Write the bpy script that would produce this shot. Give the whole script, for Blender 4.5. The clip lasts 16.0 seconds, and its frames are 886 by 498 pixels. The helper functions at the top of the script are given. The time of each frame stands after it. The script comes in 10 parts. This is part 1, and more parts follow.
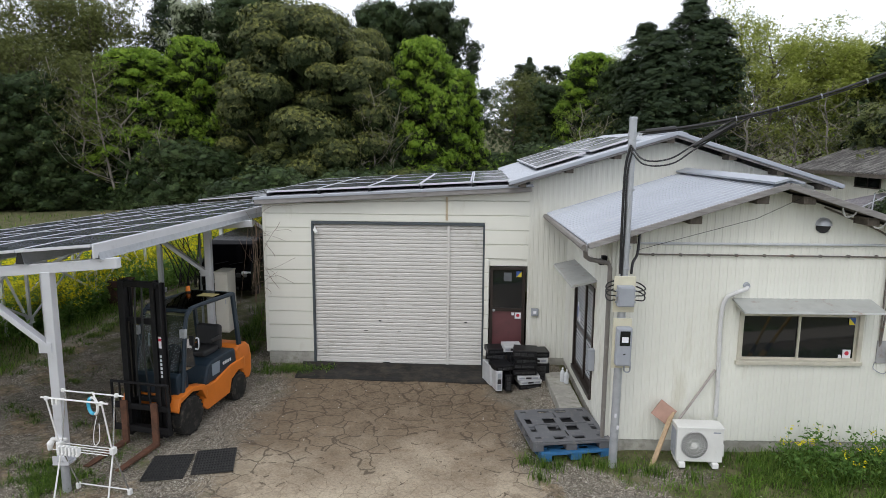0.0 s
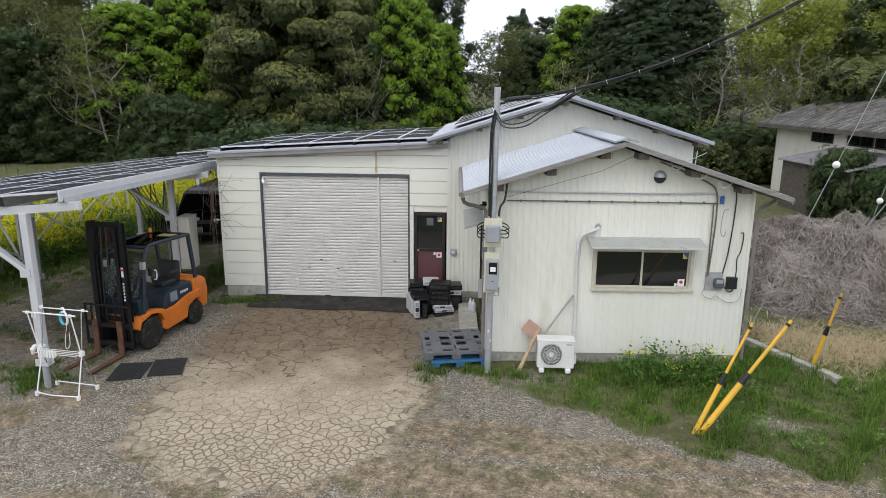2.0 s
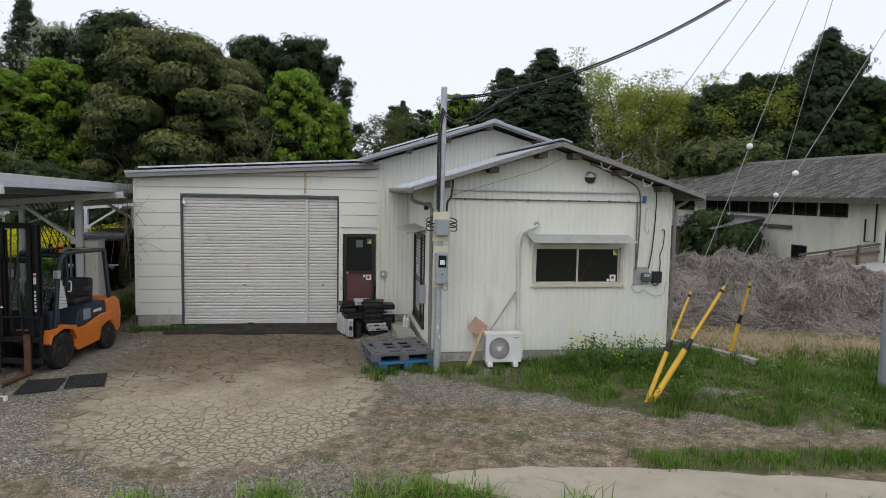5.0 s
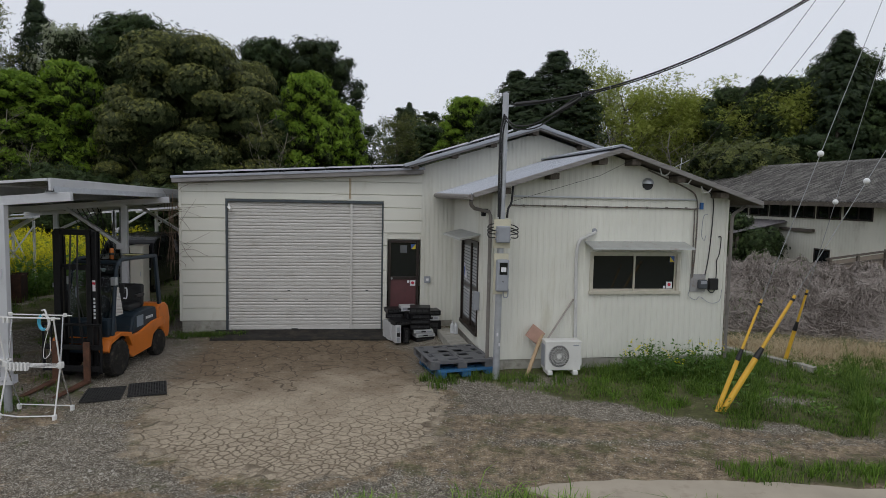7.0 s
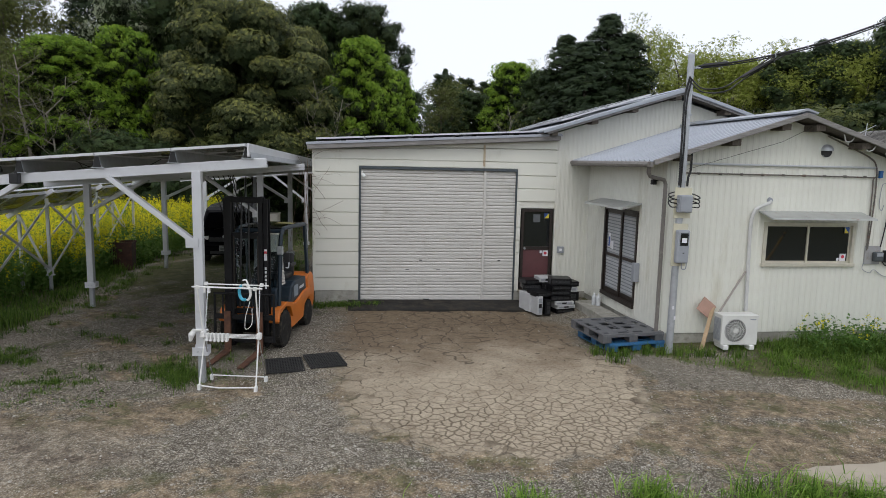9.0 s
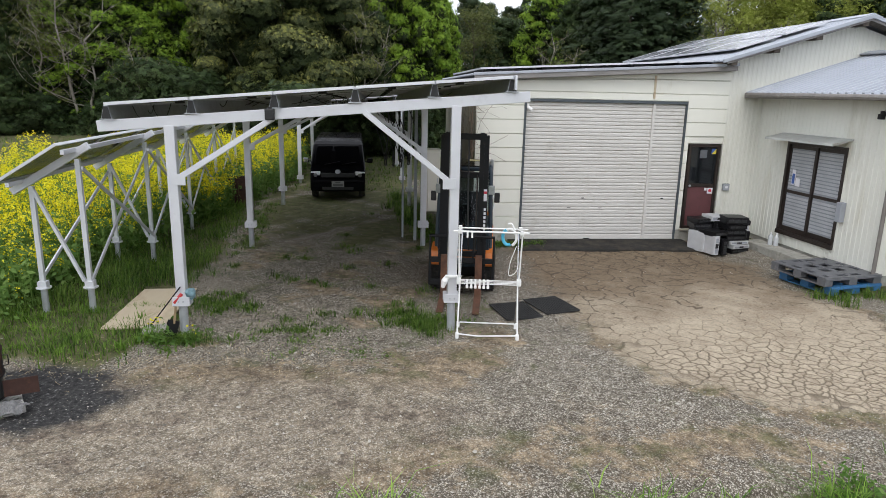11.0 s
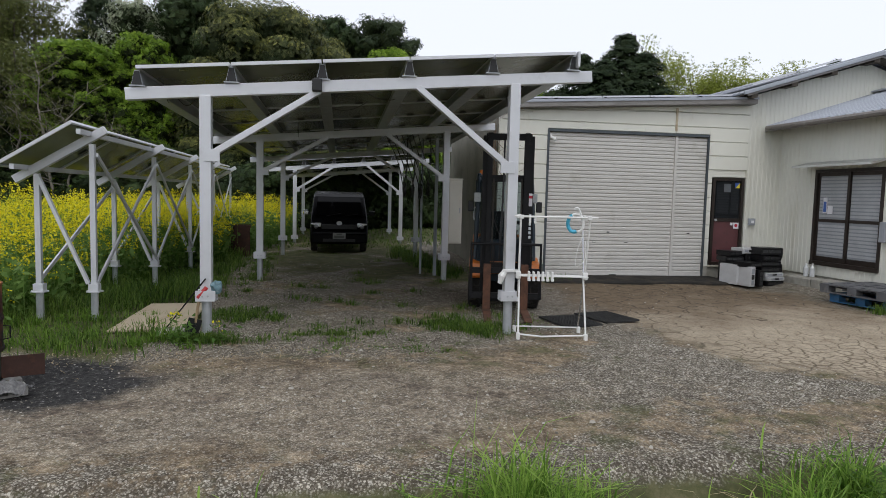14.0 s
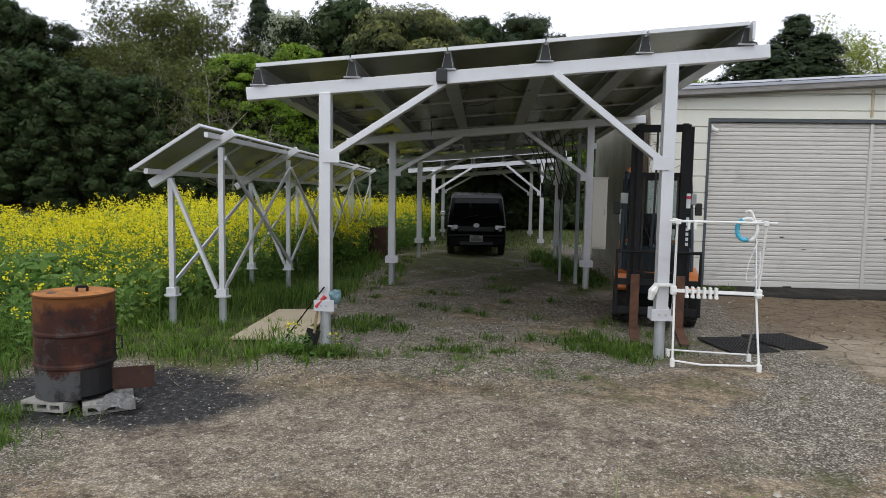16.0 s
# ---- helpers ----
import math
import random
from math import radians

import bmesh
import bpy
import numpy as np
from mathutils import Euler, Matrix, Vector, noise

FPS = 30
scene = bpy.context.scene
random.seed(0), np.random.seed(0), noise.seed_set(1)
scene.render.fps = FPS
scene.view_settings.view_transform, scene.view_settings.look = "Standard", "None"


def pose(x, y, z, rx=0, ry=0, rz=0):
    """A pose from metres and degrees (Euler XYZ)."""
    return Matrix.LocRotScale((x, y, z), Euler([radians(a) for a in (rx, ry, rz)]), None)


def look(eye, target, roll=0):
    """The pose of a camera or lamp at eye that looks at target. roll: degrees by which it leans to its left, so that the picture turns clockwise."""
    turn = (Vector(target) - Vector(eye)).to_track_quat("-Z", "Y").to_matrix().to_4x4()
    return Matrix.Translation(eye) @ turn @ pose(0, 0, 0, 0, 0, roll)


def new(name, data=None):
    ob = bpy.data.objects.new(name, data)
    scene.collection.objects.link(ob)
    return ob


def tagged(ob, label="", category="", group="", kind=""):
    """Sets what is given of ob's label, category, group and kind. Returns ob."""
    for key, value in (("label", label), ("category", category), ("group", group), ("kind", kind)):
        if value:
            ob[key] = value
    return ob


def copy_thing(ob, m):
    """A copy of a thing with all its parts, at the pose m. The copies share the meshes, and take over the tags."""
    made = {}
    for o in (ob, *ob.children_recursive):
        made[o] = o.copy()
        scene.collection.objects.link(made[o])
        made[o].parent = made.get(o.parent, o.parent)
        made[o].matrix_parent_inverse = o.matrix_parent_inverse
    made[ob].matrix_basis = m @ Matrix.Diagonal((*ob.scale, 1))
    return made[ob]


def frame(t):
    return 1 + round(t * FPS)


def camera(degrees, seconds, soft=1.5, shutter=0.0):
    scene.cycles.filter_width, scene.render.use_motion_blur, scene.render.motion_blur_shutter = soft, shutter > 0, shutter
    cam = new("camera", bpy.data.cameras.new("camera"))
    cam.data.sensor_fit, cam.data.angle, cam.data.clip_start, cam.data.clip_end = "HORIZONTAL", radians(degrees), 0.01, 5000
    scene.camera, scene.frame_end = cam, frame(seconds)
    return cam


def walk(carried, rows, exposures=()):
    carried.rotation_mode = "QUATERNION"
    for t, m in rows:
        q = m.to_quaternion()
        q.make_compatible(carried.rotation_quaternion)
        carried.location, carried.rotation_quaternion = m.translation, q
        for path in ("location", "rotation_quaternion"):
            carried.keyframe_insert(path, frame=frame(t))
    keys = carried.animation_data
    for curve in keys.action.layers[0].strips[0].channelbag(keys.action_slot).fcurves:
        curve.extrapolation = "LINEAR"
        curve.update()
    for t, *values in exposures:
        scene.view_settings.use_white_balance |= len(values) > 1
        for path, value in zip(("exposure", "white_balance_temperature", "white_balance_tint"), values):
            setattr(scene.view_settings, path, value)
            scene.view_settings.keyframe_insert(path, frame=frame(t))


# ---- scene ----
UNIT = 1.12  # the plan below is drawn in units of 1.12 m and laid out in metres at the end
cam = camera(68.2, 16.0, soft=0.75)
METRES, EYE, TILT, LEAN, TURN = 17.5 * UNIT, 4.6 * UNIT, 0.0, 0.0, 0.0
ROWS = [
    (0.0, 0.0, 0.0, 0.0, 0.06, -9.05, -0.4),
    (0.5, 0.0291, -0.0102, 0.003, 0.17, -9.54, -0.46),
    (1.0, 0.0597, -0.0513, 0.0082, 0.26, -13.13, -0.4),
    (1.5, 0.0904, -0.1023, 0.0101, 0.36, -13.16, -0.42),
    (2.0, 0.0993, -0.1198, 0.0139, 0.44, -13.18, -0.46),
    (2.5, 0.0815, -0.1249, 0.017, 0.48, -13.21, -0.5),
    (3.0, 0.0412, -0.1309, -0.0054, -0.19, -13.17, -0.57),
    (3.5, 0.0236, -0.1373, -0.0722, -7.57, -13.03, -0.73),
    (4.0, 0.0205, -0.1364, -0.0937, -10.1, -8.45, -0.82),
    (4.2, 0.0210, -0.1357, -0.0918, -10.2, -4.88, -0.9),
    (6.3, 0.0366, -0.1419, -0.0796, -10.42, -4.72, -1.1),
    (6.5, 0.0247, -0.1386, -0.0804, -10.38, -4.67, -1.1),
    (7.0, -0.0317, -0.1211, -0.0795, -10.4, -4.68, -1.14),
    (7.5, -0.0662, -0.1099, -0.0815, -10.36, -6.09, -1.14),
    (8.0, -0.0777, -0.1042, -0.0807, -10.33, -7.24, -1.18),
    (8.5, -0.1088, -0.0937, -0.0822, -9.51, -7.26, -1.23),
    (9.0, -0.1767, -0.074, -0.0838, -8.73, -7.46, -1.24),
    (9.2, -0.2073, -0.0626, -0.0860, -8.8, -8.54, -1.26),
    (11.3, -0.4031, -0.0036, -0.0845, -8.9, -13.48, -1.25),
    (11.5, -0.4224, 0.002, -0.0845, -8.75, -11.49, -1.28),
    (12.0, -0.4424, 0.0089, -0.084, -8.74, -8.44, -1.39),
    (12.5, -0.4444, 0.0105, -0.0841, -8.75, -4.69, -1.43),
    (13.0, -0.4417, 0.0102, -0.1165, -9.93, -4.58, -1.41),
    (13.5, -0.4376, 0.0154, -0.161, -12.57, -4.49, -1.46),
    (14.0, -0.4288, 0.0344, -0.1722, -11.7, -4.54, -1.41),
    (14.5, -0.4223, 0.0502, -0.1692, -6.63, -4.66, -1.23),
    (15.0, -0.4201, 0.0527, -0.1695, 0.43, -4.78, -0.98),
    (15.5, -0.4186, 0.0614, -0.17, 0.93, -4.78, -0.96),
    (16.0, -0.4154, 0.0825, -0.171, 0.84, -4.78, -0.97),
]
EXPOSURES = [(0.0, 0.38), (0.6, 0.36), (1.2, 0.52), (2.6, 0.5), (3.5, 0.62), (4.2, 0.35), (6.3, -0.36), (7.0, -0.42), (8.0, 0.0), (9.2, 0.1), (11.3, 0.65), (12.1, 0.6), (12.5, -0.05), (14.0, 0.02), (15.0, 0.26), (16.0, 0.32)]
walk(cam, [(t, pose(0, 0, EYE, TILT, LEAN, TURN) @ pose(METRES * x, METRES * y, METRES * z, 90 + pitch, roll, yaw)) for t, x, y, z, yaw, pitch, roll in ROWS], EXPOSURES)

# ---- daylight: a bright overcast sky ----
SUN_ELEVATION, SUN_FROM = radians(52), radians(205)  # compass: 0 is +y, clockwise
world = bpy.data.worlds.new("overcast_sky")
scene.world = world
world.use_nodes = True
wn, wl = world.node_tree.nodes, world.node_tree.links
sky = wn.new("ShaderNodeTexSky")
sky.sky_type, sky.sun_disc = "NISHITA", False
sky.sun_elevation, sky.sun_rotation = SUN_ELEVATION, SUN_FROM
sky.air_density, sky.dust_density = 1.0, 4.0
cloud = wn.new("ShaderNodeMix")
cloud.data_type = "RGBA"
cloud.inputs["Factor"].default_value = 0.88
cloud.inputs["B"].default_value = (10.0, 10.4, 11.4, 1)
wl.new(sky.outputs["Color"], cloud.inputs["A"])
wl.new(cloud.outputs["Result"], wn["Background"].inputs["Color"])
wn["Background"].inputs["Strength"].default_value = 0.1
sun_data = bpy.data.lights.new("sun", "SUN")
sun_data.energy, sun_data.angle, sun_data.color = 0.6, radians(25), (1.0, 0.985, 0.96)
sun = new("sun", sun_data)
sun.matrix_world = look((0, 0, 0), (-math.sin(SUN_FROM) * math.cos(SUN_ELEVATION), -math.cos(SUN_FROM) * math.cos(SUN_ELEVATION), -math.sin(SUN_ELEVATION)))
# ---- building tools ----
def part(name, bm, material, parent=None, label="", smooth=False):
    """Links a bmesh as one mesh object under a thing or a part."""
    me = bpy.data.meshes.new(name)
    bmesh.ops.recalc_face_normals(bm, faces=bm.faces)
    bm.to_mesh(me)
    bm.free()
    return lay(name, me, material, parent, label, smooth)


def lay(name, me, material, parent=None, label="", smooth=False):
    for m in material if isinstance(material, (list, tuple)) else [material]:
        me.materials.append(m)
    if smooth:
        me.polygons.foreach_set("use_smooth", [True] * len(me.polygons))
    ob = new(name, me)
    if parent:
        ob.parent = parent
    if label:
        ob["label"] = label
    return ob


def root(name, m, label, category, group="", kind=""):
    ob = new(name)
    ob.empty_display_size = 0.2
    ob.matrix_world = m
    return tagged(ob, label, category, group, kind)


def cube(bm, x0, x1, y0, y1, z0, z1, bevel=0.0, m=None):
    made = bmesh.ops.create_cube(bm, size=1)["verts"]
    place = Matrix.Translation(((x0 + x1) / 2, (y0 + y1) / 2, (z0 + z1) / 2)) @ Matrix.Diagonal((x1 - x0, y1 - y0, z1 - z0, 1))
    bmesh.ops.transform(bm, matrix=(m @ place) if m else place, verts=made)
    if bevel:
        edges = list({e for v in made for e in v.link_edges})
        bmesh.ops.bevel(bm, geom=edges, offset=bevel, segments=2, affect="EDGES", profile=0.5)
    return bm


def boxed(x0, x1, y0, y1, z0, z1, bevel=0.0, m=None):
    return cube(bmesh.new(), x0, x1, y0, y1, z0, z1, bevel, m)


def rod(bm, a, b, r, r2=None, seg=10):
    a, b = Vector(a), Vector(b)
    d = b - a
    m = Matrix.Translation((a + b) / 2) @ d.to_track_quat("Z", "Y").to_matrix().to_4x4()
    bmesh.ops.create_cone(bm, cap_ends=True, segments=seg, radius1=r, radius2=r if r2 is None else r2, depth=d.length, matrix=m)
    return bm


def bar(bm, a, b, w, h, bevel=0.0, up=(0, 0, 1)):
    """A rectangular bar from a to b, w wide and h high."""
    a, b = Vector(a), Vector(b)
    d = (b - a).normalized()
    side = d.cross(Vector(up)).normalized()
    top = side.cross(d)
    m = Matrix((side, d, top)).transposed().to_4x4()
    m.translation = (a + b) / 2
    return cube(bm, -w / 2, w / 2, -(b - a).length / 2, (b - a).length / 2, -h / 2, h / 2, bevel, m)


def tube(bm, pts, r, seg=8):
    """A round tube along a line of points."""
    pts = [Vector(p) for p in pts]
    rings, last = [], None
    for i, p in enumerate(pts):
        d = (pts[min(i + 1, len(pts) - 1)] - pts[max(i - 1, 0)]).normalized()
        n = d.orthogonal().normalized() if last is None else (last - d * last.dot(d)).normalized()
        last, s = n, d.cross(n)
        rr = r[i] if isinstance(r, (list, tuple)) else r
        rings.append([bm.verts.new(p + (n * math.cos(2 * math.pi * k / seg) + s * math.sin(2 * math.pi * k / seg)) * rr) for k in range(seg)])
    for a, b in zip(rings, rings[1:]):
        for k in range(seg):
            bm.faces.new((a[k], a[(k + 1) % seg], b[(k + 1) % seg], b[k]))
    bm.faces.new(rings[0]), bm.faces.new(rings[-1])
    return bm


def prism(bm, outline, depth, m=None):
    """Extrudes an outline in x, z along y by depth."""
    m = m or Matrix()
    a = [bm.verts.new(m @ Vector((x, 0, z))) for x, z in outline]
    b = [bm.verts.new(m @ Vector((x, depth, z))) for x, z in outline]
    bm.faces.new(a), bm.faces.new(list(reversed(b)))
    for i in range(len(a)):
        j = (i + 1) % len(a)
        bm.faces.new((a[i], b[i], b[j], a[j]))
    return bm


def sag(a, b, drop, n=16):
    a, b = Vector(a), Vector(b)
    return [a.lerp(b, i / n) - Vector((0, 0, drop * 4 * (i / n) * (1 - i / n))) for i in range(n + 1)]


def curve(*pts, n=6):
    """A smooth line through the points."""
    p = [Vector(q) for q in pts]
    p = [2 * p[0] - p[1]] + p + [2 * p[-1] - p[-2]]
    out = []
    for i in range(1, len(p) - 2):
        for k in range(n):
            t = k / n
            out.append(0.5 * (2 * p[i] + (p[i + 1] - p[i - 1]) * t + (2 * p[i - 1] - 5 * p[i] + 4 * p[i + 1] - p[i + 2]) * t * t + (3 * p[i] - p[i - 1] - 3 * p[i + 1] + p[i + 2]) * t ** 3))
    return out + [p[-2]]


def mesh_from(name, verts, faces):
    """A mesh from numpy arrays: n x 3 places, m x 3 or m x 4 corners."""
    verts, faces = np.asarray(verts, np.float32), np.asarray(faces, np.int32)
    me = bpy.data.meshes.new(name)
    me.vertices.add(len(verts))
    me.vertices.foreach_set("co", verts.ravel())
    k = faces.shape[1]
    me.loops.add(faces.size)
    me.loops.foreach_set("vertex_index", faces.ravel())
    me.polygons.add(len(faces))
    me.polygons.foreach_set("loop_start", np.arange(0, faces.size, k, dtype=np.int32))
    me.update(calc_edges=True)
    return me


# ---- materials ----
def ramp(nt, fac, stops):
    r = nt.nodes.new("ShaderNodeValToRGB")
    while len(r.color_ramp.elements) < len(stops):
        r.color_ramp.elements.new(0.5)
    for e, (p, c) in zip(r.color_ramp.elements, stops):
        e.position, e.color = p, (*c, 1)
    nt.links.new(fac, r.inputs[0])
    return r.outputs[0]


def grain(nt, vec, scale, detail=4.0, rough=0.6):
    n = nt.nodes.new("ShaderNodeTexNoise")
    n.inputs["Scale"].default_value, n.inputs["Detail"].default_value, n.inputs["Roughness"].default_value = scale, detail, rough
    nt.links.new(vec, n.inputs["Vector"])
    return n.outputs["Fac"]


def blend(nt, fac, a, b, mode="MIX"):
    x = nt.nodes.new("ShaderNodeMix")
    x.data_type, x.blend_type = "RGBA", mode
    for key, v in (("Factor", fac), ("A", a), ("B", b)):
        if isinstance(v, (int, float)):
            x.inputs[key].default_value = v
        elif isinstance(v, tuple):
            x.inputs[key].default_value = (*v, 1)
        else:
            nt.links.new(v, x.inputs[key])
    return x.outputs["Result"]


def sums(nt, op, a, b=0.0):
    x = nt.nodes.new("ShaderNodeMath")
    x.operation = op
    for i, v in enumerate((a, b)):
        if isinstance(v, (int, float)):
            x.inputs[i].default_value = v
        else:
            nt.links.new(v, x.inputs[i])
    return x.outputs[0]


def blank(name, rough=0.6, metal=0.0, spec=0.5):
    m = bpy.data.materials.new(name)
    m.use_nodes = True
    b = m.node_tree.nodes["Principled BSDF"]
    b.inputs["Roughness"].default_value, b.inputs["Metallic"].default_value, b.inputs["Specular IOR Level"].default_value = rough, metal, spec
    co = m.node_tree.nodes.new("ShaderNodeTexCoord").outputs["Object"]
    return m, m.node_tree, b, co


def bumped(nt, b, height, strength=0.3, dist=0.01):
    n = nt.nodes.new("ShaderNodeBump")
    n.inputs["Strength"].default_value, n.inputs["Distance"].default_value = strength, dist
    nt.links.new(height, n.inputs["Height"])
    nt.links.new(n.outputs["Normal"], b.inputs["Normal"])


def surface(name, c, rough=0.6, metal=0.0, vary=0.25, scale=3.0, fine=40.0, bump=0.15, dirt=None, dirt_amount=0.3, stretch=(1, 1, 1), spec=0.5, pieces=0.0):
    """A surface of colour c, mottled at two scales, with an optional second colour as stains; pieces: how far each object differs."""
    m, nt, b, co = blank(name, rough, metal, spec)
    mp = nt.nodes.new("ShaderNodeMapping")
    mp.inputs["Scale"].default_value = stretch
    nt.links.new(co, mp.inputs["Vector"])
    v = mp.outputs["Vector"]
    broad, small = grain(nt, v, scale), grain(nt, v, fine, 3)
    dark, light = tuple(x * (1 - vary) for x in c), tuple(min(1, x * (1 + vary)) for x in c)
    col = ramp(nt, broad, [(0.3, dark), (0.5, c), (0.72, light)])
    col = blend(nt, ramp(nt, small, [(0.35, (0, 0, 0)), (0.7, (vary * 0.6,) * 3)]), col, dark)
    if dirt:
        spots = grain(nt, v, scale * 1.7, 8, 0.7)
        col = blend(nt, ramp(nt, spots, [(0.62 - dirt_amount * 0.4, (0, 0, 0)), (0.75, (0.85,) * 3)]), col, dirt)
    if pieces:
        info = nt.nodes.new("ShaderNodeObjectInfo").outputs["Random"]
        col = blend(nt, sums(nt, "MULTIPLY", info, pieces), col, tuple(x * 0.5 for x in c))
    nt.links.new(col, b.inputs["Base Color"])
    if bump:
        bumped(nt, b, small, bump, 0.006)
    return m


def leafy(name, stops, through_amount=0.25, rough=0.6, speckle=0.45, lace=0.0):
    """Leaves: colour by the leaf and by the plant, with light passing through."""
    m, nt, b, co = blank(name, rough, 0, 0.2)
    isl = nt.nodes.new("ShaderNodeNewGeometry").outputs["Random Per Island"]
    info = nt.nodes.new("ShaderNodeObjectInfo").outputs["Random"]
    broad = grain(nt, co, 0.35, 3)
    f = sums(nt, "ADD", sums(nt, "ADD", sums(nt, "MULTIPLY", isl, speckle), (0.45 - speckle) * 0.5), sums(nt, "ADD", sums(nt, "MULTIPLY", broad, 0.6), sums(nt, "MULTIPLY", info, 0.15)))
    n = len(stops)
    col = ramp(nt, f, [(0.2 + 0.7 * i / max(1, n - 1), c) for i, c in enumerate(stops)])
    nt.links.new(col, b.inputs["Base Color"])
    t = nt.nodes.new("ShaderNodeBsdfTranslucent")
    nt.links.new(col, t.inputs["Color"])
    mix = nt.nodes.new("ShaderNodeMixShader")
    mix.inputs[0].default_value = through_amount
    out = nt.nodes["Material Output"]
    nt.links.new(b.outputs[0], mix.inputs[1])
    nt.links.new(t.outputs[0], mix.inputs[2])
    last = mix.outputs[0]
    if lace:
        # gaps between the leaflets of a spray
        gap = nt.nodes.new("ShaderNodeMixShader")
        nt.links.new(ramp(nt, grain(nt, co, lace, 3, 0.6), [(0.485, (0, 0, 0)), (0.5, (1, 1, 1))]), gap.inputs[0])
        nt.links.new(nt.nodes.new("ShaderNodeBsdfTransparent").outputs[0], gap.inputs[1])
        nt.links.new(last, gap.inputs[2])
        last = gap.outputs[0]
    nt.links.new(last, out.inputs["Surface"])
    return m


SIDING = surface("cream_painted_siding", (0.71, 0.708, 0.635), 0.55, 0, 0.06, 0.6, 30, 0.05, (0.5, 0.47, 0.36), 0.12, (1, 1, 0.35))
CORRUGATED = surface("cream_painted_steel_sheet", (0.69, 0.69, 0.62), 0.45, 0, 0.07, 0.8, 30, 0.05, (0.52, 0.5, 0.4), 0.12, (1, 1, 0.2))
SHUTTER = surface("grey_beige_shutter_steel", (0.58, 0.565, 0.535), 0.45, 0, 0.05, 0.7, 40, 0.03, (0.4, 0.38, 0.33), 0.08)
CONCRETE = surface("weathered_concrete", (0.34, 0.33, 0.29), 0.9, 0, 0.25, 3, 60, 0.5, (0.14, 0.13, 0.1), 0.3)
ROOF_STEEL = surface("pale_blue_grey_roof_steel", (0.36, 0.385, 0.43), 0.42, 0.25, 0.06, 0.7, 20, 0.03, (0.45, 0.46, 0.48), 0.1)
WOOD_DARK = surface("weathered_dark_timber", (0.09, 0.075, 0.06), 0.85, 0, 0.35, 6, 50, 0.4, (0.2, 0.18, 0.15), 0.2, (4, 1, 1))
FASCIA = surface("weathered_grey_fascia_board", (0.24, 0.23, 0.22), 0.75, 0, 0.25, 5, 50, 0.3, (0.12, 0.1, 0.09), 0.3, (0.4, 4, 4))
GALVANISED = surface("galvanised_steel", (0.46, 0.48, 0.51), 0.42, 0.55, 0.12, 6, 50, 0.05, (0.35, 0.36, 0.38), 0.2)
ALUMINIUM = surface("pale_anodised_aluminium", (0.62, 0.63, 0.66), 0.4, 0.35, 0.05, 2, 60, 0.02, (0.5, 0.5, 0.52), 0.15)
PANEL_BACK = surface("grey_white_panel_backsheet", (0.15, 0.155, 0.11), 0.25, 0, 0.15, 1.5, 20, 0)
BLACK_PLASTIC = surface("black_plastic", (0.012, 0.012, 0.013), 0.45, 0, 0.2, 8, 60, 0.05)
BLACK_STEEL = surface("black_painted_steel", (0.009, 0.009, 0.010), 0.55, 0, 0.3, 5, 60, 0.08, (0.03, 0.024, 0.02), 0.12, (1, 1, 1), 0.25)
RUBBER = surface("black_rubber", (0.02, 0.02, 0.02), 0.85, 0, 0.3, 10, 70, 0.2, (0.07, 0.065, 0.055), 0.25)
WHITE_PLASTIC = surface("white_plastic", (0.75, 0.75, 0.73), 0.4, 0, 0.05, 6, 50, 0.02)
GREY_PLASTIC = surface("grey_plastic", (0.30, 0.32, 0.35), 0.5, 0, 0.08, 5, 60, 0.05)
BRONZE = surface("dark_bronze_frame", (0.035, 0.026, 0.022), 0.4, 0.3, 0.2, 6, 60, 0.03)
SILVER_FRAME = surface("champagne_window_frame", (0.56, 0.53, 0.44), 0.4, 0.15, 0.1, 6, 60, 0.03)
# ---- ground ----
def step_up(a, b, v):
    t = np.clip((v - a) / (b - a), 0, 1)
    return t * t * (3 - 2 * t)


def wave(x, y, s, k=0.0):
    """Smooth, repeatable unevenness between about -1 and 1."""
    return (np.sin(x * s + 1.3 + k) * np.cos(y * s * 0.83 - 0.7 + k) + 0.6 * np.sin(x * s * 2.1 - y * s * 1.7 + 2.2 * k) + 0.4 * np.sin(x * s * 3.7 + y * s * 4.3 + k)) / 1.6


def verge_line(x):
    """Where the weedy strip before the annex meets the drive, as y over x."""
    return np.interp(x, [0.6, 1.0, 2.8, 5.2, 7.5, 12, 30], [10.4, 9.5, 8.3, 6.4, 5.2, 4.6, 4.2])


def bank_line(x):
    """Where the drive ends and the near bank begins."""
    return np.interp(x, [-30, -12, -3.3, -1.6, -0.1, 1.0, 1.7, 4.1, 5.8, 9, 30], [5.2, 4.6, 4.28, 4.28, 4.5, 4.45, 4.2, 3.42, 3.0, 2.4, 1.0])


def heap_foot(x):
    return np.interp(x, [7.6, 9.8, 12.7, 16, 22], [12.0, 11.2, 10.0, 8.8, 8.0])


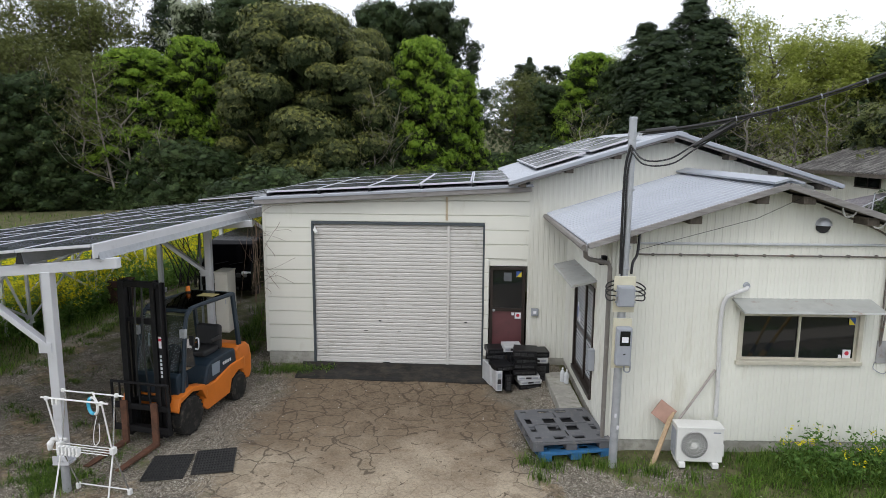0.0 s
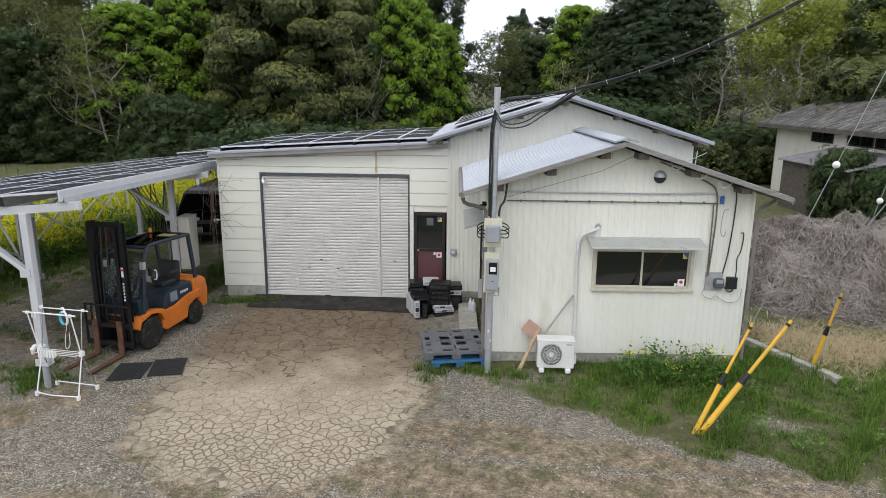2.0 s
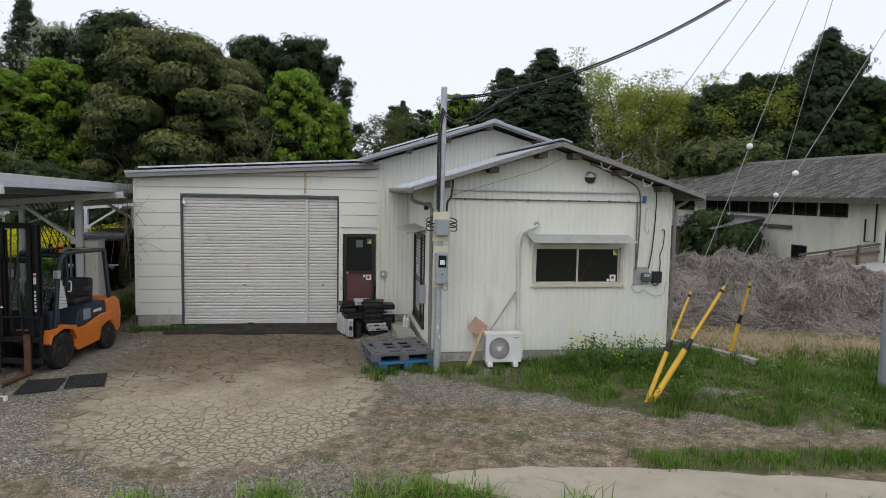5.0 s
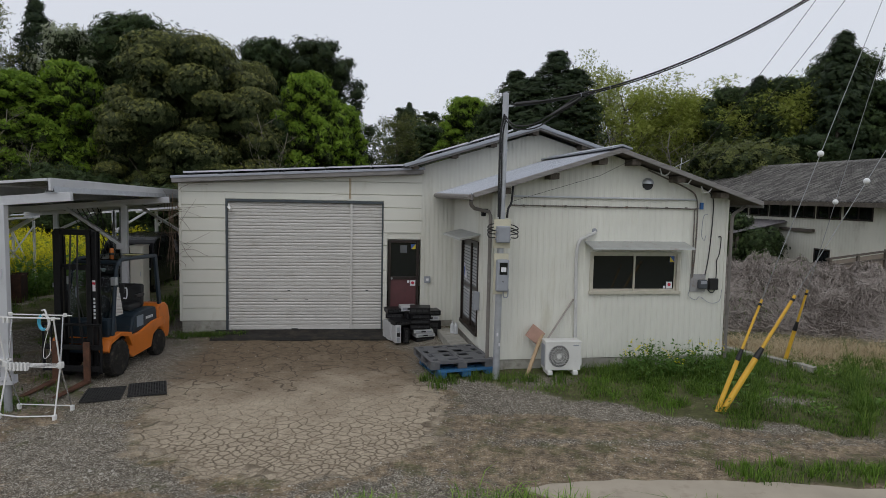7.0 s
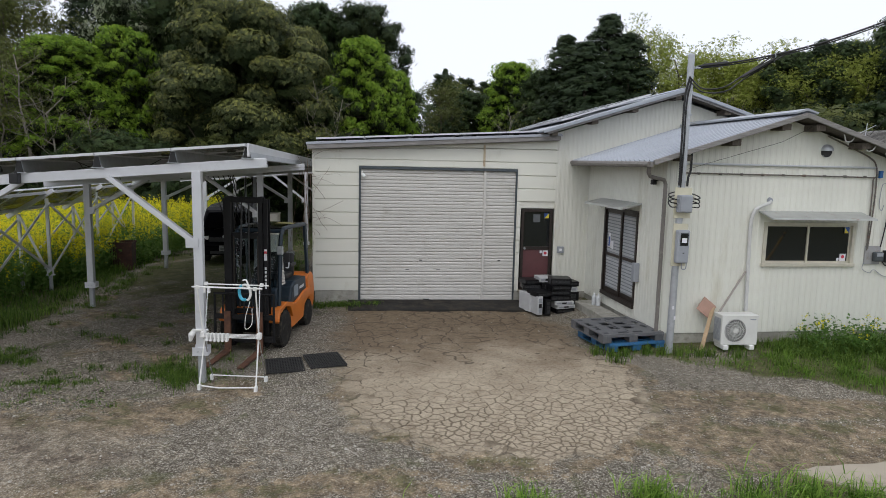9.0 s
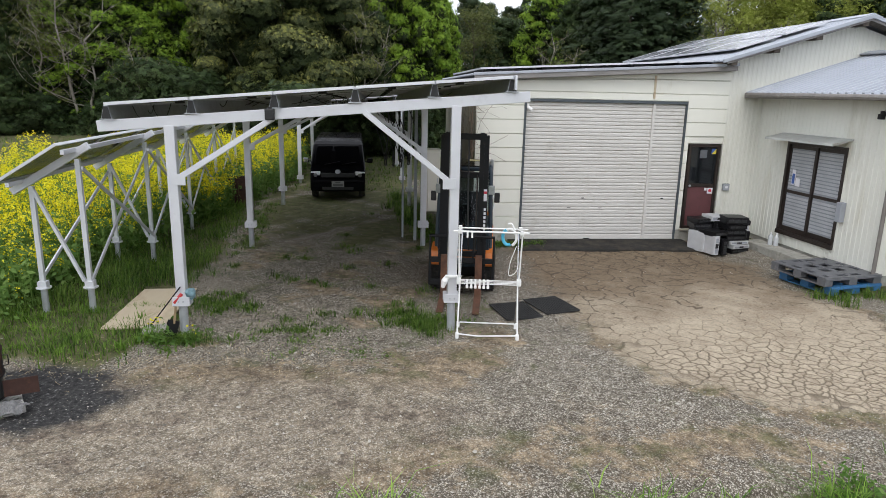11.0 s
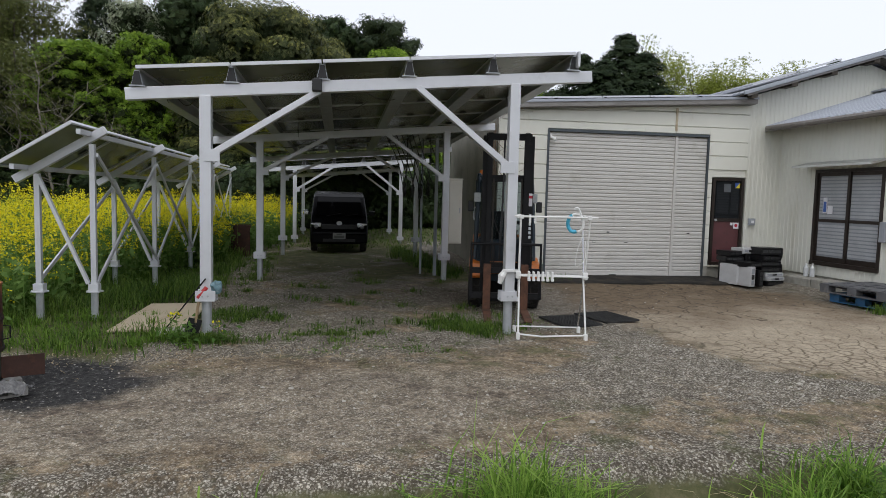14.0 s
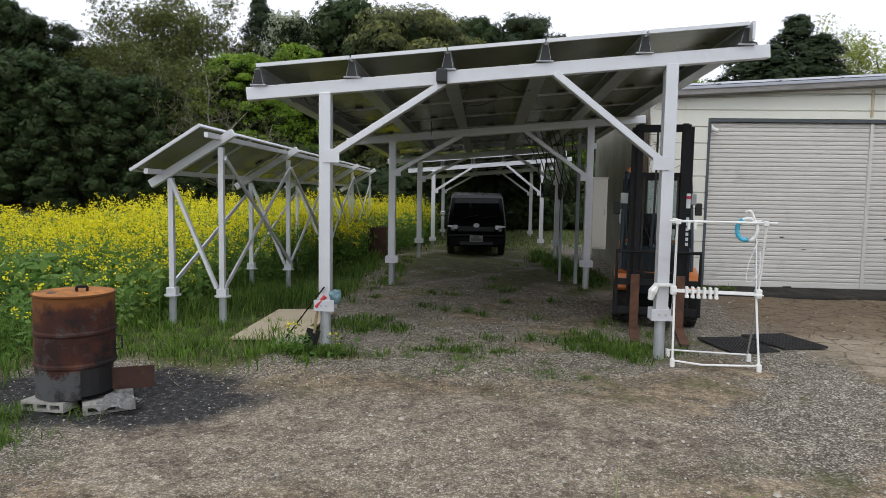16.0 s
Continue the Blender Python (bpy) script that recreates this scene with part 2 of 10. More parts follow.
def mound(x, y):
    """The heap of dead vines beside the annex."""
    foot = heap_foot(x)
    ridge = step_up(7.6, 10.6, x) * (1 - step_up(16.0, 18.6, x)) * step_up(-0.2, 5.6, y - foot) * (1 - step_up(17.5, 23, y))
    lumps = 0.34 * np.abs(wave(x, y, 1.5, 4)) + 0.26 * np.abs(wave(x, y, 3.1, 1)) + 0.1 * np.abs(wave(x, y, 6.1, 2)) - 0.26
    return ridge * (1.02 + 0.16 * wave(x, y, 0.9)) + lumps * step_up(0.0, 0.3, ridge)


def height(x, y):
    x, y = np.asarray(x, float), np.asarray(y, float)
    z = -0.07 + 0.018 * wave(x, y, 1.1) + 0.008 * wave(x, y, 4.1, 2)
    z = z + 0.07 * step_up(11.8, 13.2, y) * step_up(-4.6, -3.8, x) * (1 - step_up(8, 10, x))
    z = z + 0.09 * step_up(0, 1.2, y - verge_line(x)) * step_up(1.0, 2.2, x)
    rough = (1 - step_up(7.4, 8.2, y)) * (1 - step_up(-4.6, -3.2, x)) * step_up(4.3, 4.8, y)
    z = z + rough * (0.02 * wave(x, y, 2.7, 1) + 0.011 * wave(x, y, 6.3, 3))
    over = np.clip(bank_line(x) - y, 0, 8)
    z = z - 0.28 * over - 0.1 * step_up(0.0, 0.25, over) + 0.08 * step_up(0.1, 1, over) * wave(x, y, 2.3)
    z = z + mound(x, y) - 0.055 * np.exp(-((x + 10.2) / 1.0) ** 2 - ((y - 6.4) / 0.8) ** 2)
    z = z - 0.95 * step_up(12.5, 18, x) * step_up(16.5, 22, y) * (1 - step_up(44, 52, y)) * (1 - step_up(42, 50, x))
    r = np.hypot(x - 4, (y - 4))
    z = z + 0.13 * np.clip(r - 54, 0, 60) * step_up(-5, 10, y) * (1 + 0.25 * wave(x, y, 0.11))
    return z


def axis(near0, near1, step, far):
    inner = np.arange(near0, near1 + step / 2, step)
    reach, grow = [], step
    v = 0.0
    while v < far:
        grow *= 1.25
        v += grow
        reach.append(v)
    return np.concatenate([near0 - np.array(reach[::-1]), inner, near1 + np.array(reach)])


def bare_verge(x, y):
    """Where gravel shows through the weedy strip."""
    return 1 - 0.85 * np.exp(-(((x - 3.3) / 0.8) ** 2 + ((y - 8.7) / 0.4) ** 2)) - 0.95 * np.exp(-(((x - 6.7) / 0.75) ** 2 + ((y - 7.0 + 0.15 * wave(x, y, 3)) / 0.26) ** 2))


def zones(x, y):
    """Shares of dirt, of soil under plants (and for carport shade) and of paving, over the plan."""
    far_edge = np.interp(x, [0.4, 1.4, 2.6, 4.7, 6.4, 9, 30], [6.3, 7.6, 7.1, 6.5, 5.9, 5.4, 4.6])
    track = (0.95 - 0.55 * np.exp(-((y - np.interp(x, [0, 3, 8, 30], [6.2, 6.0, 5.25, 3.7])) / 0.16) ** 2)) * step_up(0.0, 1.8, x + 0.3 * wave(x, y, 1.5)) * (1 - step_up(-0.35, 0.25, y - far_edge + 0.2 * wave(x, y, 1.3, 3)))
    rim = 0.8 * np.exp(-((in_crack(x, y) - 1.18) / 0.16) ** 2) * (1 - step_up(8.5, 9.5, y))
    track = np.maximum(track, rim)
    track = np.maximum(track, 0.65 * np.exp(-((y - np.interp(x, [-14, -8, -2], [4.6, 5.0, 4.9])) / 0.5) ** 2) * (1 - step_up(-3, 0, x)))
    port = (0.02 + 0.95 * wave(1.3 * x, 1.1 * y, 1.1, 3)) * step_up(-9.0, -8.3, x) * (1 - step_up(-4.4, -3.9, x)) * step_up(5.8, 7, y)
    strip = np.exp(-((y - 6.9 - 0.3 * wave(x, y, 0.8)) / 0.7) ** 2) * 0.8 * step_up(-10, -8.5, x) * (1 - step_up(-5.5, -4, x))
    front = 0.8 * np.exp(-(((x + 5.95) / 0.75) ** 2 + ((y - 5.4) / 0.3) ** 2)) + 0.6 * np.exp(-(((x - 1.4) / 1.6) ** 2 + ((y - 6.2) / 0.45) ** 2))
    front = front + 0.9 * np.exp(-(((x + 5.7) / 0.8) ** 2 + ((y - 5.0 - 0.25 * (x + 5.7)) / 0.22) ** 2)) + 0.8 * np.exp(-(((x + 8.1) / 0.6) ** 2 + ((y - 5.15) / 0.2) ** 2))
    dirt = np.clip(np.maximum.reduce([track, port, strip, front]), 0, 1)
    soil = np.clip(bare_verge(x, y), 0, 1) * step_up(-0.1, 0.45, y - verge_line(x) + 0.3 * wave(x, y, 1.9) + 0.12 * wave(x, y, 6)) * step_up(0.9, 1.5, x) * (1 - step_up(9.3, 9.9, y) * (1 - step_up(2.3, 2.5, x)))
    soil = np.maximum(soil, step_up(0.0, 0.25, bank_line(x) - y))
    soil = np.maximum(soil, (1 - step_up(-9.3, -8.7, x + 0.25 * wave(x, y, 2.1))) * step_up(7.2, 8.1, y + 0.3 * wave(x, y, 1.3)))
    soil = np.maximum(soil, (1 - step_up(-11.6, -10.9, x)) * step_up(5.0, 6.0, y))
    soil = np.maximum(soil, step_up(22.5, 24.5, y))
    soil = soil * (1 - 0.9 * wear(x, y)[3])
    # moss patches under the carport, plus its shade as darker soil towards the back
    mossy = np.clip(-0.12 + 0.85 * step_up(11, 16, y) + 0.25 * step_up(-5.6, -4.6, x) * step_up(12, 13.5, y) + 0.5 * wave(1.4 * x, y, 1.0, 11) + 0.35 * wave(x, y, 3.2, 5), 0, 0.95)
    soil = np.maximum(soil, mossy * step_up(-9.0, -8.4, x) * (1 - step_up(-4.3, -3.9, x)) * step_up(7.3, 8.3, y) * (1 - step_up(24, 26, y)))
    isle = step_up(4.2, 4.7, x) * (1 - step_up(0.2, 0.5, np.abs(y - np.interp(x, [4.3, 7, 14, 30], [4.75, 4.45, 3.6, 2.4])) + 0.12 * wave(x, y, 3.1, 2) + 0.06 * wave(x, y, 8)))
    soil = np.maximum(soil, isle)
    ash = np.exp(-(((x + 10.0) / 1.15 + 0.2 * wave(x, y, 3)) ** 2 + ((y - 6.7) / 0.72 + 0.2 * wave(x, y, 2.6, 2)) ** 2) ** 2)
    return dirt, soil, ash


def wear(x, y):
    """Shares of the yard's concrete, of dead vines and of pale trodden grit, over the plan."""
    yard = step_up(-3.9, -2.5, x + 0.25 * wave(x, y, 1.7) - 0.25 * (y < 6.8)) * (1 - step_up(0.5, 1.8, x + 0.25 * wave(x, y, 1.4, 1))) * step_up(5.6, 6.6, y) * (1 - step_up(13.2, 13.6, y))
    yard = np.maximum(yard, 1 - step_up(0.95, 1.2, in_crack(x, y)))
    vine = step_up(0.04, 0.25, mound(x, y))
    grit = np.exp(-(((x + 7.6) / 2.4) ** 2 + ((y - 5.9) / 0.95) ** 2) ** 2) + 0.8 * np.exp(-(((x + 9.0) / 0.5) ** 2 + ((y - 5.15) / 0.25) ** 2)) + 0.7 * np.exp(-(((x + 7.0) / 0.5) ** 2 + ((y - 5.0) / 0.3) ** 2))
    grit = grit + 0.3 * np.clip(0.1 + 0.9 * wave(1.2 * x, 0.9 * y, 1.7, 6), 0, 1) * step_up(-8.9, -8.3, x) * (1 - step_up(-4.6, -4.1, x)) * step_up(7.4, 8.4, y) * (1 - step_up(18, 21, y))
    straw = np.exp(-((y - heap_foot(x) + 1.2) / 1.0) ** 2) * step_up(7.9, 8.6, x) * (1 - step_up(13, 15, x))
    return yard, vine, np.clip(grit, 0, 1), straw


def in_crack(x, y):
    """The broken, bleached part of the yard slab."""
    return ((x + 0.85) / 2.1) ** 2 + ((y - 8.2) / 2.85) ** 2 + 0.17 * wave(x, y, 2.0, 3) + 0.09 * wave(x, y, 5.0, 1)


def slab_colour(nt, co):
    """Bleached concrete, browner with trodden dirt towards the shutter; its colour and relief."""
    axes = nt.nodes.new("ShaderNodeSeparateXYZ")
    nt.links.new(co, axes.inputs[0])
    broad, mid, small = grain(nt, co, 0.8, 8, 0.64), grain(nt, co, 5, 8, 0.74), grain(nt, co, 24, 5, 0.78)
    trodden = sums(nt, "ADD", sums(nt, "MULTIPLY", sums(nt, "SUBTRACT", axes.outputs[1], 8.7), 0.34), sums(nt, "ADD", sums(nt, "MULTIPLY", sums(nt, "SUBTRACT", broad, 0.5), 2.6), sums(nt, "MULTIPLY", sums(nt, "SUBTRACT", mid, 0.5), 2.0)))
    col = blend(nt, ramp(nt, trodden, [(0.0, (0, 0, 0)), (0.9, (0.9,) * 3)]), (0.36, 0.303, 0.222), (0.165, 0.122, 0.080))
    col = blend(nt, 0.85, col, ramp(nt, mid, [(0.3, (0.6, 0.55, 0.5)), (0.48, (1, 1, 1)), (0.68, (1.3,) * 3)]), "MULTIPLY")
    col = blend(nt, 0.75, col, ramp(nt, small, [(0.32, (0.55,) * 3), (0.5, (1, 1, 1)), (0.68, (1.35,) * 3)]), "MULTIPLY")
    return col, sums(nt, "ADD", small, mid)


def ground_material():
    m, nt, b, co = blank("gravel_dirt_and_soil", 0.95, 0, 0.2)

    def shares(name):
        att = nt.nodes.new("ShaderNodeAttribute")
        att.attribute_name = name
        sep = nt.nodes.new("ShaderNodeSeparateColor")
        nt.links.new(att.outputs["Color"], sep.inputs[0])
        return sep.outputs, att.outputs["Alpha"]

    def pebbles(scale, stops, vec):
        c = nt.nodes.new("ShaderNodeTexVoronoi")
        c.inputs["Scale"].default_value = scale
        nt.links.new(vec, c.inputs["Vector"])
        s = nt.nodes.new("ShaderNodeSeparateColor")
        nt.links.new(c.outputs["Color"], s.inputs[0])
        return ramp(nt, s.outputs[0], stops), c.outputs["Distance"], s.outputs[1]
    zone, cracks = shares("zone")
    worn, straw = shares("worn")
    mp = nt.nodes.new("ShaderNodeMapping")
    mp.inputs["Scale"].default_value = (0.72, 1.0, 1.0)
    nt.links.new(co, mp.inputs["Vector"])
    drawn = mp.outputs["Vector"]
    broad, patch, mid, small = grain(nt, drawn, 0.45, 5), grain(nt, drawn, 1.3, 9, 0.66), grain(nt, co, 4.2, 8, 0.72), grain(nt, co, 17, 6, 0.8)
    jitter = nt.nodes.new("ShaderNodeTexNoise")
    jitter.inputs["Scale"].default_value = 38
    nt.links.new(co, jitter.inputs["Vector"])
    shift = nt.nodes.new("ShaderNodeVectorMath")
    shift.operation = "MULTIPLY_ADD"
    shift.inputs[1].default_value = (0.034, 0.034, 0.034)
    nt.links.new(jitter.outputs["Color"], shift.inputs[0])
    nt.links.new(co, shift.inputs[2])
    warped = shift.outputs[0]
    fine_col, fine_d, _ = pebbles(58, [(0.0, (0.10, 0.088, 0.068)), (0.35, (0.235, 0.212, 0.175)), (0.7, (0.43, 0.398, 0.34)), (1.0, (0.56, 0.53, 0.47))], warped)
    big_col, big_d, big_pick = pebbles(27, [(0.0, (0.14, 0.128, 0.11)), (0.6, (0.33, 0.305, 0.262)), (1.0, (0.48, 0.45, 0.40))], warped)
    gravel = blend(nt, ramp(nt, fine_d, [(0.34, (0, 0, 0)), (0.62, (0.85,) * 3)]), fine_col, (0.075, 0.06, 0.043))
    gravel = blend(nt, sums(nt, "MULTIPLY", ramp(nt, big_pick, [(0.76, (0, 0, 0)), (0.80, (1, 1, 1))]), ramp(nt, big_d, [(0.26, (1, 1, 1)), (0.36, (0, 0, 0))])), gravel, big_col)
    dirt = ramp(nt, mid, [(0.30, (0.095, 0.066, 0.04)), (0.5, (0.205, 0.15, 0.093)), (0.70, (0.38, 0.29, 0.185))])
    dirt = blend(nt, 0.8, dirt, ramp(nt, small, [(0.3, (0.4,) * 3), (0.5, (1.02,) * 3), (0.72, (1.8,) * 3)]), "MULTIPLY")
    dirt = blend(nt, 0.32, dirt, gravel)
    grit = blend(nt, 0.6, ramp(nt, mid, [(0.34, (0.13, 0.10, 0.067)), (0.48, (0.285, 0.23, 0.16)), (0.66, (0.47, 0.39, 0.28))]), gravel)
    grit = blend(nt, ramp(nt, grain(nt, drawn, 1.9, 8, 0.72), [(0.38, (0.8,) * 3), (0.49, (0, 0, 0))]), grit, ramp(nt, small, [(0.35, (0.06, 0.047, 0.036)), (0.65, (0.19, 0.15, 0.115))]))
    grit = blend(nt, 0.9, grit, ramp(nt, small, [(0.34, (0.5,) * 3), (0.5, (1, 1, 1)), (0.66, (1.5,) * 3)]), "MULTIPLY")
    slab, _ = slab_colour(nt, co)
    bent = nt.nodes.new("ShaderNodeVectorMath")
    bent.operation = "MULTIPLY_ADD"
    bent.inputs[1].default_value = (0.35, 0.35, 0.0)
    wander = nt.nodes.new("ShaderNodeTexNoise")
    wander.inputs["Scale"].default_value = 2.6
    wander.inputs["Detail"].default_value = 6
    nt.links.new(co, wander.inputs["Vector"])
    nt.links.new(wander.outputs["Color"], bent.inputs[0])
    nt.links.new(co, bent.inputs[2])
    hair = nt.nodes.new("ShaderNodeTexVoronoi")
    hair.feature = "DISTANCE_TO_EDGE"
    hair.inputs["Scale"].default_value = 2.3
    nt.links.new(bent.outputs[0], hair.inputs["Vector"])
    slab = blend(nt, ramp(nt, hair.outputs["Distance"], [(0.012, (0.75,) * 3), (0.04, (0, 0, 0))]), slab, (0.07, 0.054, 0.038))
    slab = blend(nt, cracks, slab, ramp(nt, small, [(0.35, (0.075, 0.058, 0.04)), (0.65, (0.19, 0.152, 0.11))]))
    soil = ramp(nt, mid, [(0.3, (0.06, 0.058, 0.03)), (0.5, (0.10, 0.105, 0.045)), (0.7, (0.19, 0.165, 0.095))])
    # ground under the vines, its colour darkened for the shade between stems
    dead = ramp(nt, small, [(0.3, (0.03, 0.025, 0.021)), (0.5, (0.075, 0.063, 0.055)), (0.7, (0.17, 0.15, 0.135))])
    hay = ramp(nt, small, [(0.3, (0.10, 0.075, 0.04)), (0.5, (0.25, 0.19, 0.11)), (0.7, (0.42, 0.34, 0.22))])

    def spread(channel, low=0.3, high=0.62, by=1.1):
        s = sums(nt, "ADD", channel, sums(nt, "MULTIPLY", sums(nt, "SUBTRACT", mid, 0.5), by))
        return ramp(nt, s, [(low, (0, 0, 0)), (high, (1, 1, 1))])
    muddy = sums(nt, "ADD", zone[0], sums(nt, "ADD", sums(nt, "MULTIPLY", sums(nt, "SUBTRACT", patch, 0.5), 2.0), sums(nt, "ADD", sums(nt, "MULTIPLY", sums(nt, "SUBTRACT", broad, 0.5), 1.1), sums(nt, "MULTIPLY", sums(nt, "SUBTRACT", mid, 0.5), 0.9))))
    crumbs = grain(nt, co, 8.5, 10, 0.8)
    muddy = sums(nt, "ADD", muddy, sums(nt, "MULTIPLY", sums(nt, "SUBTRACT", crumbs, 0.5), 1.5))
    col = blend(nt, ramp(nt, muddy, [(0.34, (0, 0, 0)), (0.66, (0.9,) * 3)]), gravel, dirt)
    col = blend(nt, 0.85, col, ramp(nt, mid, [(0.3, (0.60, 0.58, 0.55)), (0.5, (0.93, 0.925, 0.90)), (0.68, (1.26, 1.25, 1.22))]), "MULTIPLY")
    moss = ramp(nt, sums(nt, "ADD", grain(nt, co, 1.9, 8, 0.7), sums(nt, "MULTIPLY", zone[0], 0.08)), [(0.57, (0, 0, 0)), (0.66, (0.55,) * 3)])
    col = blend(nt, moss, col, (0.075, 0.085, 0.03))
    speck = ramp(nt, grain(nt, co, 13, 8, 0.85), [(0.36, (0.5, 0.47, 0.43)), (0.48, (1.0, 1.0, 1.0)), (0.62, (1.55, 1.54, 1.5))])
    col = blend(nt, 0.75, col, speck, "MULTIPLY")
    col = blend(nt, spread(worn[2], 0.1, 0.7, 1.2), col, blend(nt, 0.6, grit, speck, "MULTIPLY"))
    col = blend(nt, spread(worn[0], 0.3, 0.8, 1.2), col, slab)
    col = blend(nt, spread(zone[1]), col, soil)
    col = blend(nt, spread(straw, 0.35, 0.7, 0.9), col, hay)
    col = blend(nt, worn[1], col, dead)
    col = blend(nt, spread(zone[2], 0.15, 0.5), col, ramp(nt, small, [(0.4, (0.018, 0.018, 0.018)), (0.58, (0.06, 0.058, 0.056)), (0.72, (0.45, 0.44, 0.43))]))
    col = blend(nt, 0.5, col, ramp(nt, broad, [(0.3, (0.8,) * 3), (0.7, (1.15,) * 3)]), "MULTIPLY")
    nt.links.new(col, b.inputs["Base Color"])
    bumped(nt, b, sums(nt, "ADD", sums(nt, "MULTIPLY", crumbs, 1.4), sums(nt, "SUBTRACT", small, sums(nt, "MULTIPLY", fine_d, 0.8))), 0.6, 0.024)
    return m


gx, gy = axis(-14, 18, 0.13, 1500), axis(-2, 22, 0.13, 1500)
GX, GY = np.meshgrid(gx, gy)
gverts = np.stack([GX.ravel(), GY.ravel(), height(GX, GY).ravel()], 1)
nx = len(gx)
idx = np.arange(nx * len(gy)).reshape(len(gy), nx)
gfaces = np.stack([idx[:-1, :-1].ravel(), idx[:-1, 1:].ravel(), idx[1:, 1:].ravel(), idx[1:, :-1].ravel()], 1)
gmesh = mesh_from("ground", gverts, gfaces)
d, s, a = zones(GX.ravel(), GY.ravel())
crack = (1 - step_up(0.9, 1.05, in_crack(GX.ravel(), GY.ravel()))) * 0.8 * (1 - step_up(7.0, 9.2, GY.ravel()))
zone = gmesh.color_attributes.new("zone", "FLOAT_COLOR", "POINT")
zone.data.foreach_set("color", np.stack([d, s, a, crack], 1).astype(np.float32).ravel())
worn = gmesh.color_attributes.new("worn", "FLOAT_COLOR", "POINT")
worn.data.foreach_set("color", np.stack(wear(GX.ravel(), GY.ravel()), 1).astype(np.float32).ravel())
ground = tagged(lay("ground", gmesh, ground_material(), smooth=True), "grey gravel drive with brown dirt tracks and weedy soil", "ground", kind="structure")


def gz(x, y):
    return float(height(x, y))
# ---- workshop: a lean-to bay with a roller shutter beside a gabled hall ----
def ribbed_sheet(outline, pitch, depth, m, back=0.03):
    """A wall sheet with upright ribs: outline gives the top height over u; it stands on z0. Points (u, z_top); flat ribs proud by depth."""
    us = [p[0] for p in outline]
    zs = [p[1] for p in outline]
    u0, u1, z0 = us[0], us[-1], m
    cuts = []
    u = u0
    while u < u1 - 1e-4:
        for f, dd in ((0.0, 0.0), (0.42, 0.0), (0.5, depth), (0.92, depth)):
            cuts.append((u + f * pitch, dd))
        u += pitch
    cuts = [c for c in cuts if c[0] < u1] + [(u1, 0.0)]
    for p in outline[1:-1]:
        cuts.append((p[0], 0.0))
    return sorted(cuts), lambda q: float(np.interp(q, us, zs)), z0, back


def wall_sheet(name, outline, z0, holes, material, parent, m, pitch=0.13, depth=0.007, thick=0.08):
    """An upright ribbed wall in the plane v = 0 of m, with rectangular holes (u0, u1, z0, z1) right through it."""
    cuts, top, zb, back = ribbed_sheet(outline, pitch, depth, z0)
    edges = {h[0] for h in holes} | {h[1] for h in holes}
    us = sorted(set([round(c[0], 4) for c in cuts]) | {round(e, 4) for e in edges})
    prof = lambda u: float(np.interp(u, [c[0] for c in cuts], [c[1] for c in cuts]))
    bm = bmesh.new()
    put = lambda u, v, z: bm.verts.new(m @ Vector((u, v, z)))
    for a, b in zip(us, us[1:]):
        if b - a < 1e-4:
            continue
        mid = (a + b) / 2
        spans, lo = [], z0
        for h in sorted([h for h in holes if h[0] < mid < h[1]], key=lambda h: h[2]):
            if h[2] > lo:
                spans.append((lo, h[2]))
            lo = h[3]
        spans.append((lo, None))
        for s0, s1 in spans:
            ta, tb = (top(a), top(b)) if s1 is None else (s1, s1)
            da, db = -prof(a), -prof(b)
            f = [put(a, da, s0), put(b, db, s0), put(b, db, tb), put(a, da, ta)]
            k = [put(a, thick, s0), put(b, thick, s0), put(b, thick, tb), put(a, thick, ta)]
            bm.faces.new(f), bm.faces.new(k[::-1])
            bm.faces.new((f[0], k[0], k[1], f[1])), bm.faces.new((f[3], f[2], k[2], k[3]))
            bm.faces.new((f[0], f[3], k[3], k[0])), bm.faces.new((f[1], k[1], k[2], f[2]))
    bmesh.ops.remove_doubles(bm, verts=bm.verts, dist=0.0002)
    return part(name, bm, material, parent)


def ribbed_roof(name, a, b, c, d, pitch, depth, material, parent, thick=0.02, label=""):
    """A roof sheet over the corners a (low near), b (low far), c (high far), d (high near), with ribs that run from low to high."""
    a, b, c, d = (Vector(p) for p in (a, b, c, d))
    up = (b - a).cross(d - a).normalized()
    up = up if up.z > 0 else -up
    n = max(1, int((b - a).length / pitch))
    fs = []
    for i in range(n):
        for f, h in ((0.0, 0.0), (0.62, 0.0), (0.7, depth), (0.92, depth)):
            fs.append(((i + f) / n, h))
    fs.append((1.0, 0.0))
    bm = bmesh.new()
    rows = []
    for f, h in fs:
        p, q = a.lerp(b, f), d.lerp(c, f)
        rows.append([bm.verts.new(p + up * h), bm.verts.new(q + up * h), bm.verts.new(q - up * thick), bm.verts.new(p - up * thick)])
    for r, s in zip(rows, rows[1:]):
        for k in range(4):
            bm.faces.new((r[k], s[k], s[(k + 1) % 4], r[(k + 1) % 4]))
    bm.faces.new(rows[0]), bm.faces.new(rows[-1][::-1])
    return part(name, bm, material, parent, label)


def dark_glass():
    m, nt, b, co = blank("dark_window_glass", 0.04, 0, 0.6)
    b.inputs["Base Color"].default_value = (0.012, 0.014, 0.016, 1)
    n = grain(nt, co, 1.5, 2)
    bumped(nt, b, n, 0.02, 0.01)
    return m


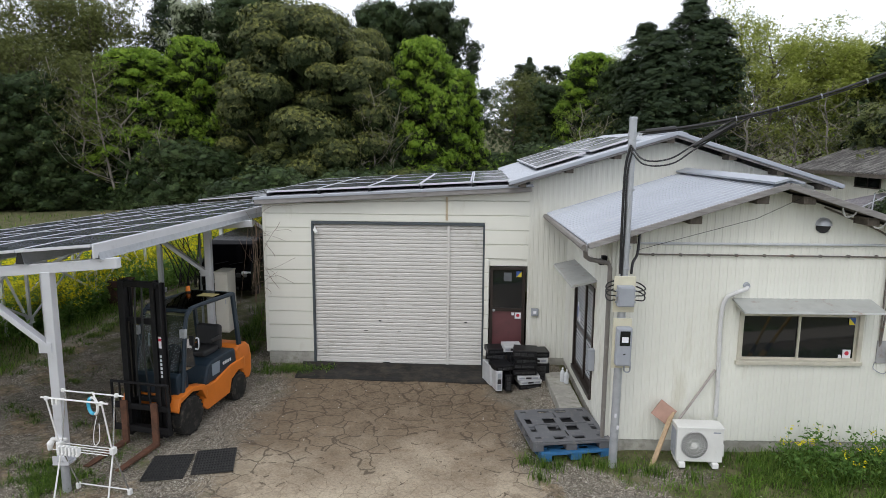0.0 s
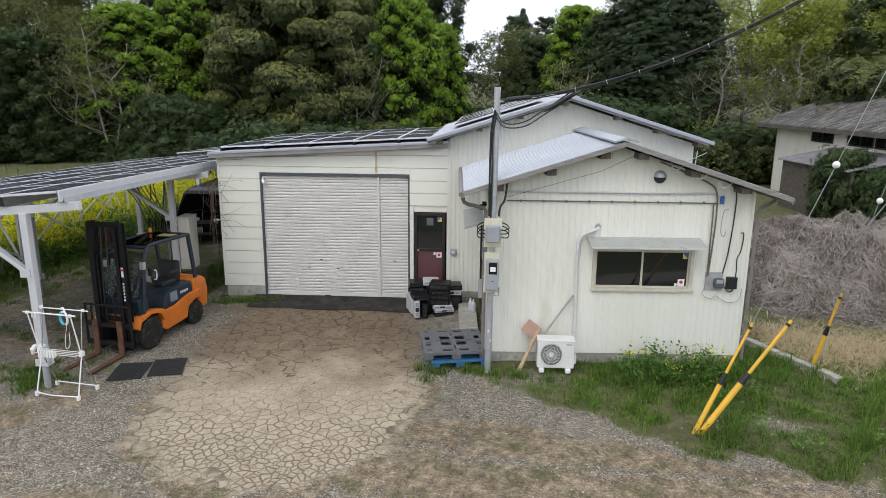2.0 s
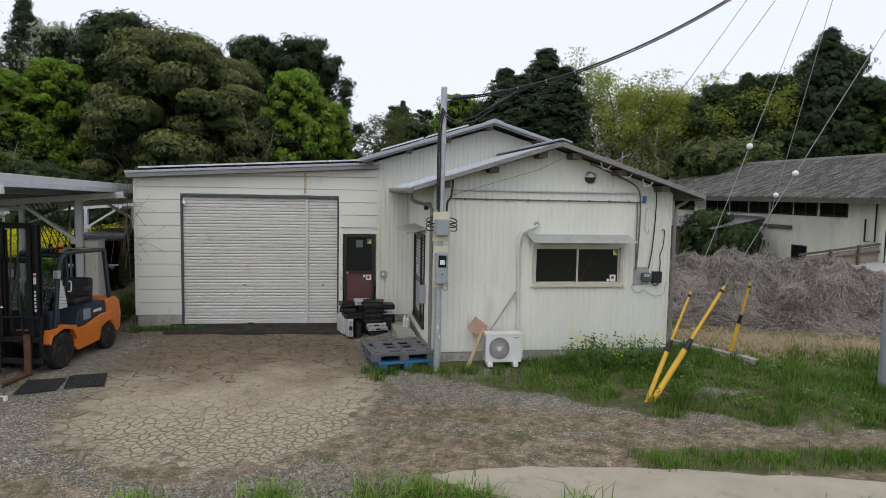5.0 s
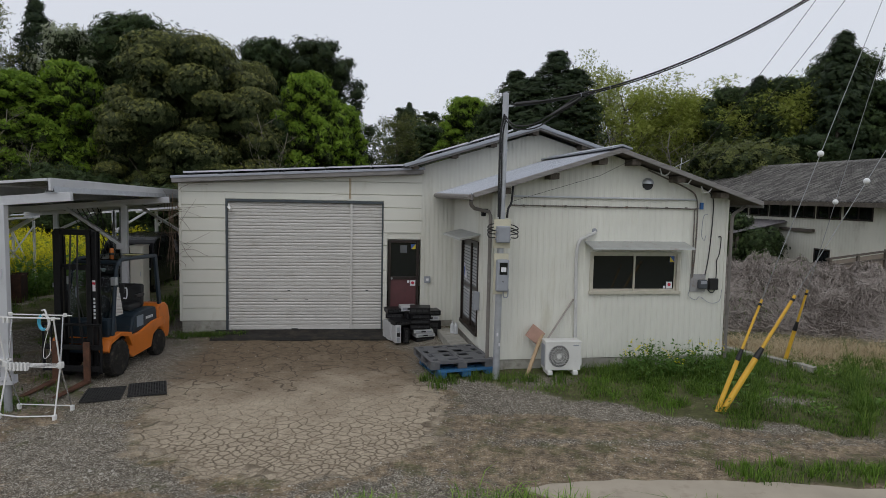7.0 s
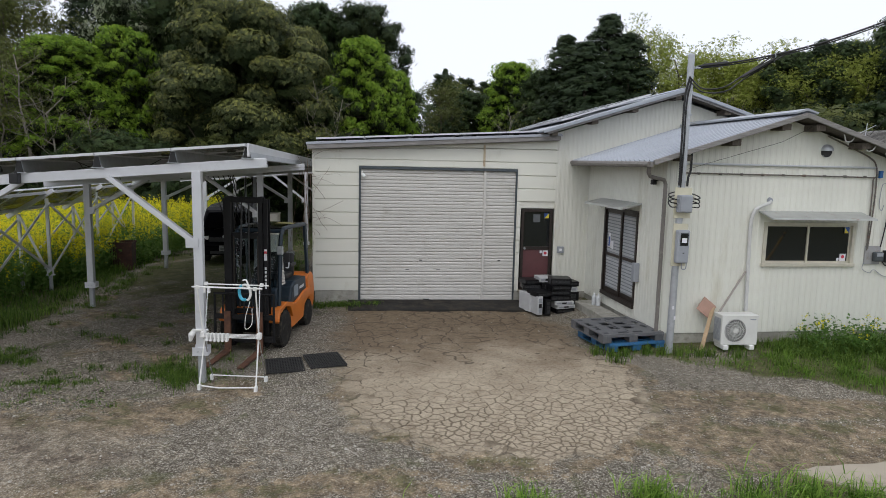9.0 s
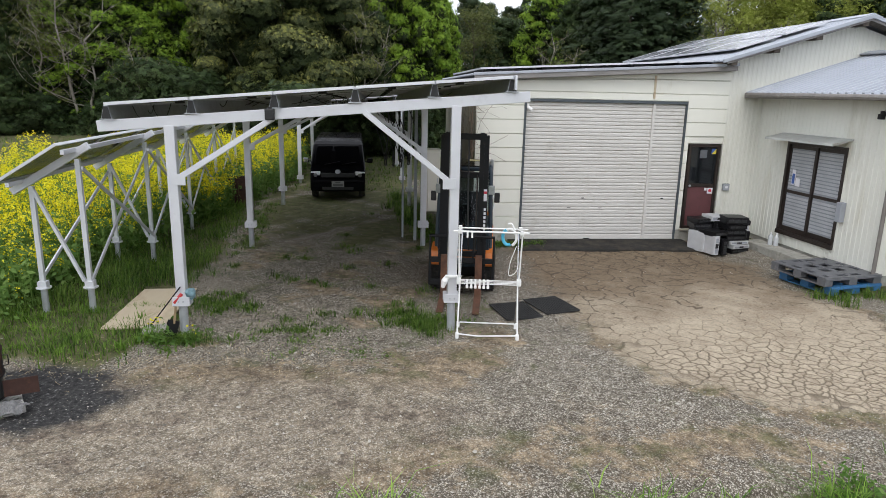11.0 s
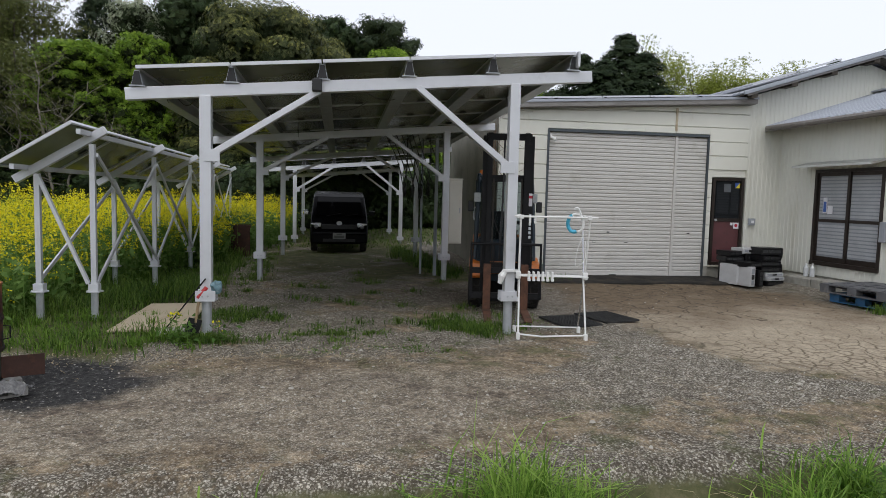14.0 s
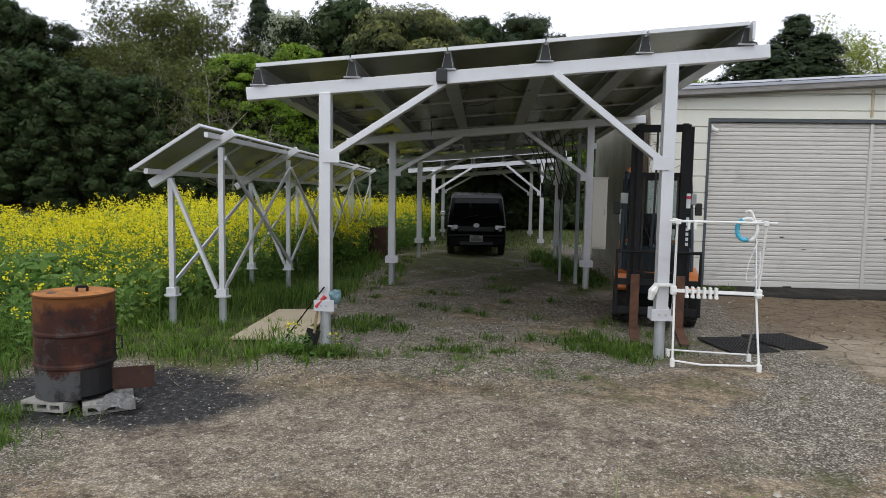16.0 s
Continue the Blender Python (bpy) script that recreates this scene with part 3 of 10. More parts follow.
DARK_GLASS = dark_glass()
FROSTED = surface("frosted_glass", (0.30, 0.32, 0.34), 0.25, 0, 0.08, 2, 30, 0.02)
MAROON = surface("faded_maroon_door_panel", (0.12, 0.045, 0.048), 0.45, 0, 0.12, 3, 30, 0.03, (0.08, 0.04, 0.04), 0.2)
STICKER_WHITE = surface("white_sticker", (0.75, 0.75, 0.78), 0.4, 0, 0.02, 5, 20, 0)
STICKER_BLUE = surface("blue_sticker", (0.05, 0.12, 0.38), 0.4, 0, 0.05, 5, 20, 0)
STICKER_YELLOW = surface("yellow_sticker", (0.75, 0.6, 0.05), 0.4, 0, 0.05, 5, 20, 0)
STICKER_RED = surface("red_sticker", (0.55, 0.03, 0.06), 0.4, 0, 0.05, 5, 20, 0)
CELLS = None


def cell_material():
    m, nt, b, co = blank("blue_black_solar_cells", 0.12, 0, 0.6)
    br = nt.nodes.new("ShaderNodeTexBrick")
    br.offset = 0.0
    for k, v in (("Scale", 1.0), ("Mortar Size", 0.0035), ("Brick Width", 0.156), ("Row Height", 0.156), ("Mortar Smooth", 0.1)):
        br.inputs[k].default_value = v
    br.inputs["Color1"].default_value, br.inputs["Color2"].default_value, br.inputs["Mortar"].default_value = (0.016, 0.02, 0.034, 1), (0.02, 0.025, 0.042, 1), (0.16, 0.17, 0.19, 1)
    nt.links.new(co, br.inputs["Vector"])
    dust = grain(nt, co, 1.2, 5)
    nt.links.new(blend(nt, ramp(nt, dust, [(0.4, (0, 0, 0)), (0.9, (0.25,) * 3)]), br.outputs["Color"], (0.16, 0.16, 0.16)), b.inputs["Base Color"])
    nt.links.new(ramp(nt, dust, [(0.3, (0.1,) * 3), (0.8, (0.35,) * 3)]), b.inputs["Roughness"])
    return m


CELLS = cell_material()


def solar_panel(parent, name="solar_panel", w=0.97, l=1.62, t=0.036):
    """One module lying in x (width) and y (length) with its frame round the glass."""
    bm = bmesh.new()
    for x0, x1, y0, y1 in ((0, w, 0, 0.025), (0, w, l - 0.025, l), (0, 0.025, 0.025, l - 0.025), (w - 0.025, w, 0.025, l - 0.025)):
        cube(bm, x0, x1, y0, y1, 0, t)
    frame_ob = part(name, bm, ALUMINIUM, parent)
    part("cell_face", boxed(0.024, w - 0.024, 0.024, l - 0.024, t - 0.01, t - 0.003), CELLS, frame_ob)
    part("backsheet", boxed(0.024, w - 0.024, 0.024, l - 0.024, t - 0.016, t - 0.011), PANEL_BACK, frame_ob)
    part("junction_box", boxed(w / 2 - 0.06, w / 2 + 0.06, l * 0.86, l * 0.86 + 0.09, t - 0.04, t - 0.017, 0.004), BLACK_PLASTIC, frame_ob)
    return frame_ob


def panel_copy(src, m, parent):
    ob = copy_thing(src, m)
    ob.parent = parent
    return ob


WS = pose(-3.70, 13.42, 0, 0, 0, -3.1)
shop = root("workshop_building", WS, "cream-sided workshop with grey roller shutter and solar roof", "building")
DEPTH = 6.2
# front of the lean-to: horizontal siding boards round the shutter and the door
U_SH0, U_SH1, U_DIV, Z_SH = 1.02, 4.53, 3.81, 2.98
U_D0, U_D1, Z_D0, Z_D1 = 4.68, 5.40, 0.27, 2.14
roof_z = lambda u: 3.42 + 0.0568 * u
for f0, f1 in ((0.02, U_SH0 - 0.04), (U_SH1 + 0.02, 7.2)):
    part("foundation", boxed(f0, f1, 0.0, 0.2, -0.2, 0.24, 0.006), CONCRETE, shop, "grey concrete footing")
backing = bmesh.new()
cube(backing, 0.0, U_SH0 - 0.03, 0.03, 0.12, 0.24, 3.0)
cube(backing, 0.0, 5.44, 0.03, 0.12, 3.03, 3.36)
cube(backing, U_SH1 + 0.03, U_D0 - 0.02, 0.03, 0.12, 0.24, 3.03)
cube(backing, U_D0 - 0.02, 5.44, 0.03, 0.12, Z_D1 + 0.02, 3.03)
part("wall_lining", backing, SIDING, shop)
BOARD = 0.295
z = 0.24
board_spans = []
while z < 3.75:
    z1 = z + BOARD
    for u0, u1 in ((0.0, U_SH0 - 0.036), (U_SH1 + 0.03, 5.44)) if z < Z_SH else ((0.0, 3.78), (3.785, 5.44)):
        if u0 > 4 and z < Z_D1 - 0.1 and z1 < Z_D1 + 0.2:
            u1 = U_D0 - 0.03
        board_spans.append((u0, u1, z, z1))
    if z < Z_SH < z1:
        board_spans += [(U_SH0 - 0.034, 3.78, Z_SH + 0.056, z1), (3.785, U_SH1 + 0.028, Z_SH + 0.056, z1)]
    z = z1
for u0, u1, b0, b1 in board_spans:
    lo, hi = min(b1, roof_z(u0) - 0.03), min(b1, roof_z(u1) - 0.03)
    if hi - b0 < 0.03:
        continue
    lo = max(lo, b0 + 0.01)
    bm = bmesh.new()
    outline = [(0.0, 0.006), (0.012, 0.0), (1.0, 0.0)]
    v = [bm.verts.new(p) for p in ((u0, 0.03, b0 + 0.004), (u1, 0.03, b0 + 0.004), (u1, 0.0, b0 + 0.012), (u0, 0.0, b0 + 0.012), (u0, 0.002, lo - 0.012), (u1, 0.002, hi - 0.012), (u1, 0.03, hi), (u0, 0.03, lo))]
    for f in ((0, 1, 2, 3), (3, 2, 5, 4), (4, 5, 6, 7), (0, 3, 4, 7), (1, 6, 5, 2), (0, 7, 6, 1)):
        bm.faces.new([v[i] for i in f])
    part("siding_board", bm, SIDING, shop)
part("trim_strip", boxed(-0.03, 0.03, -0.01, 0.06, 0.24, 3.38, 0.004), SIDING, shop)
part("joint_cover", boxed(3.755, 3.805, -0.012, 0.0, 3.08, 3.56, 0.003), surface("rust_streaked_cover_strip", (0.5, 0.43, 0.3), 0.6, 0, 0.2, 4, 40, 0.1, (0.25, 0.13, 0.06), 0.35), shop, "rust-streaked cover strip")

# shutter
shutter = part("shutter_frame", cube(cube(boxed(U_SH0 - 0.03, U_SH1 + 0.02, -0.012, 0.14, Z_SH, Z_SH + 0.055, 0.004), U_SH0 - 0.035, U_SH0 + 0.012, -0.012, 0.14, 0.02, Z_SH, 0.003), U_SH1 - 0.01, U_SH1 + 0.025, 0.0, 0.14, 0.02, Z_SH, 0.003), surface("dark_blue_grey_shutter_rail", (0.07, 0.085, 0.095), 0.5, 0.2, 0.15, 5, 50, 0.05), shop, "dark blue-grey shutter rail")


def shutter_curtain(u0, u1, z0, z1):
    bm = bmesh.new()
    pitch, rows, z = 0.0765, [], z0
    while z < z1:
        for f, v in ((0.0, 0.065), (0.1, 0.052), (0.2, 0.046), (0.75, 0.046), (0.88, 0.052), (0.94, 0.065)):
            if z + f * pitch <= z1:
                rows.append((z + f * pitch, v))
        z += pitch
    left = [bm.verts.new((u0, v, z)) for z, v in rows]
    right = [bm.verts.new((u1, v, z)) for z, v in rows]
    for i in range(len(rows) - 1):
        bm.faces.new((left[i], right[i], right[i + 1], left[i + 1]))
    return bm


part("shutter_curtain", shutter_curtain(U_SH0 + 0.005, U_DIV - 0.02, 0.06, Z_SH), SHUTTER, shop, "grey-beige slatted roller shutter")
part("shutter_curtain", shutter_curtain(U_DIV + 0.035, U_SH1, 0.06, Z_SH), SHUTTER, shop, "narrow grey-beige slatted roller shutter")
part("shutter_post", boxed(U_DIV - 0.022, U_DIV + 0.037, 0.012, 0.09, 0.02, Z_SH, 0.004), SHUTTER, shop)
part("bottom_rail", cube(boxed(U_SH0 + 0.01, U_DIV - 0.025, 0.03, 0.08, 0.01, 0.07, 0.004), U_DIV + 0.04, U_SH1 - 0.005, 0.03, 0.08, 0.01, 0.07, 0.004), SHUTTER, shop)
for l0, l1, v0, l2, l3 in ((2.36, 2.42, 0.038, 0.93, 0.95), (2.05, 2.13, 0.04, 0.72, 0.73), (2.75, 2.83, 0.04, 0.72, 0.73), (4.16, 4.22, 0.038, 0.93, 0.95), (2.45, 2.6, 0.025, 0.022, 0.05)):
    part("lock", boxed(l0, l1, v0, 0.06, l2, l3), BLACK_STEEL, shop)
# added black sheet behind the shutter: stops glimpses, stands in for dark inside
part("shutter_dark_sheet", boxed(0.1, U_SH1 + 0.1, 0.16, 0.2, 0.0, 3.1), BLACK_PLASTIC, shop)

# side door
door = part("door", cube(cube(cube(cube(boxed(U_D0, U_D0 + 0.06, -0.01, 0.09, Z_D0, Z_D1, 0.004), U_D1 - 0.06, U_D1, -0.01, 0.09, Z_D0, Z_D1, 0.004), U_D0 + 0.06, U_D1 - 0.06, -0.01, 0.09, Z_D1 - 0.06, Z_D1, 0.004), U_D0 + 0.06, U_D1 - 0.06, 0.0, 0.09, Z_D0, Z_D0 + 0.07, 0.004), U_D0 + 0.06, U_D1 - 0.06, 0.005, 0.08, 1.21, 1.28, 0.004), BRONZE, shop, "dark brown framed side door")
part("door_panel", boxed(U_D0 + 0.06, U_D1 - 0.06, 0.03, 0.06, Z_D0 + 0.07, 1.21), MAROON, door, "faded maroon lower panel")
part("pane", boxed(U_D0 + 0.06, U_D1 - 0.06, 0.035, 0.05, 1.28, Z_D1 - 0.06), DARK_GLASS, door)
part("knob", rod(rod(bmesh.new(), (U_D0 + 0.085, 0.03, 1.24), (U_D0 + 0.085, -0.05, 1.24), 0.012, seg=8), (U_D0 + 0.085, -0.035, 1.24), (U_D0 + 0.085, -0.06, 1.24), 0.028, 0.022, 12), GALVANISED, door, "silver door knob")
part("sill", boxed(U_D0 - 0.04, U_D1 + 0.02, -0.05, 0.1, Z_D0 - 0.035, Z_D0, 0.004), SILVER_FRAME, door)
part("sticker", cube(boxed(U_D1 - 0.20, U_D1 - 0.075, 0.0, 0.004, 1.06, 1.19), U_D1 - 0.27, U_D1 - 0.215, 0.0, 0.004, 1.13, 1.19), STICKER_WHITE, door, "white sticker with a red ring")
ring = bmesh.new()
bmesh.ops.create_circle(ring, cap_ends=True, segments=16, radius=0.035, matrix=pose(U_D1 - 0.138, -0.002, 1.13, 90))
part("ring", ring, STICKER_RED, door)
part("sticker", boxed(U_D1 - 0.185, U_D1 - 0.075, 0.028, 0.033, 1.93, 2.05), STICKER_BLUE, door, "blue and yellow sticker")
tri = bmesh.new()
tri.faces.new([tri.verts.new(p) for p in ((U_D1 - 0.183, 0.026, 1.932), (U_D1 - 0.077, 0.026, 1.932), (U_D1 - 0.077, 0.026, 2.048))])
part("sticker", tri, STICKER_YELLOW, door)
part("hanging_paper", boxed(U_D0 + 0.28, U_D0 + 0.44, 0.028, 0.033, 1.84, 2.02, 0, pose(0, 0, 0, 0, 0, 0)), surface("grey_paper_behind_glass", (0.12, 0.13, 0.14), 0.3, 0, 0.2, 8, 30, 0), door)

# upright ribbed sheet beside the door and the gable above
gable = lambda u: 4.78 - 0.311 * abs(u - 8.15)
wall_sheet("wall_sheet", [(5.44, gable(5.44) - 0.06), (8.15, 4.72), (11.0, gable(11.0) - 0.06)], 0.24, [], CORRUGATED, shop, Matrix(), 0.105)
# beige side wall: stains and the carport's shade are put into its darker colour
part("side_wall", boxed(0.0, 0.1, 0.12, DEPTH, -0.1, 3.36), surface("shade_dark_beige_wall", (0.22, 0.21, 0.17), 0.8, 0, 0.15, 1, 30, 0.1, (0.12, 0.115, 0.09), 0.3), shop, "beige side wall, darkened for the carport's shade")
part("side_wall", boxed(10.92, 11.0, 0.08, 7.0, -0.1, 3.8), CORRUGATED, shop)
part("back_wall", cube(boxed(0.1, 5.4, DEPTH - 0.1, DEPTH, -0.1, 3.36), 5.4, 11.0, 6.9, 7.0, -0.1, 3.85), CORRUGATED, shop)
# lean-to roof, its fascia and panels
ribbed_roof("roof_sheet", (-0.12, -0.20, 3.495), (-0.12, DEPTH + 0.2, 3.495), (5.5, DEPTH + 0.2, 3.495 + 0.0568 * 5.62), (5.5, -0.20, 3.495 + 0.0568 * 5.62), 0.2, 0.025, ROOF_STEEL, shop, 0.02, "pale grey ribbed roof sheet")
fb = bmesh.new()
bar(fb, (-0.12, -0.20, 3.43), (5.46, -0.20, 3.75), 0.03, 0.10, 0.004)
part("fascia", fb, FASCIA, shop, "weathered grey fascia board")
fb = bmesh.new()
bar(fb, (-0.14, -0.21, 3.50), (5.48, -0.21, 3.82), 0.045, 0.055, 0.006)
part("roof_edge", fb, ROOF_STEEL, shop)
part("soffit", prism(bmesh.new(), [(-0.11, 3.362), (5.44, 3.68), (5.44, 3.70), (-0.11, 3.382)], 0.20, pose(0, -0.18, 0.01)), FASCIA, shop)
part("roof_fill", prism(bmesh.new(), [(0.02, 3.0), (5.44, 3.0), (5.44, 3.70), (0.02, 3.40)], 0.06, pose(0, 0.06, 0)), SIDING, shop)
lean = pose(0, 0, 0, 0, -math.degrees(math.atan(0.0568)), 0)
first = None
for j in range(3):
    for i in range(5):
        m = Matrix.Translation((0.05 + i * 1.06, 0.1 + j * 1.66, 3.60 + 0.0568 * i * 1.06)) @ lean
        if first is None:
            first = solar_panel(shop, "roof_solar_panel", 1.04, 1.62)
            first.matrix_basis = m
        else:
            panel_copy(first, m, shop)
for i in range(6):
    mount = bmesh.new()
    u = 0.1 + i * 1.05
    bar(mount, (u, 0.0, 3.555 + 0.0568 * u), (u, 5.2, 3.555 + 0.0568 * u), 0.05, 0.07)
    part("mounting_rail", mount, BLACK_STEEL, shop)

# hall roof
for side in (-1, 1):
    u_low = 8.15 + side * 3.15
    z_low, z_top = 4.86 - 0.311 * 3.15, 4.86
    ribbed_roof("roof_sheet", (u_low, -0.42, z_low), (u_low, 7.2, z_low), (8.15, 7.2, z_top), (8.15, -0.42, z_top), 0.2, 0.025, ROOF_STEEL, shop, 0.02, "pale grey ribbed roof sheet")
    fb = bmesh.new()
    bar(fb, (u_low, -0.43, z_low - 0.01), (8.15, -0.43, z_top - 0.01), 0.05, 0.075, 0.008)
    part("roof_edge", fb, ROOF_STEEL, shop)
    fb = bmesh.new()
    bar(fb, (u_low - side * 0.1, -0.40, z_low - 0.04), (8.15, -0.40, z_top - 0.07), 0.03, 0.05)
    part("barge_board", fb, FASCIA, shop)
    part("soffit", prism(bmesh.new(), [(u_low, z_low - 0.06), (8.15, z_top - 0.06), (8.15, z_top - 0.045), (u_low, z_low - 0.045)], 0.42, pose(0, -0.40, 0)), WOOD_DARK, shop)
    for k in range(4):
        u = 8.15 + side * (0.18 + k * 0.9) if k else 8.15 + side * 0.1
        if side > 0 and k == 0:
            continue
        zz = 4.86 - 0.311 * abs(u - 8.15) - 0.11
        part("purlin", boxed(u - 0.07, u + 0.07, -0.38, 0.3, zz - 0.06, zz + 0.05, 0.006), WOOD_DARK, shop, "dark timber purlin end")
part("ridge_cap", prism(bmesh.new(), [(7.95, 4.82), (8.15, 4.885), (8.35, 4.82), (8.35, 4.845), (8.15, 4.915), (7.95, 4.845)], 7.6, pose(0, -0.43, 0)), ROOF_STEEL, shop)
tilt = pose(0, 0, 0, 0, -math.degrees(math.atan(0.311)), 0)
for j in range(4):
    for i in range(2):
        u = 5.55 + i * 1.08
        panel_copy(first, Matrix.Translation((u, 0.12 + j * 1.66, 4.86 - 0.311 * (8.15 - u) + 0.09)) @ tilt, shop)

# ---- office annex ----
AX = pose(2.47, 9.36, 0, 0, 0, -0.8)
annex = root("office_annex", AX, "cream ribbed-steel office annex with a low gabled roof", "building")
AW, AR, AZ = 4.65, 2.26, 4.10  # width, ridge, ridge height
a_slope = 0.318
a_top = lambda u: AZ - 0.09 - a_slope * abs(u - AR)
WIN = (1.93, 3.66, 1.46, 2.20)
wall_sheet("wall_sheet", [(0, a_top(0)), (AR, a_top(AR)), (AW, a_top(AW))], 0.21, [WIN], CORRUGATED, annex, Matrix(), 0.115)
SD = (1.05, 2.62, 0.47, 2.27)  # sliding door: nearer, farther, bottom, top, along the west wall
west = pose(0, 3.72, 0, 0, 0, -90)  # its u runs from the workshop towards the front
wall_sheet("wall_sheet", [(0.0, a_top(0)), (3.72, a_top(0))], 0.21, [(3.72 - SD[1], 3.72 - SD[0], SD[2], SD[3])], CORRUGATED, annex, west, 0.115)
part("side_wall", boxed(AW - 0.08, AW, 0.08, 3.7, 0.21, a_top(AW)), CORRUGATED, annex)
part("foundation", cube(cube(boxed(0.02, AW - 0.02, 0.015, 0.12, -0.3, 0.22, 0.006), 0.015, 0.12, 0.12, 3.7, -0.3, 0.22, 0.006), AW - 0.12, AW - 0.02, 0.12, 3.6, -0.3, 0.22, 0.006), CONCRETE, annex, "grey concrete footing")
part("corner_trim", boxed(-0.018, 0.03, -0.018, 0.03, 0.21, a_top(0) - 0.02, 0.003), CORRUGATED, annex)
part("corner_trim", boxed(AW - 0.03, AW + 0.018, -0.018, 0.03, 0.21, a_top(AW) - 0.02, 0.003), CORRUGATED, annex)
# added black sheet, standing in for the darkness of the room
part("room_dark_sheet", boxed(0.3, AW - 0.3, 1.2, 1.24, 0.2, 3.0), BLACK_PLASTIC, annex)
for side in (-1, 1):
    u_low = AR + side * (2.70 if side < 0 else 2.86)
    z_low = AZ - a_slope * abs(u_low - AR)
    ribbed_roof("roof_sheet", (u_low, -0.37, z_low), (u_low, 3.70, z_low), (AR, 3.70, AZ), (AR, -0.37, AZ), 0.19, 0.03, ROOF_STEEL, annex, 0.02, "pale grey ribbed roof sheet")
    fb = bmesh.new()
    bar(fb, (u_low, -0.385, z_low - 0.02), (AR, -0.385, AZ - 0.02), 0.04, 0.085, 0.008)
    part("roof_edge", fb, FASCIA, annex, "grey steel roof edge")
    part("soffit", prism(bmesh.new(), [(u_low, z_low - 0.055), (AR, AZ - 0.055), (AR, AZ - 0.035), (u_low, z_low - 0.035)], 4.0, pose(0, -0.36, 0)), WOOD_DARK, annex)
    part("eave_board", boxed(min(u_low, u_low + side * 0.03), max(u_low, u_low + side * 0.03), -0.37, 3.68, z_low - 0.10, z_low - 0.012, 0.004), FASCIA, annex)
    for k, off in enumerate((0.32, 1.22, 2.1)):
        u = AR + side * off
        zz = AZ - a_slope * off - 0.115
        part("purlin", boxed(u - 0.085, u + 0.085, -0.33, 0.3, zz - 0.06, zz + 0.05, 0.006), WOOD_DARK, annex, "dark timber purlin end")
part("ridge_cap", prism(bmesh.new(), [(AR - 0.2, AZ + 0.0), (AR, AZ + 0.055), (AR + 0.2, AZ + 0.0), (AR + 0.2, AZ + 0.03), (AR, AZ + 0.09), (AR - 0.2, AZ + 0.03)], 4.08, pose(0, -0.39, 0)), ROOF_STEEL, annex, "pale ridge capping")

# front window with its frame, sashes and canopy
w0, w1, wz0, wz1 = WIN
win = part("window", cube(cube(cube(boxed(w0 - 0.04, w0 + 0.025, -0.03, 0.09, wz0, wz1, 0.004), w1 - 0.025, w1 + 0.04, -0.03, 0.09, wz0, wz1, 0.004), w0 - 0.04, w1 + 0.04, -0.03, 0.09, wz1 - 0.03, wz1 + 0.02, 0.004), w0 - 0.06, w1 + 0.06, -0.055, 0.09, wz0 - 0.04, wz0 + 0.02, 0.006), SILVER_FRAME, annex, "champagne aluminium sliding window")
mid = (w0 + w1) / 2
for k, (s0, s1, v) in enumerate(((w0 + 0.02, mid + 0.02, 0.045), (mid - 0.02, w1 - 0.02, 0.02))):
    sash = part("sash", cube(cube(cube(boxed(s0, s0 + 0.035, v, v + 0.025, wz0 + 0.02, wz1 - 0.03), s1 - 0.035, s1, v, v + 0.025, wz0 + 0.02, wz1 - 0.03), s0 + 0.035, s1 - 0.035, v, v + 0.025, wz0 + 0.02, wz0 + 0.055), s0 + 0.035, s1 - 0.035, v, v + 0.025, wz1 - 0.06, wz1 - 0.03), SILVER_FRAME, win)
    part("pane", boxed(s0 + 0.035, s1 - 0.035, v + 0.008, v + 0.014, wz0 + 0.055, wz1 - 0.06), DARK_GLASS, win)
part("sticker", cube(boxed(w1 - 0.21, w1 - 0.09, 0.012, 0.016, wz0 + 0.06, wz0 + 0.19), w1 - 0.27, w1 - 0.225, 0.012, 0.016, wz0 + 0.06, wz0 + 0.11), STICKER_WHITE, win, "white sticker with a red ring")
ring = bmesh.new()
bmesh.ops.create_circle(ring, cap_ends=True, segments=16, radius=0.032, matrix=pose(w1 - 0.15, 0.010, wz0 + 0.135, 90))
part("ring", ring, STICKER_RED, win)
part("sticker", boxed(w1 - 0.16, w1 - 0.065, 0.012, 0.016, wz1 - 0.175, wz1 - 0.065), STICKER_BLUE, win)
tri = bmesh.new()
tri.faces.new([tri.verts.new(p) for p in ((w1 - 0.158, 0.010, wz1 - 0.173), (w1 - 0.067, 0.010, wz1 - 0.173), (w1 - 0.158, 0.010, wz1 - 0.067))])
part("sticker", tri, STICKER_YELLOW, win)
CANOPY = surface("rusty_edged_grey_canopy", (0.40, 0.41, 0.39), 0.5, 0.2, 0.12, 3, 40, 0.08, (0.24, 0.14, 0.09), 0.14)
cp = prism(bmesh.new(), [(0, 0.0), (0.42, -0.10), (0.43, -0.125), (0.41, -0.125), (0.0, -0.03)], 2.0, pose(w0 - 0.16, 0, 2.42, 0, 0, -90))
part("window_canopy", cp, CANOPY, annex, "grey sheet-metal window canopy with rusty edge")

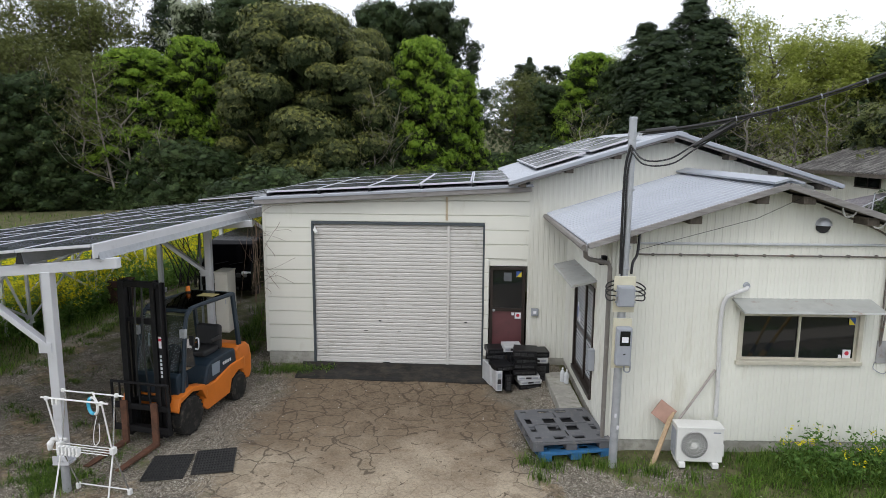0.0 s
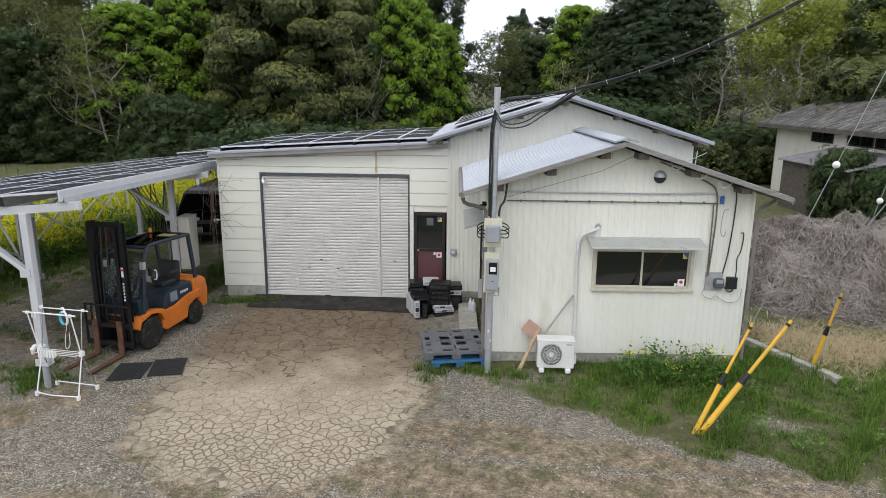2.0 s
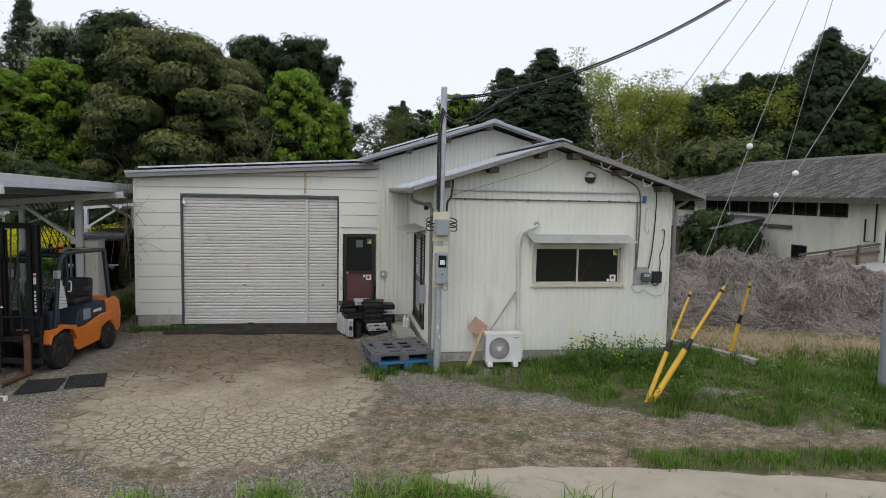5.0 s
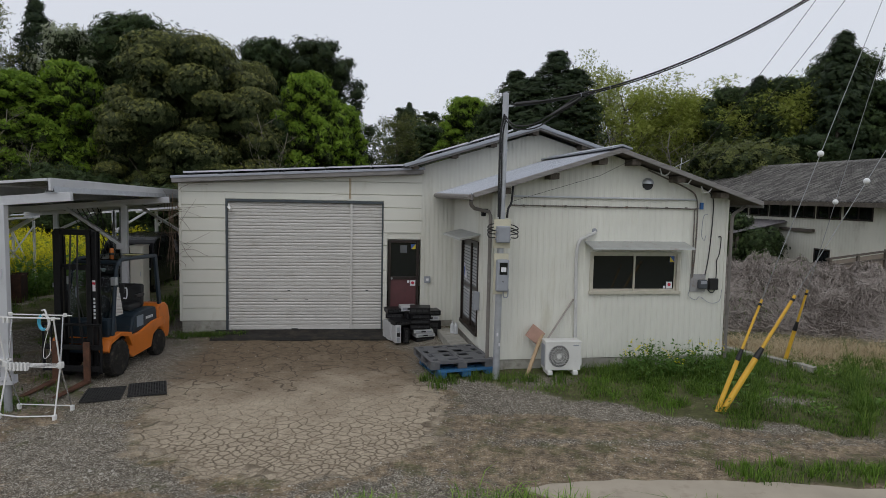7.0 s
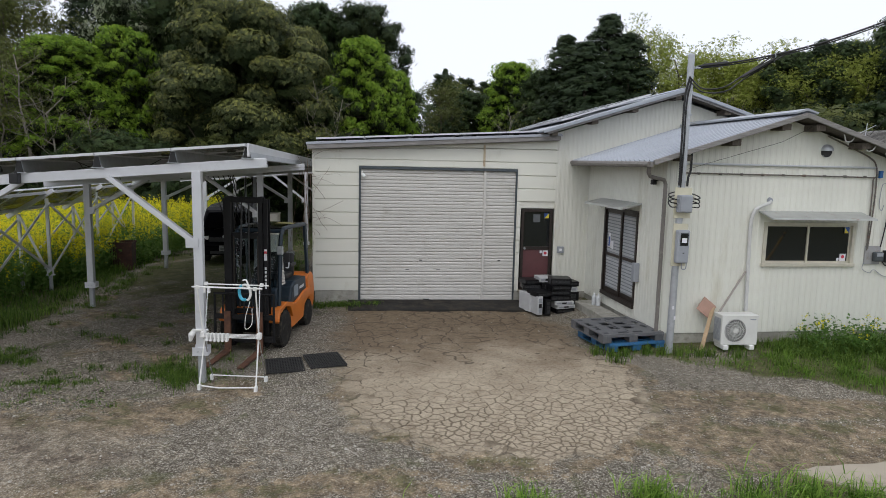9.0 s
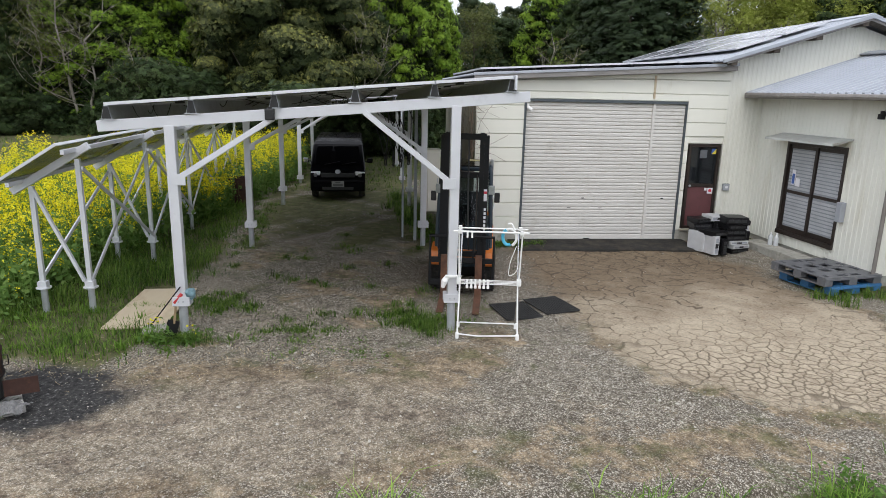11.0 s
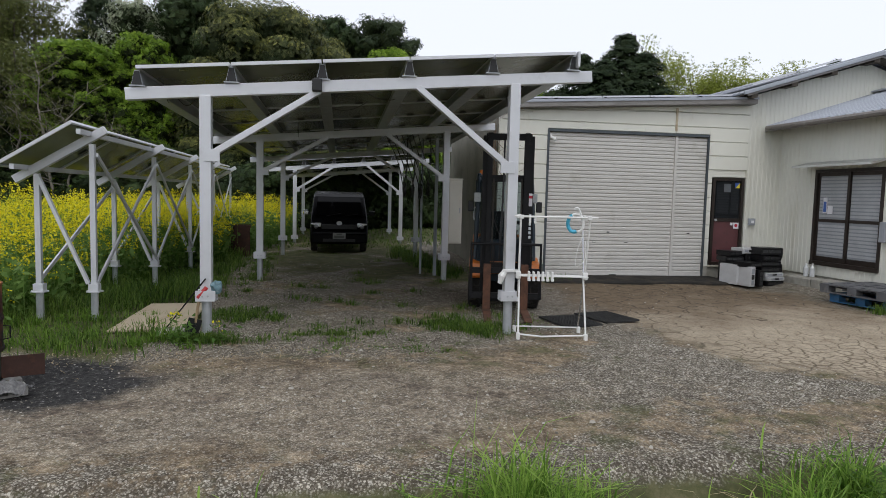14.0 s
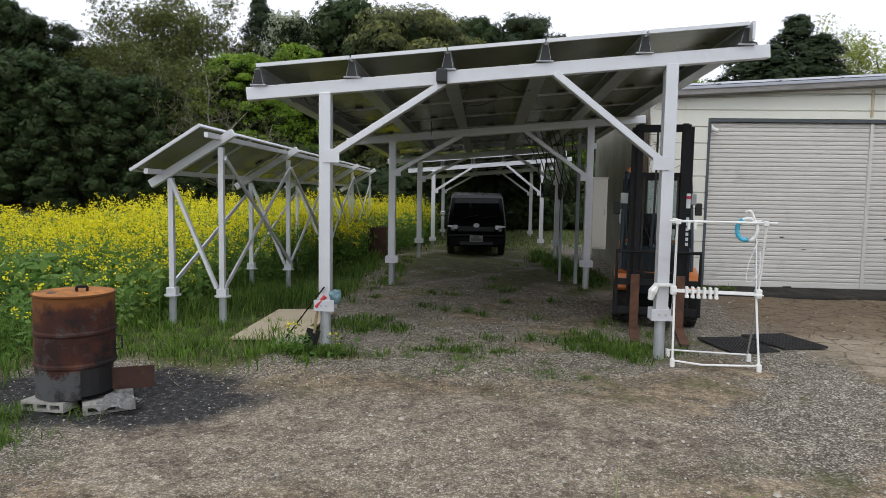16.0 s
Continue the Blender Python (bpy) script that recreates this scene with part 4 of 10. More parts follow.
# sliding door in the west wall
sd0, sd1, sz0, sz1 = SD
BLIND = surface("pale_grey_blind_slat", (0.40, 0.42, 0.44), 0.4, 0, 0.12, 3, 30, 0.02)
sdoor = part("sliding_door", cube(cube(cube(boxed(-0.03, 0.09, sd0 - 0.04, sd0 + 0.02, sz0, sz1 + 0.04, 0.004), -0.03, 0.09, sd1 - 0.02, sd1 + 0.04, sz0, sz1 + 0.04, 0.004), -0.03, 0.09, sd0, sd1, sz1 - 0.02, sz1 + 0.04, 0.004), -0.05, 0.09, sd0 - 0.04, sd1 + 0.04, sz0 - 0.05, sz0 + 0.03, 0.004), BRONZE, annex, "dark bronze glazed sliding door")
smid = (sd0 + sd1) / 2
for k, (s0, s1, u) in enumerate(((sd0 + 0.01, smid + 0.03, 0.04), (smid - 0.03, sd1 - 0.01, 0.01))):
    fr = bmesh.new()
    cube(fr, u, u + 0.03, s0, s0 + 0.06, sz0 + 0.03, sz1 - 0.02)
    cube(fr, u, u + 0.03, s1 - 0.06, s1, sz0 + 0.03, sz1 - 0.02)
    for za, zb in ((sz0 + 0.03, sz0 + 0.13), (sz1 - 0.09, sz1 - 0.02), (1.28, 1.34)):
        cube(fr, u, u + 0.03, s0 + 0.06, s1 - 0.06, za, zb)
    leaf = part("door_leaf", fr, BRONZE, sdoor)
    part("pane", boxed(u + 0.01, u + 0.016, s0 + 0.06, s1 - 0.06, sz0 + 0.13, 1.28), FROSTED, sdoor, "frosted pane")
    part("pane", boxed(u + 0.01, u + 0.016, s0 + 0.06, s1 - 0.06, 1.34, sz1 - 0.09), FROSTED, sdoor, "frosted pane")
    for z in [sz0 + 0.17 + 0.068 * j for j in range(9)] + [1.38 + 0.066 * j for j in range(12)]:
        part("blind_slat", boxed(u + 0.004, u + 0.007, s0 + 0.075, s1 - 0.075, z, z + 0.044), BLIND, sdoor)
part("sticker", cube(boxed(-0.002, 0.008, 2.33, 2.43, 1.46, 1.76), -0.002, 0.008, 2.18, 2.31, 1.44, 1.60), STICKER_WHITE, sdoor)
part("sticker", boxed(-0.006, -0.003, 2.345, 2.415, 1.48, 1.68), STICKER_BLUE, sdoor)
cp = prism(bmesh.new(), [(0, 0.0), (-0.40, -0.09), (-0.41, -0.13), (-0.39, -0.13), (0.0, -0.03)], 1.95, pose(0, sd0 - 0.12, 2.47))
part("door_canopy", cp, CANOPY, annex, "grey sheet-metal door canopy")
# ---- solar carport ----
CP = pose(-8.62, 8.42, -0.04, 0, 0, -2.8)
carport = root("solar_carport", CP, "galvanised steel carport roofed with solar panels", "carport", "solar carports")
SP, ROWW, CSL = 5.05, 3.55, 0.0865
FALL = 0.019  # the whole roof falls towards the back
FALL_DEG = -math.degrees(math.atan(FALL))
beam_z = lambda u, v=0.0: 2.70 + 0.04 + CSL * u - FALL * v  # axis of the beams over the left post
for r in range(3):
    v = r * SP
    for k, u in enumerate((0.0, ROWW)):
        post = part("post", boxed(u - 0.062, u + 0.062, v - 0.062, v + 0.062, 0.40, beam_z(u, v) - 0.05, 0.006), ALUMINIUM, carport)
        part("ground_screw", rod(bmesh.new(), (u, v, -0.3), (u, v, 0.40), 0.055, seg=14), GALVANISED, post, "galvanised ground screw")
        part("base_bracket", cube(cube(boxed(u - 0.11, u + 0.11, v - 0.09, v + 0.09, 0.38, 0.395), u - 0.11, u + 0.11, v - 0.085, v - 0.066, 0.39, 0.50, 0.003), u - 0.11, u + 0.11, v + 0.066, v + 0.085, 0.39, 0.50, 0.003), ALUMINIUM, post)
        for du in (-0.03, 0.03):
            part("bolt", rod(bmesh.new(), (u + du, v - 0.08, 0.44), (u + du, v - 0.10, 0.44), 0.012, seg=6), GALVANISED, post)
    bm = bmesh.new()
    bar(bm, (-0.84, v, beam_z(-0.84, v)), (ROWW + 0.95, v, beam_z(ROWW + 0.95, v)), 0.10, 0.135, 0.006)
    beam = part("beam", bm, ALUMINIUM, carport)
    for u0, u1, z1 in ((0.03, 1.25, 2.02), (ROWW - 0.03, 2.38, 1.99)):
        bm = bmesh.new()
        bar(bm, (u0, v - 0.02, z1), (u1, v - 0.02, beam_z(u1, v) - 0.05), 0.07, 0.11, 0.005, (0, 1, 0))
        part("knee_brace", bm, ALUMINIUM, carport)
        part("gusset", boxed(min(u0, u0 * 1.0) - 0.04, u0 + 0.13 if u0 < 1 else u0 + 0.04, v - 0.080, v - 0.064, z1 - 0.06, z1 + 0.08, 0.002) if u0 < 1 else boxed(u0 - 0.13, u0 + 0.04, v - 0.080, v - 0.064, z1 - 0.06, z1 + 0.08, 0.002), ALUMINIUM, carport)
RAILS = [-0.70 + i * 0.99 for i in range(6)]
V0, V1 = -0.17, 11.26
for u in RAILS:
    zz = beam_z(u) + 0.07
    bm = bmesh.new()
    prof = [(-0.085, 0), (0.085, 0), (0.085, 0.012), (0.062, 0.012), (0.028, 0.17), (-0.028, 0.17), (-0.062, 0.012), (-0.085, 0.012)]
    prism(bm, prof, V1 - V0 - 0.2, pose(u, V0 + 0.08, zz, FALL_DEG))
    part("rail", bm, GALVANISED, carport)
    part("rail_end", prism(bmesh.new(), [(-0.055, 0.014), (0.055, 0.014), (0.025, 0.16), (-0.025, 0.16)], 0.006, pose(u, V0 + 0.072, zz)), BLACK_PLASTIC, carport)
tiltc = pose(0, 0, 0, 0, -math.degrees(math.atan(CSL)), 0)
first_cp = None
for i in range(5):
    for j in range(7):
        u = RAILS[i] + 0.01
        m = Matrix.Translation((u, V0 + j * 1.63, beam_z(u, V0 + j * 1.63) + 0.238)) @ pose(0, 0, 0, FALL_DEG) @ tiltc
        if first_cp is None:
            first_cp = solar_panel(carport, "solar_panel", 0.975, 1.62)
            first_cp.matrix_basis = m
        else:
            panel_copy(first_cp, m, carport)
# white edge flashing along the high side
bm = bmesh.new()
bar(bm, (RAILS[5] + 0.03, V0 - 0.01, beam_z(RAILS[5]) + 0.19), (RAILS[5] + 0.03, V1, beam_z(RAILS[5], V1) + 0.19), 0.03, 0.18, 0.004)
part("edge_flashing", bm, ALUMINIUM, carport, "white edge flashing")
# cables under the panels
rng = random.Random(4)
for i in range(26):
    u, v = rng.uniform(-0.6, 4.1), rng.uniform(0.0, 9.0)
    du, dv = rng.uniform(-1.0, 1.0), rng.uniform(0.3, 1.2)
    za = beam_z(u, v) + 0.22
    part("cable", tube(bmesh.new(), sag((u, v, za), (max(-0.7, min(4.3, u + du)), v + dv, beam_z(u + du, v + dv) + 0.22), rng.uniform(0.06, 0.28), 8), 0.006, 5), BLACK_PLASTIC, carport)
far_port = copy_thing(carport, CP @ pose(0, 14.7, -0.27))
part("spot_lamp", cube(boxed(2.63 - 1.46, 2.74 - 1.46, -0.16, -0.05, 2.78, 2.92, 0.012), 2.66 - 1.46, 2.71 - 1.46, -0.09, -0.04, 2.88, 2.94), BLACK_PLASTIC, carport, "small black spot lamp clamped to the beam")

# ---- low tilted array in the flower field ----
AR0 = pose(-10.10, 9.45, -0.05, 0, 0, -1.7)
array = root("solar_array", AR0, "low tilted row of solar panels on crossed legs", "solar array")
FR = 2.92
for k in range(5):
    v = k * FR
    for u, zt in ((-0.63, 1.80), (0.0, 2.18)):
        leg = part("leg", boxed(u - 0.032, u + 0.032, v - 0.032, v + 0.032, 0.36, zt, 0.004), ALUMINIUM, array)
        part("ground_screw", rod(bmesh.new(), (u, v, -0.3), (u, v, 0.36), 0.045, seg=12), GALVANISED, leg)
        part("base_bracket", cube(rod(bmesh.new(), (u, v, 0.345), (u, v, 0.36), 0.10, seg=16), u - 0.06, u + 0.06, v - 0.055, v + 0.055, 0.36, 0.45, 0.004), ALUMINIUM, leg)
    for a, b in (((-0.60, v - 0.03, 1.75), (-0.06, v - 0.03, 0.45)),):
        part("brace", bar(bmesh.new(), a, b, 0.04, 0.06, 0.003, (0, 1, 0)), ALUMINIUM, array)
    part("rafter", bar(bmesh.new(), (-0.88, v, 1.72), (0.16, v, 2.36), 0.08, 0.10, 0.004), ALUMINIUM, array)
    if k < 4:
        part("brace", bar(bmesh.new(), (0.03, v, 0.45), (0.03, v + FR, 2.05), 0.025, 0.055, 0.002), ALUMINIUM, array)
        part("brace", bar(bmesh.new(), (0.05, v, 2.05), (0.05, v + FR, 0.45), 0.025, 0.055, 0.002), ALUMINIUM, array)
        part("brace", bar(bmesh.new(), (-0.66, v, 0.45), (-0.66, v + FR, 1.65), 0.025, 0.055, 0.002), ALUMINIUM, array)
for u, z in ((-0.74, 1.87), (-0.02, 2.30)):
    part("rail", bar(bmesh.new(), (u, -0.4, z), (u, 12.1, z), 0.05, 0.06), ALUMINIUM, array)
tilta = pose(0, 0, 0, 0, -math.degrees(math.atan2(0.52, 0.82)), 0)
first_ar = None
for j in range(7):
    m = Matrix.Translation((-0.90, -0.45 + j * 1.8, 1.86)) @ tilta
    if first_ar is None:
        first_ar = solar_panel(array, "solar_panel", 0.99, 1.79)
        first_ar.matrix_basis = m
    else:
        panel_copy(first_ar, m, array)
# ---- forklift ----
ORANGE = surface("orange_machine_paint", (0.62, 0.17, 0.02), 0.35, 0, 0.1, 3, 40, 0.03, (0.3, 0.1, 0.03), 0.1)
NAVY = surface("dark_blue_grey_machine_paint", (0.018, 0.030, 0.042), 0.4, 0, 0.12, 4, 40, 0.03, (0.05, 0.055, 0.055), 0.12, (1, 1, 1), 0.35)
SEAT = surface("black_vinyl_seat", (0.02, 0.02, 0.021), 0.55, 0, 0.2, 8, 60, 0.15)
AMBER = surface("amber_beacon_lens", (0.8, 0.22, 0.03), 0.2, 0, 0.05, 5, 30, 0)
DECAL = surface("pale_decal", (0.62, 0.64, 0.66), 0.4, 0, 0.05, 5, 30, 0)


def clear_glass(name, tint=(0.85, 0.9, 0.9)):
    m, nt, b, co = blank(name, 0.02, 0, 0.5)
    t = nt.nodes.new("ShaderNodeBsdfTransparent")
    t.inputs["Color"].default_value = (*tint, 1)
    g = nt.nodes.new("ShaderNodeBsdfGlossy")
    g.inputs["Roughness"].default_value = 0.03
    fr = nt.nodes.new("ShaderNodeFresnel")
    fr.inputs["IOR"].default_value = 1.25
    mix = nt.nodes.new("ShaderNodeMixShader")
    nt.links.new(fr.outputs[0], mix.inputs[0])
    nt.links.new(t.outputs[0], mix.inputs[1])
    nt.links.new(g.outputs[0], mix.inputs[2])
    nt.links.new(mix.outputs[0], nt.nodes["Material Output"].inputs["Surface"])
    return m


GLASS = clear_glass("clear_glass", (0.62, 0.68, 0.69))


def lathe(bm, profile, m, seg=24):
    """Turns a profile of (radius, along) about the x axis of m."""
    rings = []
    for r, x in profile:
        rings.append([bm.verts.new(m @ Vector((x, r * math.cos(2 * math.pi * k / seg), r * math.sin(2 * math.pi * k / seg)))) for k in range(seg)])
    for a, b in zip(rings, rings[1:]):
        for k in range(seg):
            bm.faces.new((a[k], a[(k + 1) % seg], b[(k + 1) % seg], b[k]))
    bm.faces.new(rings[0]), bm.faces.new(rings[-1][::-1])
    return bm


TYRE = surface("dusty_black_tyre", (0.024, 0.023, 0.021), 0.95, 0, 0.35, 5, 40, 0.3, (0.11, 0.095, 0.075), 0.25, (1, 1, 1), 0.2)
FORK_RUST = surface("dark_rusty_fork_steel", (0.13, 0.06, 0.035), 0.8, 0.2, 0.35, 6, 50, 0.3, (0.05, 0.03, 0.022), 0.4)


def wheel(parent, x, y, r, w, side, rim_mat, lugs=22):
    m = pose(x, y, r)
    bm = lathe(bmesh.new(), [(r * 0.56, -w / 2), (r * 0.9, -w / 2), (r * 0.985, -w * 0.36), (r * 0.985, w * 0.36), (r * 0.9, w / 2), (r * 0.56, w / 2)], m)
    for k in range(lugs):
        a = 2 * math.pi * k / lugs
        for s in (-1, 1):
            mm = m @ Matrix.Rotation(a + 0.07 * s, 4, "X") @ pose(s * w * 0.22, 0, r * 0.985)
            cube(bm, -w * 0.2, w * 0.2, -r * 0.065, r * 0.065, -0.006, 0.012, 0, mm)
    tyre = part("wheel", bm, TYRE, parent, "black lugged tyre")
    rim = lathe(bmesh.new(), [(r * 0.56, -w * 0.3), (r * 0.56, w * 0.40), (r * 0.5, w * 0.42), (r * 0.44, w * 0.12), (r * 0.2, w * 0.12), (r * 0.17, w * 0.3), (0.01, w * 0.3)], m @ (Matrix.Rotation(math.pi, 4, "Z") if side < 0 else Matrix()))
    for k in range(6):
        a = 2 * math.pi * k / 6
        rod(rim, m @ Vector((side * w * 0.12, r * 0.3 * math.cos(a), r * 0.3 * math.sin(a))), m @ Vector((side * w * 0.2, r * 0.3 * math.cos(a), r * 0.3 * math.sin(a))), r * 0.05, seg=6)
    part("rim", rim, rim_mat, tyre)
    return tyre


def side_shape(name, outline, x0, x1, material, parent, bevel=0.02, label=""):
    """A body part: an outline in y, z drawn across x0 to x1, with rounded edges."""
    bm = bmesh.new()
    prism(bm, outline, x1 - x0, Matrix(((0, 1, 0, x0), (1, 0, 0, 0), (0, 0, 1, 0), (0, 0, 0, 1))))
    bmesh.ops.recalc_face_normals(bm, faces=bm.faces)
    if bevel:
        bmesh.ops.bevel(bm, geom=[e for e in bm.edges if len(e.link_faces) == 2 and e.calc_face_angle(0) > 0.35], offset=bevel, segments=2, affect="EDGES", profile=0.6)
    return part(name, bm, material, parent, label)


def forklift(m):
    f = root("forklift", m, "orange and dark blue forklift parked with lowered rusty forks", "forklift")
    for s in (-1, 1):
        wheel(f, s * 0.43, 0.0, 0.31, 0.20, s, BLACK_STEEL)
        wheel(f, s * 0.40, 1.50, 0.25, 0.17, s, BLACK_STEEL)
    # chassis sides and counterweight
    for s in (-1, 1):
        side_shape("side_panel", [(0.36, 0.30), (0.50, 0.20), (1.18, 0.24), (1.26, 0.46), (1.5, 0.56), (1.72, 0.52), (1.72, 0.74), (1.25, 0.72), (0.75, 0.60), (0.42, 0.62)], *((0.36, 0.48) if s > 0 else (-0.48, -0.36)), ORANGE, f, 0.02, "orange side panel")
        side_shape("fender", [(-0.32, 0.46), (-0.26, 0.60), (0.05, 0.68), (0.30, 0.62), (0.42, 0.42), (0.46, 0.52), (0.40, 0.68), (0.08, 0.75), (-0.28, 0.68), (-0.36, 0.50)], *((0.32, 0.52) if s > 0 else (-0.52, -0.32)), ORANGE, f, 0.012, "orange wheel arch")
    side_shape("counterweight", [(1.62, 0.52), (1.74, 0.30), (1.92, 0.28), (1.98, 0.42), (2.0, 0.66), (1.94, 0.90), (1.80, 1.00), (1.60, 1.00), (1.48, 0.92), (1.48, 0.62)], -0.46, 0.46, ORANGE, f, 0.05, "rounded orange counterweight")
    part("chassis", cube(boxed(-0.34, 0.34, 0.1, 1.7, 0.18, 0.55, 0.02), -0.30, 0.30, 1.35, 1.66, 0.2, 0.6, 0.02), BLACK_STEEL, f)
    side_shape("engine_cover", [(0.50, 0.60), (0.62, 0.90), (0.82, 0.97), (1.46, 0.97), (1.52, 0.62)], -0.44, 0.44, NAVY, f, 0.04, "dark blue-grey engine cover")
    for s in (-1, 1):
        part("cover_panel", boxed(*((0.438, 0.447) if s > 0 else (-0.447, -0.438)), 0.72, 0.95, 0.70, 0.90, 0), surface("pale_blue_cover_panel", (0.20, 0.24, 0.28), 0.4, 0, 0.05, 5, 30, 0), f)
        for k in range(5):
            part("lettering_bar", boxed(*((0.441, 0.447) if s > 0 else (-0.447, -0.441)), 1.05 + k * 0.055, 1.09 + k * 0.055, 0.79, 0.84), DECAL, f)
    # cab floor, cowl, seat and controls
    part("floor_plate", boxed(-0.44, 0.44, 0.02, 0.62, 0.56, 0.62, 0.01), BLACK_STEEL, f)
    side_shape("cowl", [(-0.16, 0.40), (-0.20, 0.98), (-0.12, 1.02), (0.08, 0.98), (0.10, 0.60), (0.0, 0.42)], -0.42, 0.42, NAVY, f, 0.02, "dark blue-grey front cowl")
    part("cowl_plate", boxed(-0.36, 0.36, -0.24, -0.19, 0.52, 0.70, 0.01), ORANGE, f, "orange front cross plate")
    part("steering_wheel", lathe(bmesh.new(), [(0.14, -0.012), (0.165, -0.012), (0.165, 0.012), (0.14, 0.012)], pose(0, 0.34, 1.17, 0, 0, 0) @ pose(0, 0, 0, 62, 0, 90)), BLACK_PLASTIC, f)
    part("steering_column", rod(bmesh.new(), (0, 0.05, 0.9), (0, 0.34, 1.16), 0.03, seg=10), BLACK_PLASTIC, f)
    lv = bmesh.new()
    for k in range(3):
        rod(lv, (0.2 + k * 0.06, 0.12, 0.95), (0.2 + k * 0.06, 0.2, 1.12), 0.008, seg=6)
        bmesh.ops.create_uvsphere(lv, u_segments=8, v_segments=6, radius=0.02, matrix=pose(0.2 + k * 0.06, 0.2, 1.13))
    part("levers", lv, BLACK_PLASTIC, f)
    part("seat", boxed(-0.25, 0.25, 0.80, 1.25, 0.97, 1.08, 0.035), SEAT, f)
    part("backrest", boxed(-0.24, 0.24, 1.20, 1.32, 1.06, 1.50, 0.045, pose(0, 0, 0, -4)), SEAT, f)
    part("armrest", boxed(0.27, 0.32, 0.95, 1.25, 1.20, 1.26, 0.015), SEAT, f)
    # overhead guard
    for s in (-1, 1):
        g = bmesh.new()
        x = s * 0.43
        tube(g, curve((x * 1.02, -0.10, 0.62), (x, -0.02, 1.10), (x * 0.94, 0.12, 1.78), (x * 0.93, 0.24, 1.93), (x * 0.93, 0.42, 1.97), (x * 0.93, 1.50, 1.94), n=5), 0.036, 8)
        part("guard_pillar", g, NAVY, f, "dark blue guard pillar")
        g = bmesh.new()
        bar(g, (x * 0.95, 1.50, 1.95), (x * 0.98, 1.66, 0.78), 0.05, 0.09, 0.01)
        part("guard_pillar", g, NAVY, f)
        part("work_lamp", cube(boxed(x + s * 0.0 - 0.05, x + 0.05, -0.02, 0.05, 1.56, 1.70, 0.01), x - 0.04, x + 0.04, -0.03, -0.02, 1.575, 1.685), surface("lamp_lens", (0.4, 0.42, 0.42), 0.15, 0.2, 0.1, 20, 50, 0.1), f)
        part("mirror", boxed(x + s * 0.09 - 0.045, x + s * 0.09 + 0.045, 0.08, 0.11, 1.42, 1.58, 0.012), BLACK_PLASTIC, f)
        part("grab_handle", tube(bmesh.new(), curve((x, 0.30, 1.30), (x + s * 0.04, 0.33, 1.30), (x + s * 0.04, 0.34, 1.46), (x, 0.32, 1.47), n=4), 0.012, 6), DECAL, f)
    part("guard_front", tube(bmesh.new(), [(-0.40, 0.22, 1.93), (0.40, 0.22, 1.93)], 0.034, 8), NAVY, f)
    part("guard_rear", boxed(-0.42, 0.42, 1.46, 1.54, 1.90, 1.97, 0.01), NAVY, f)
    for k in range(8):
        part("guard_bar", boxed(-0.40, 0.40, 0.34 + k * 0.142, 0.385 + k * 0.142, 1.93, 1.965, 0.006), BLACK_STEEL, f)
    part("roof_sheet", boxed(-0.39, 0.39, 0.30, 1.45, 1.971, 1.977), clear_glass("smoky_roof_sheet", (0.35, 0.36, 0.36)), f, "smoky clear roof sheet")
    part("roof_label", boxed(-0.02, 0.30, 1.06, 1.28, 1.979, 1.983), surface("yellowed_label", (0.35, 0.30, 0.12), 0.6, 0, 0.2, 12, 40, 0), f)
    part("windscreen", boxed(-0.39, 0.39, -0.006, 0.0, 0, 0.93, 0, pose(0, -0.11, 0.98, -14)), GLASS, f)
    for s in (-1, 1):
        bm = bmesh.new()
        bm.faces.new([bm.verts.new(p) for p in ((s * 0.42, -0.08, 1.02), (s * 0.42, 0.30, 1.02), (s * 0.41, 0.20, 1.50), (s * 0.41, 0.10, 1.52))])
        part("side_screen", bm, GLASS, f)
    part("wiper", tube(bmesh.new(), [(-0.05, -0.12, 1.0), (-0.2, -0.04, 1.38)], 0.008, 5), BLACK_PLASTIC, f)
    beacon = part("beacon_base", rod(bmesh.new(), (-0.34, 1.28, 1.96), (-0.34, 1.28, 2.0), 0.046, seg=14), BLACK_PLASTIC, f)
    part("beacon_lens", rod(bmesh.new(), (-0.34, 1.28, 2.0), (-0.34, 1.28, 2.085), 0.042, 0.034, 14), AMBER, beacon, "amber beacon lens")
    # mast
    for s in (-1, 1):
        for dx, y0, z1 in ((0.335, -0.36, 2.50), (0.265, -0.40, 2.54)):
            bm = bmesh.new()
            x = s * dx
            cube(bm, x - 0.035, x + 0.035, y0 - 0.07, y0 - 0.05, 0.10, z1)
            cube(bm, x - 0.035, x + 0.035, y0 + 0.05, y0 + 0.07, 0.10, z1)
            cube(bm, x - s * 0.005 - 0.012, x - s * 0.005 + 0.012, y0 - 0.06, y0 + 0.06, 0.10, z1)
            part("mast_rail", bm, BLACK_STEEL, f, "black steel mast rail")
        part("lift_cylinder", rod(rod(bmesh.new(), (s * 0.27, -0.27, 0.2), (s * 0.27, -0.27, 1.5), 0.035, seg=10), (s * 0.27, -0.27, 1.5), (s * 0.27, -0.27, 2.4), 0.02, seg=8), BLACK_STEEL, f)
        part("lift_chain", boxed(s * 0.205 - 0.012, s * 0.205 + 0.012, -0.43, -0.42, 0.7, 1.9), surface("greasy_chain", (0.035, 0.03, 0.025), 0.5, 0.5, 0.3, 30, 90, 0.3), f)
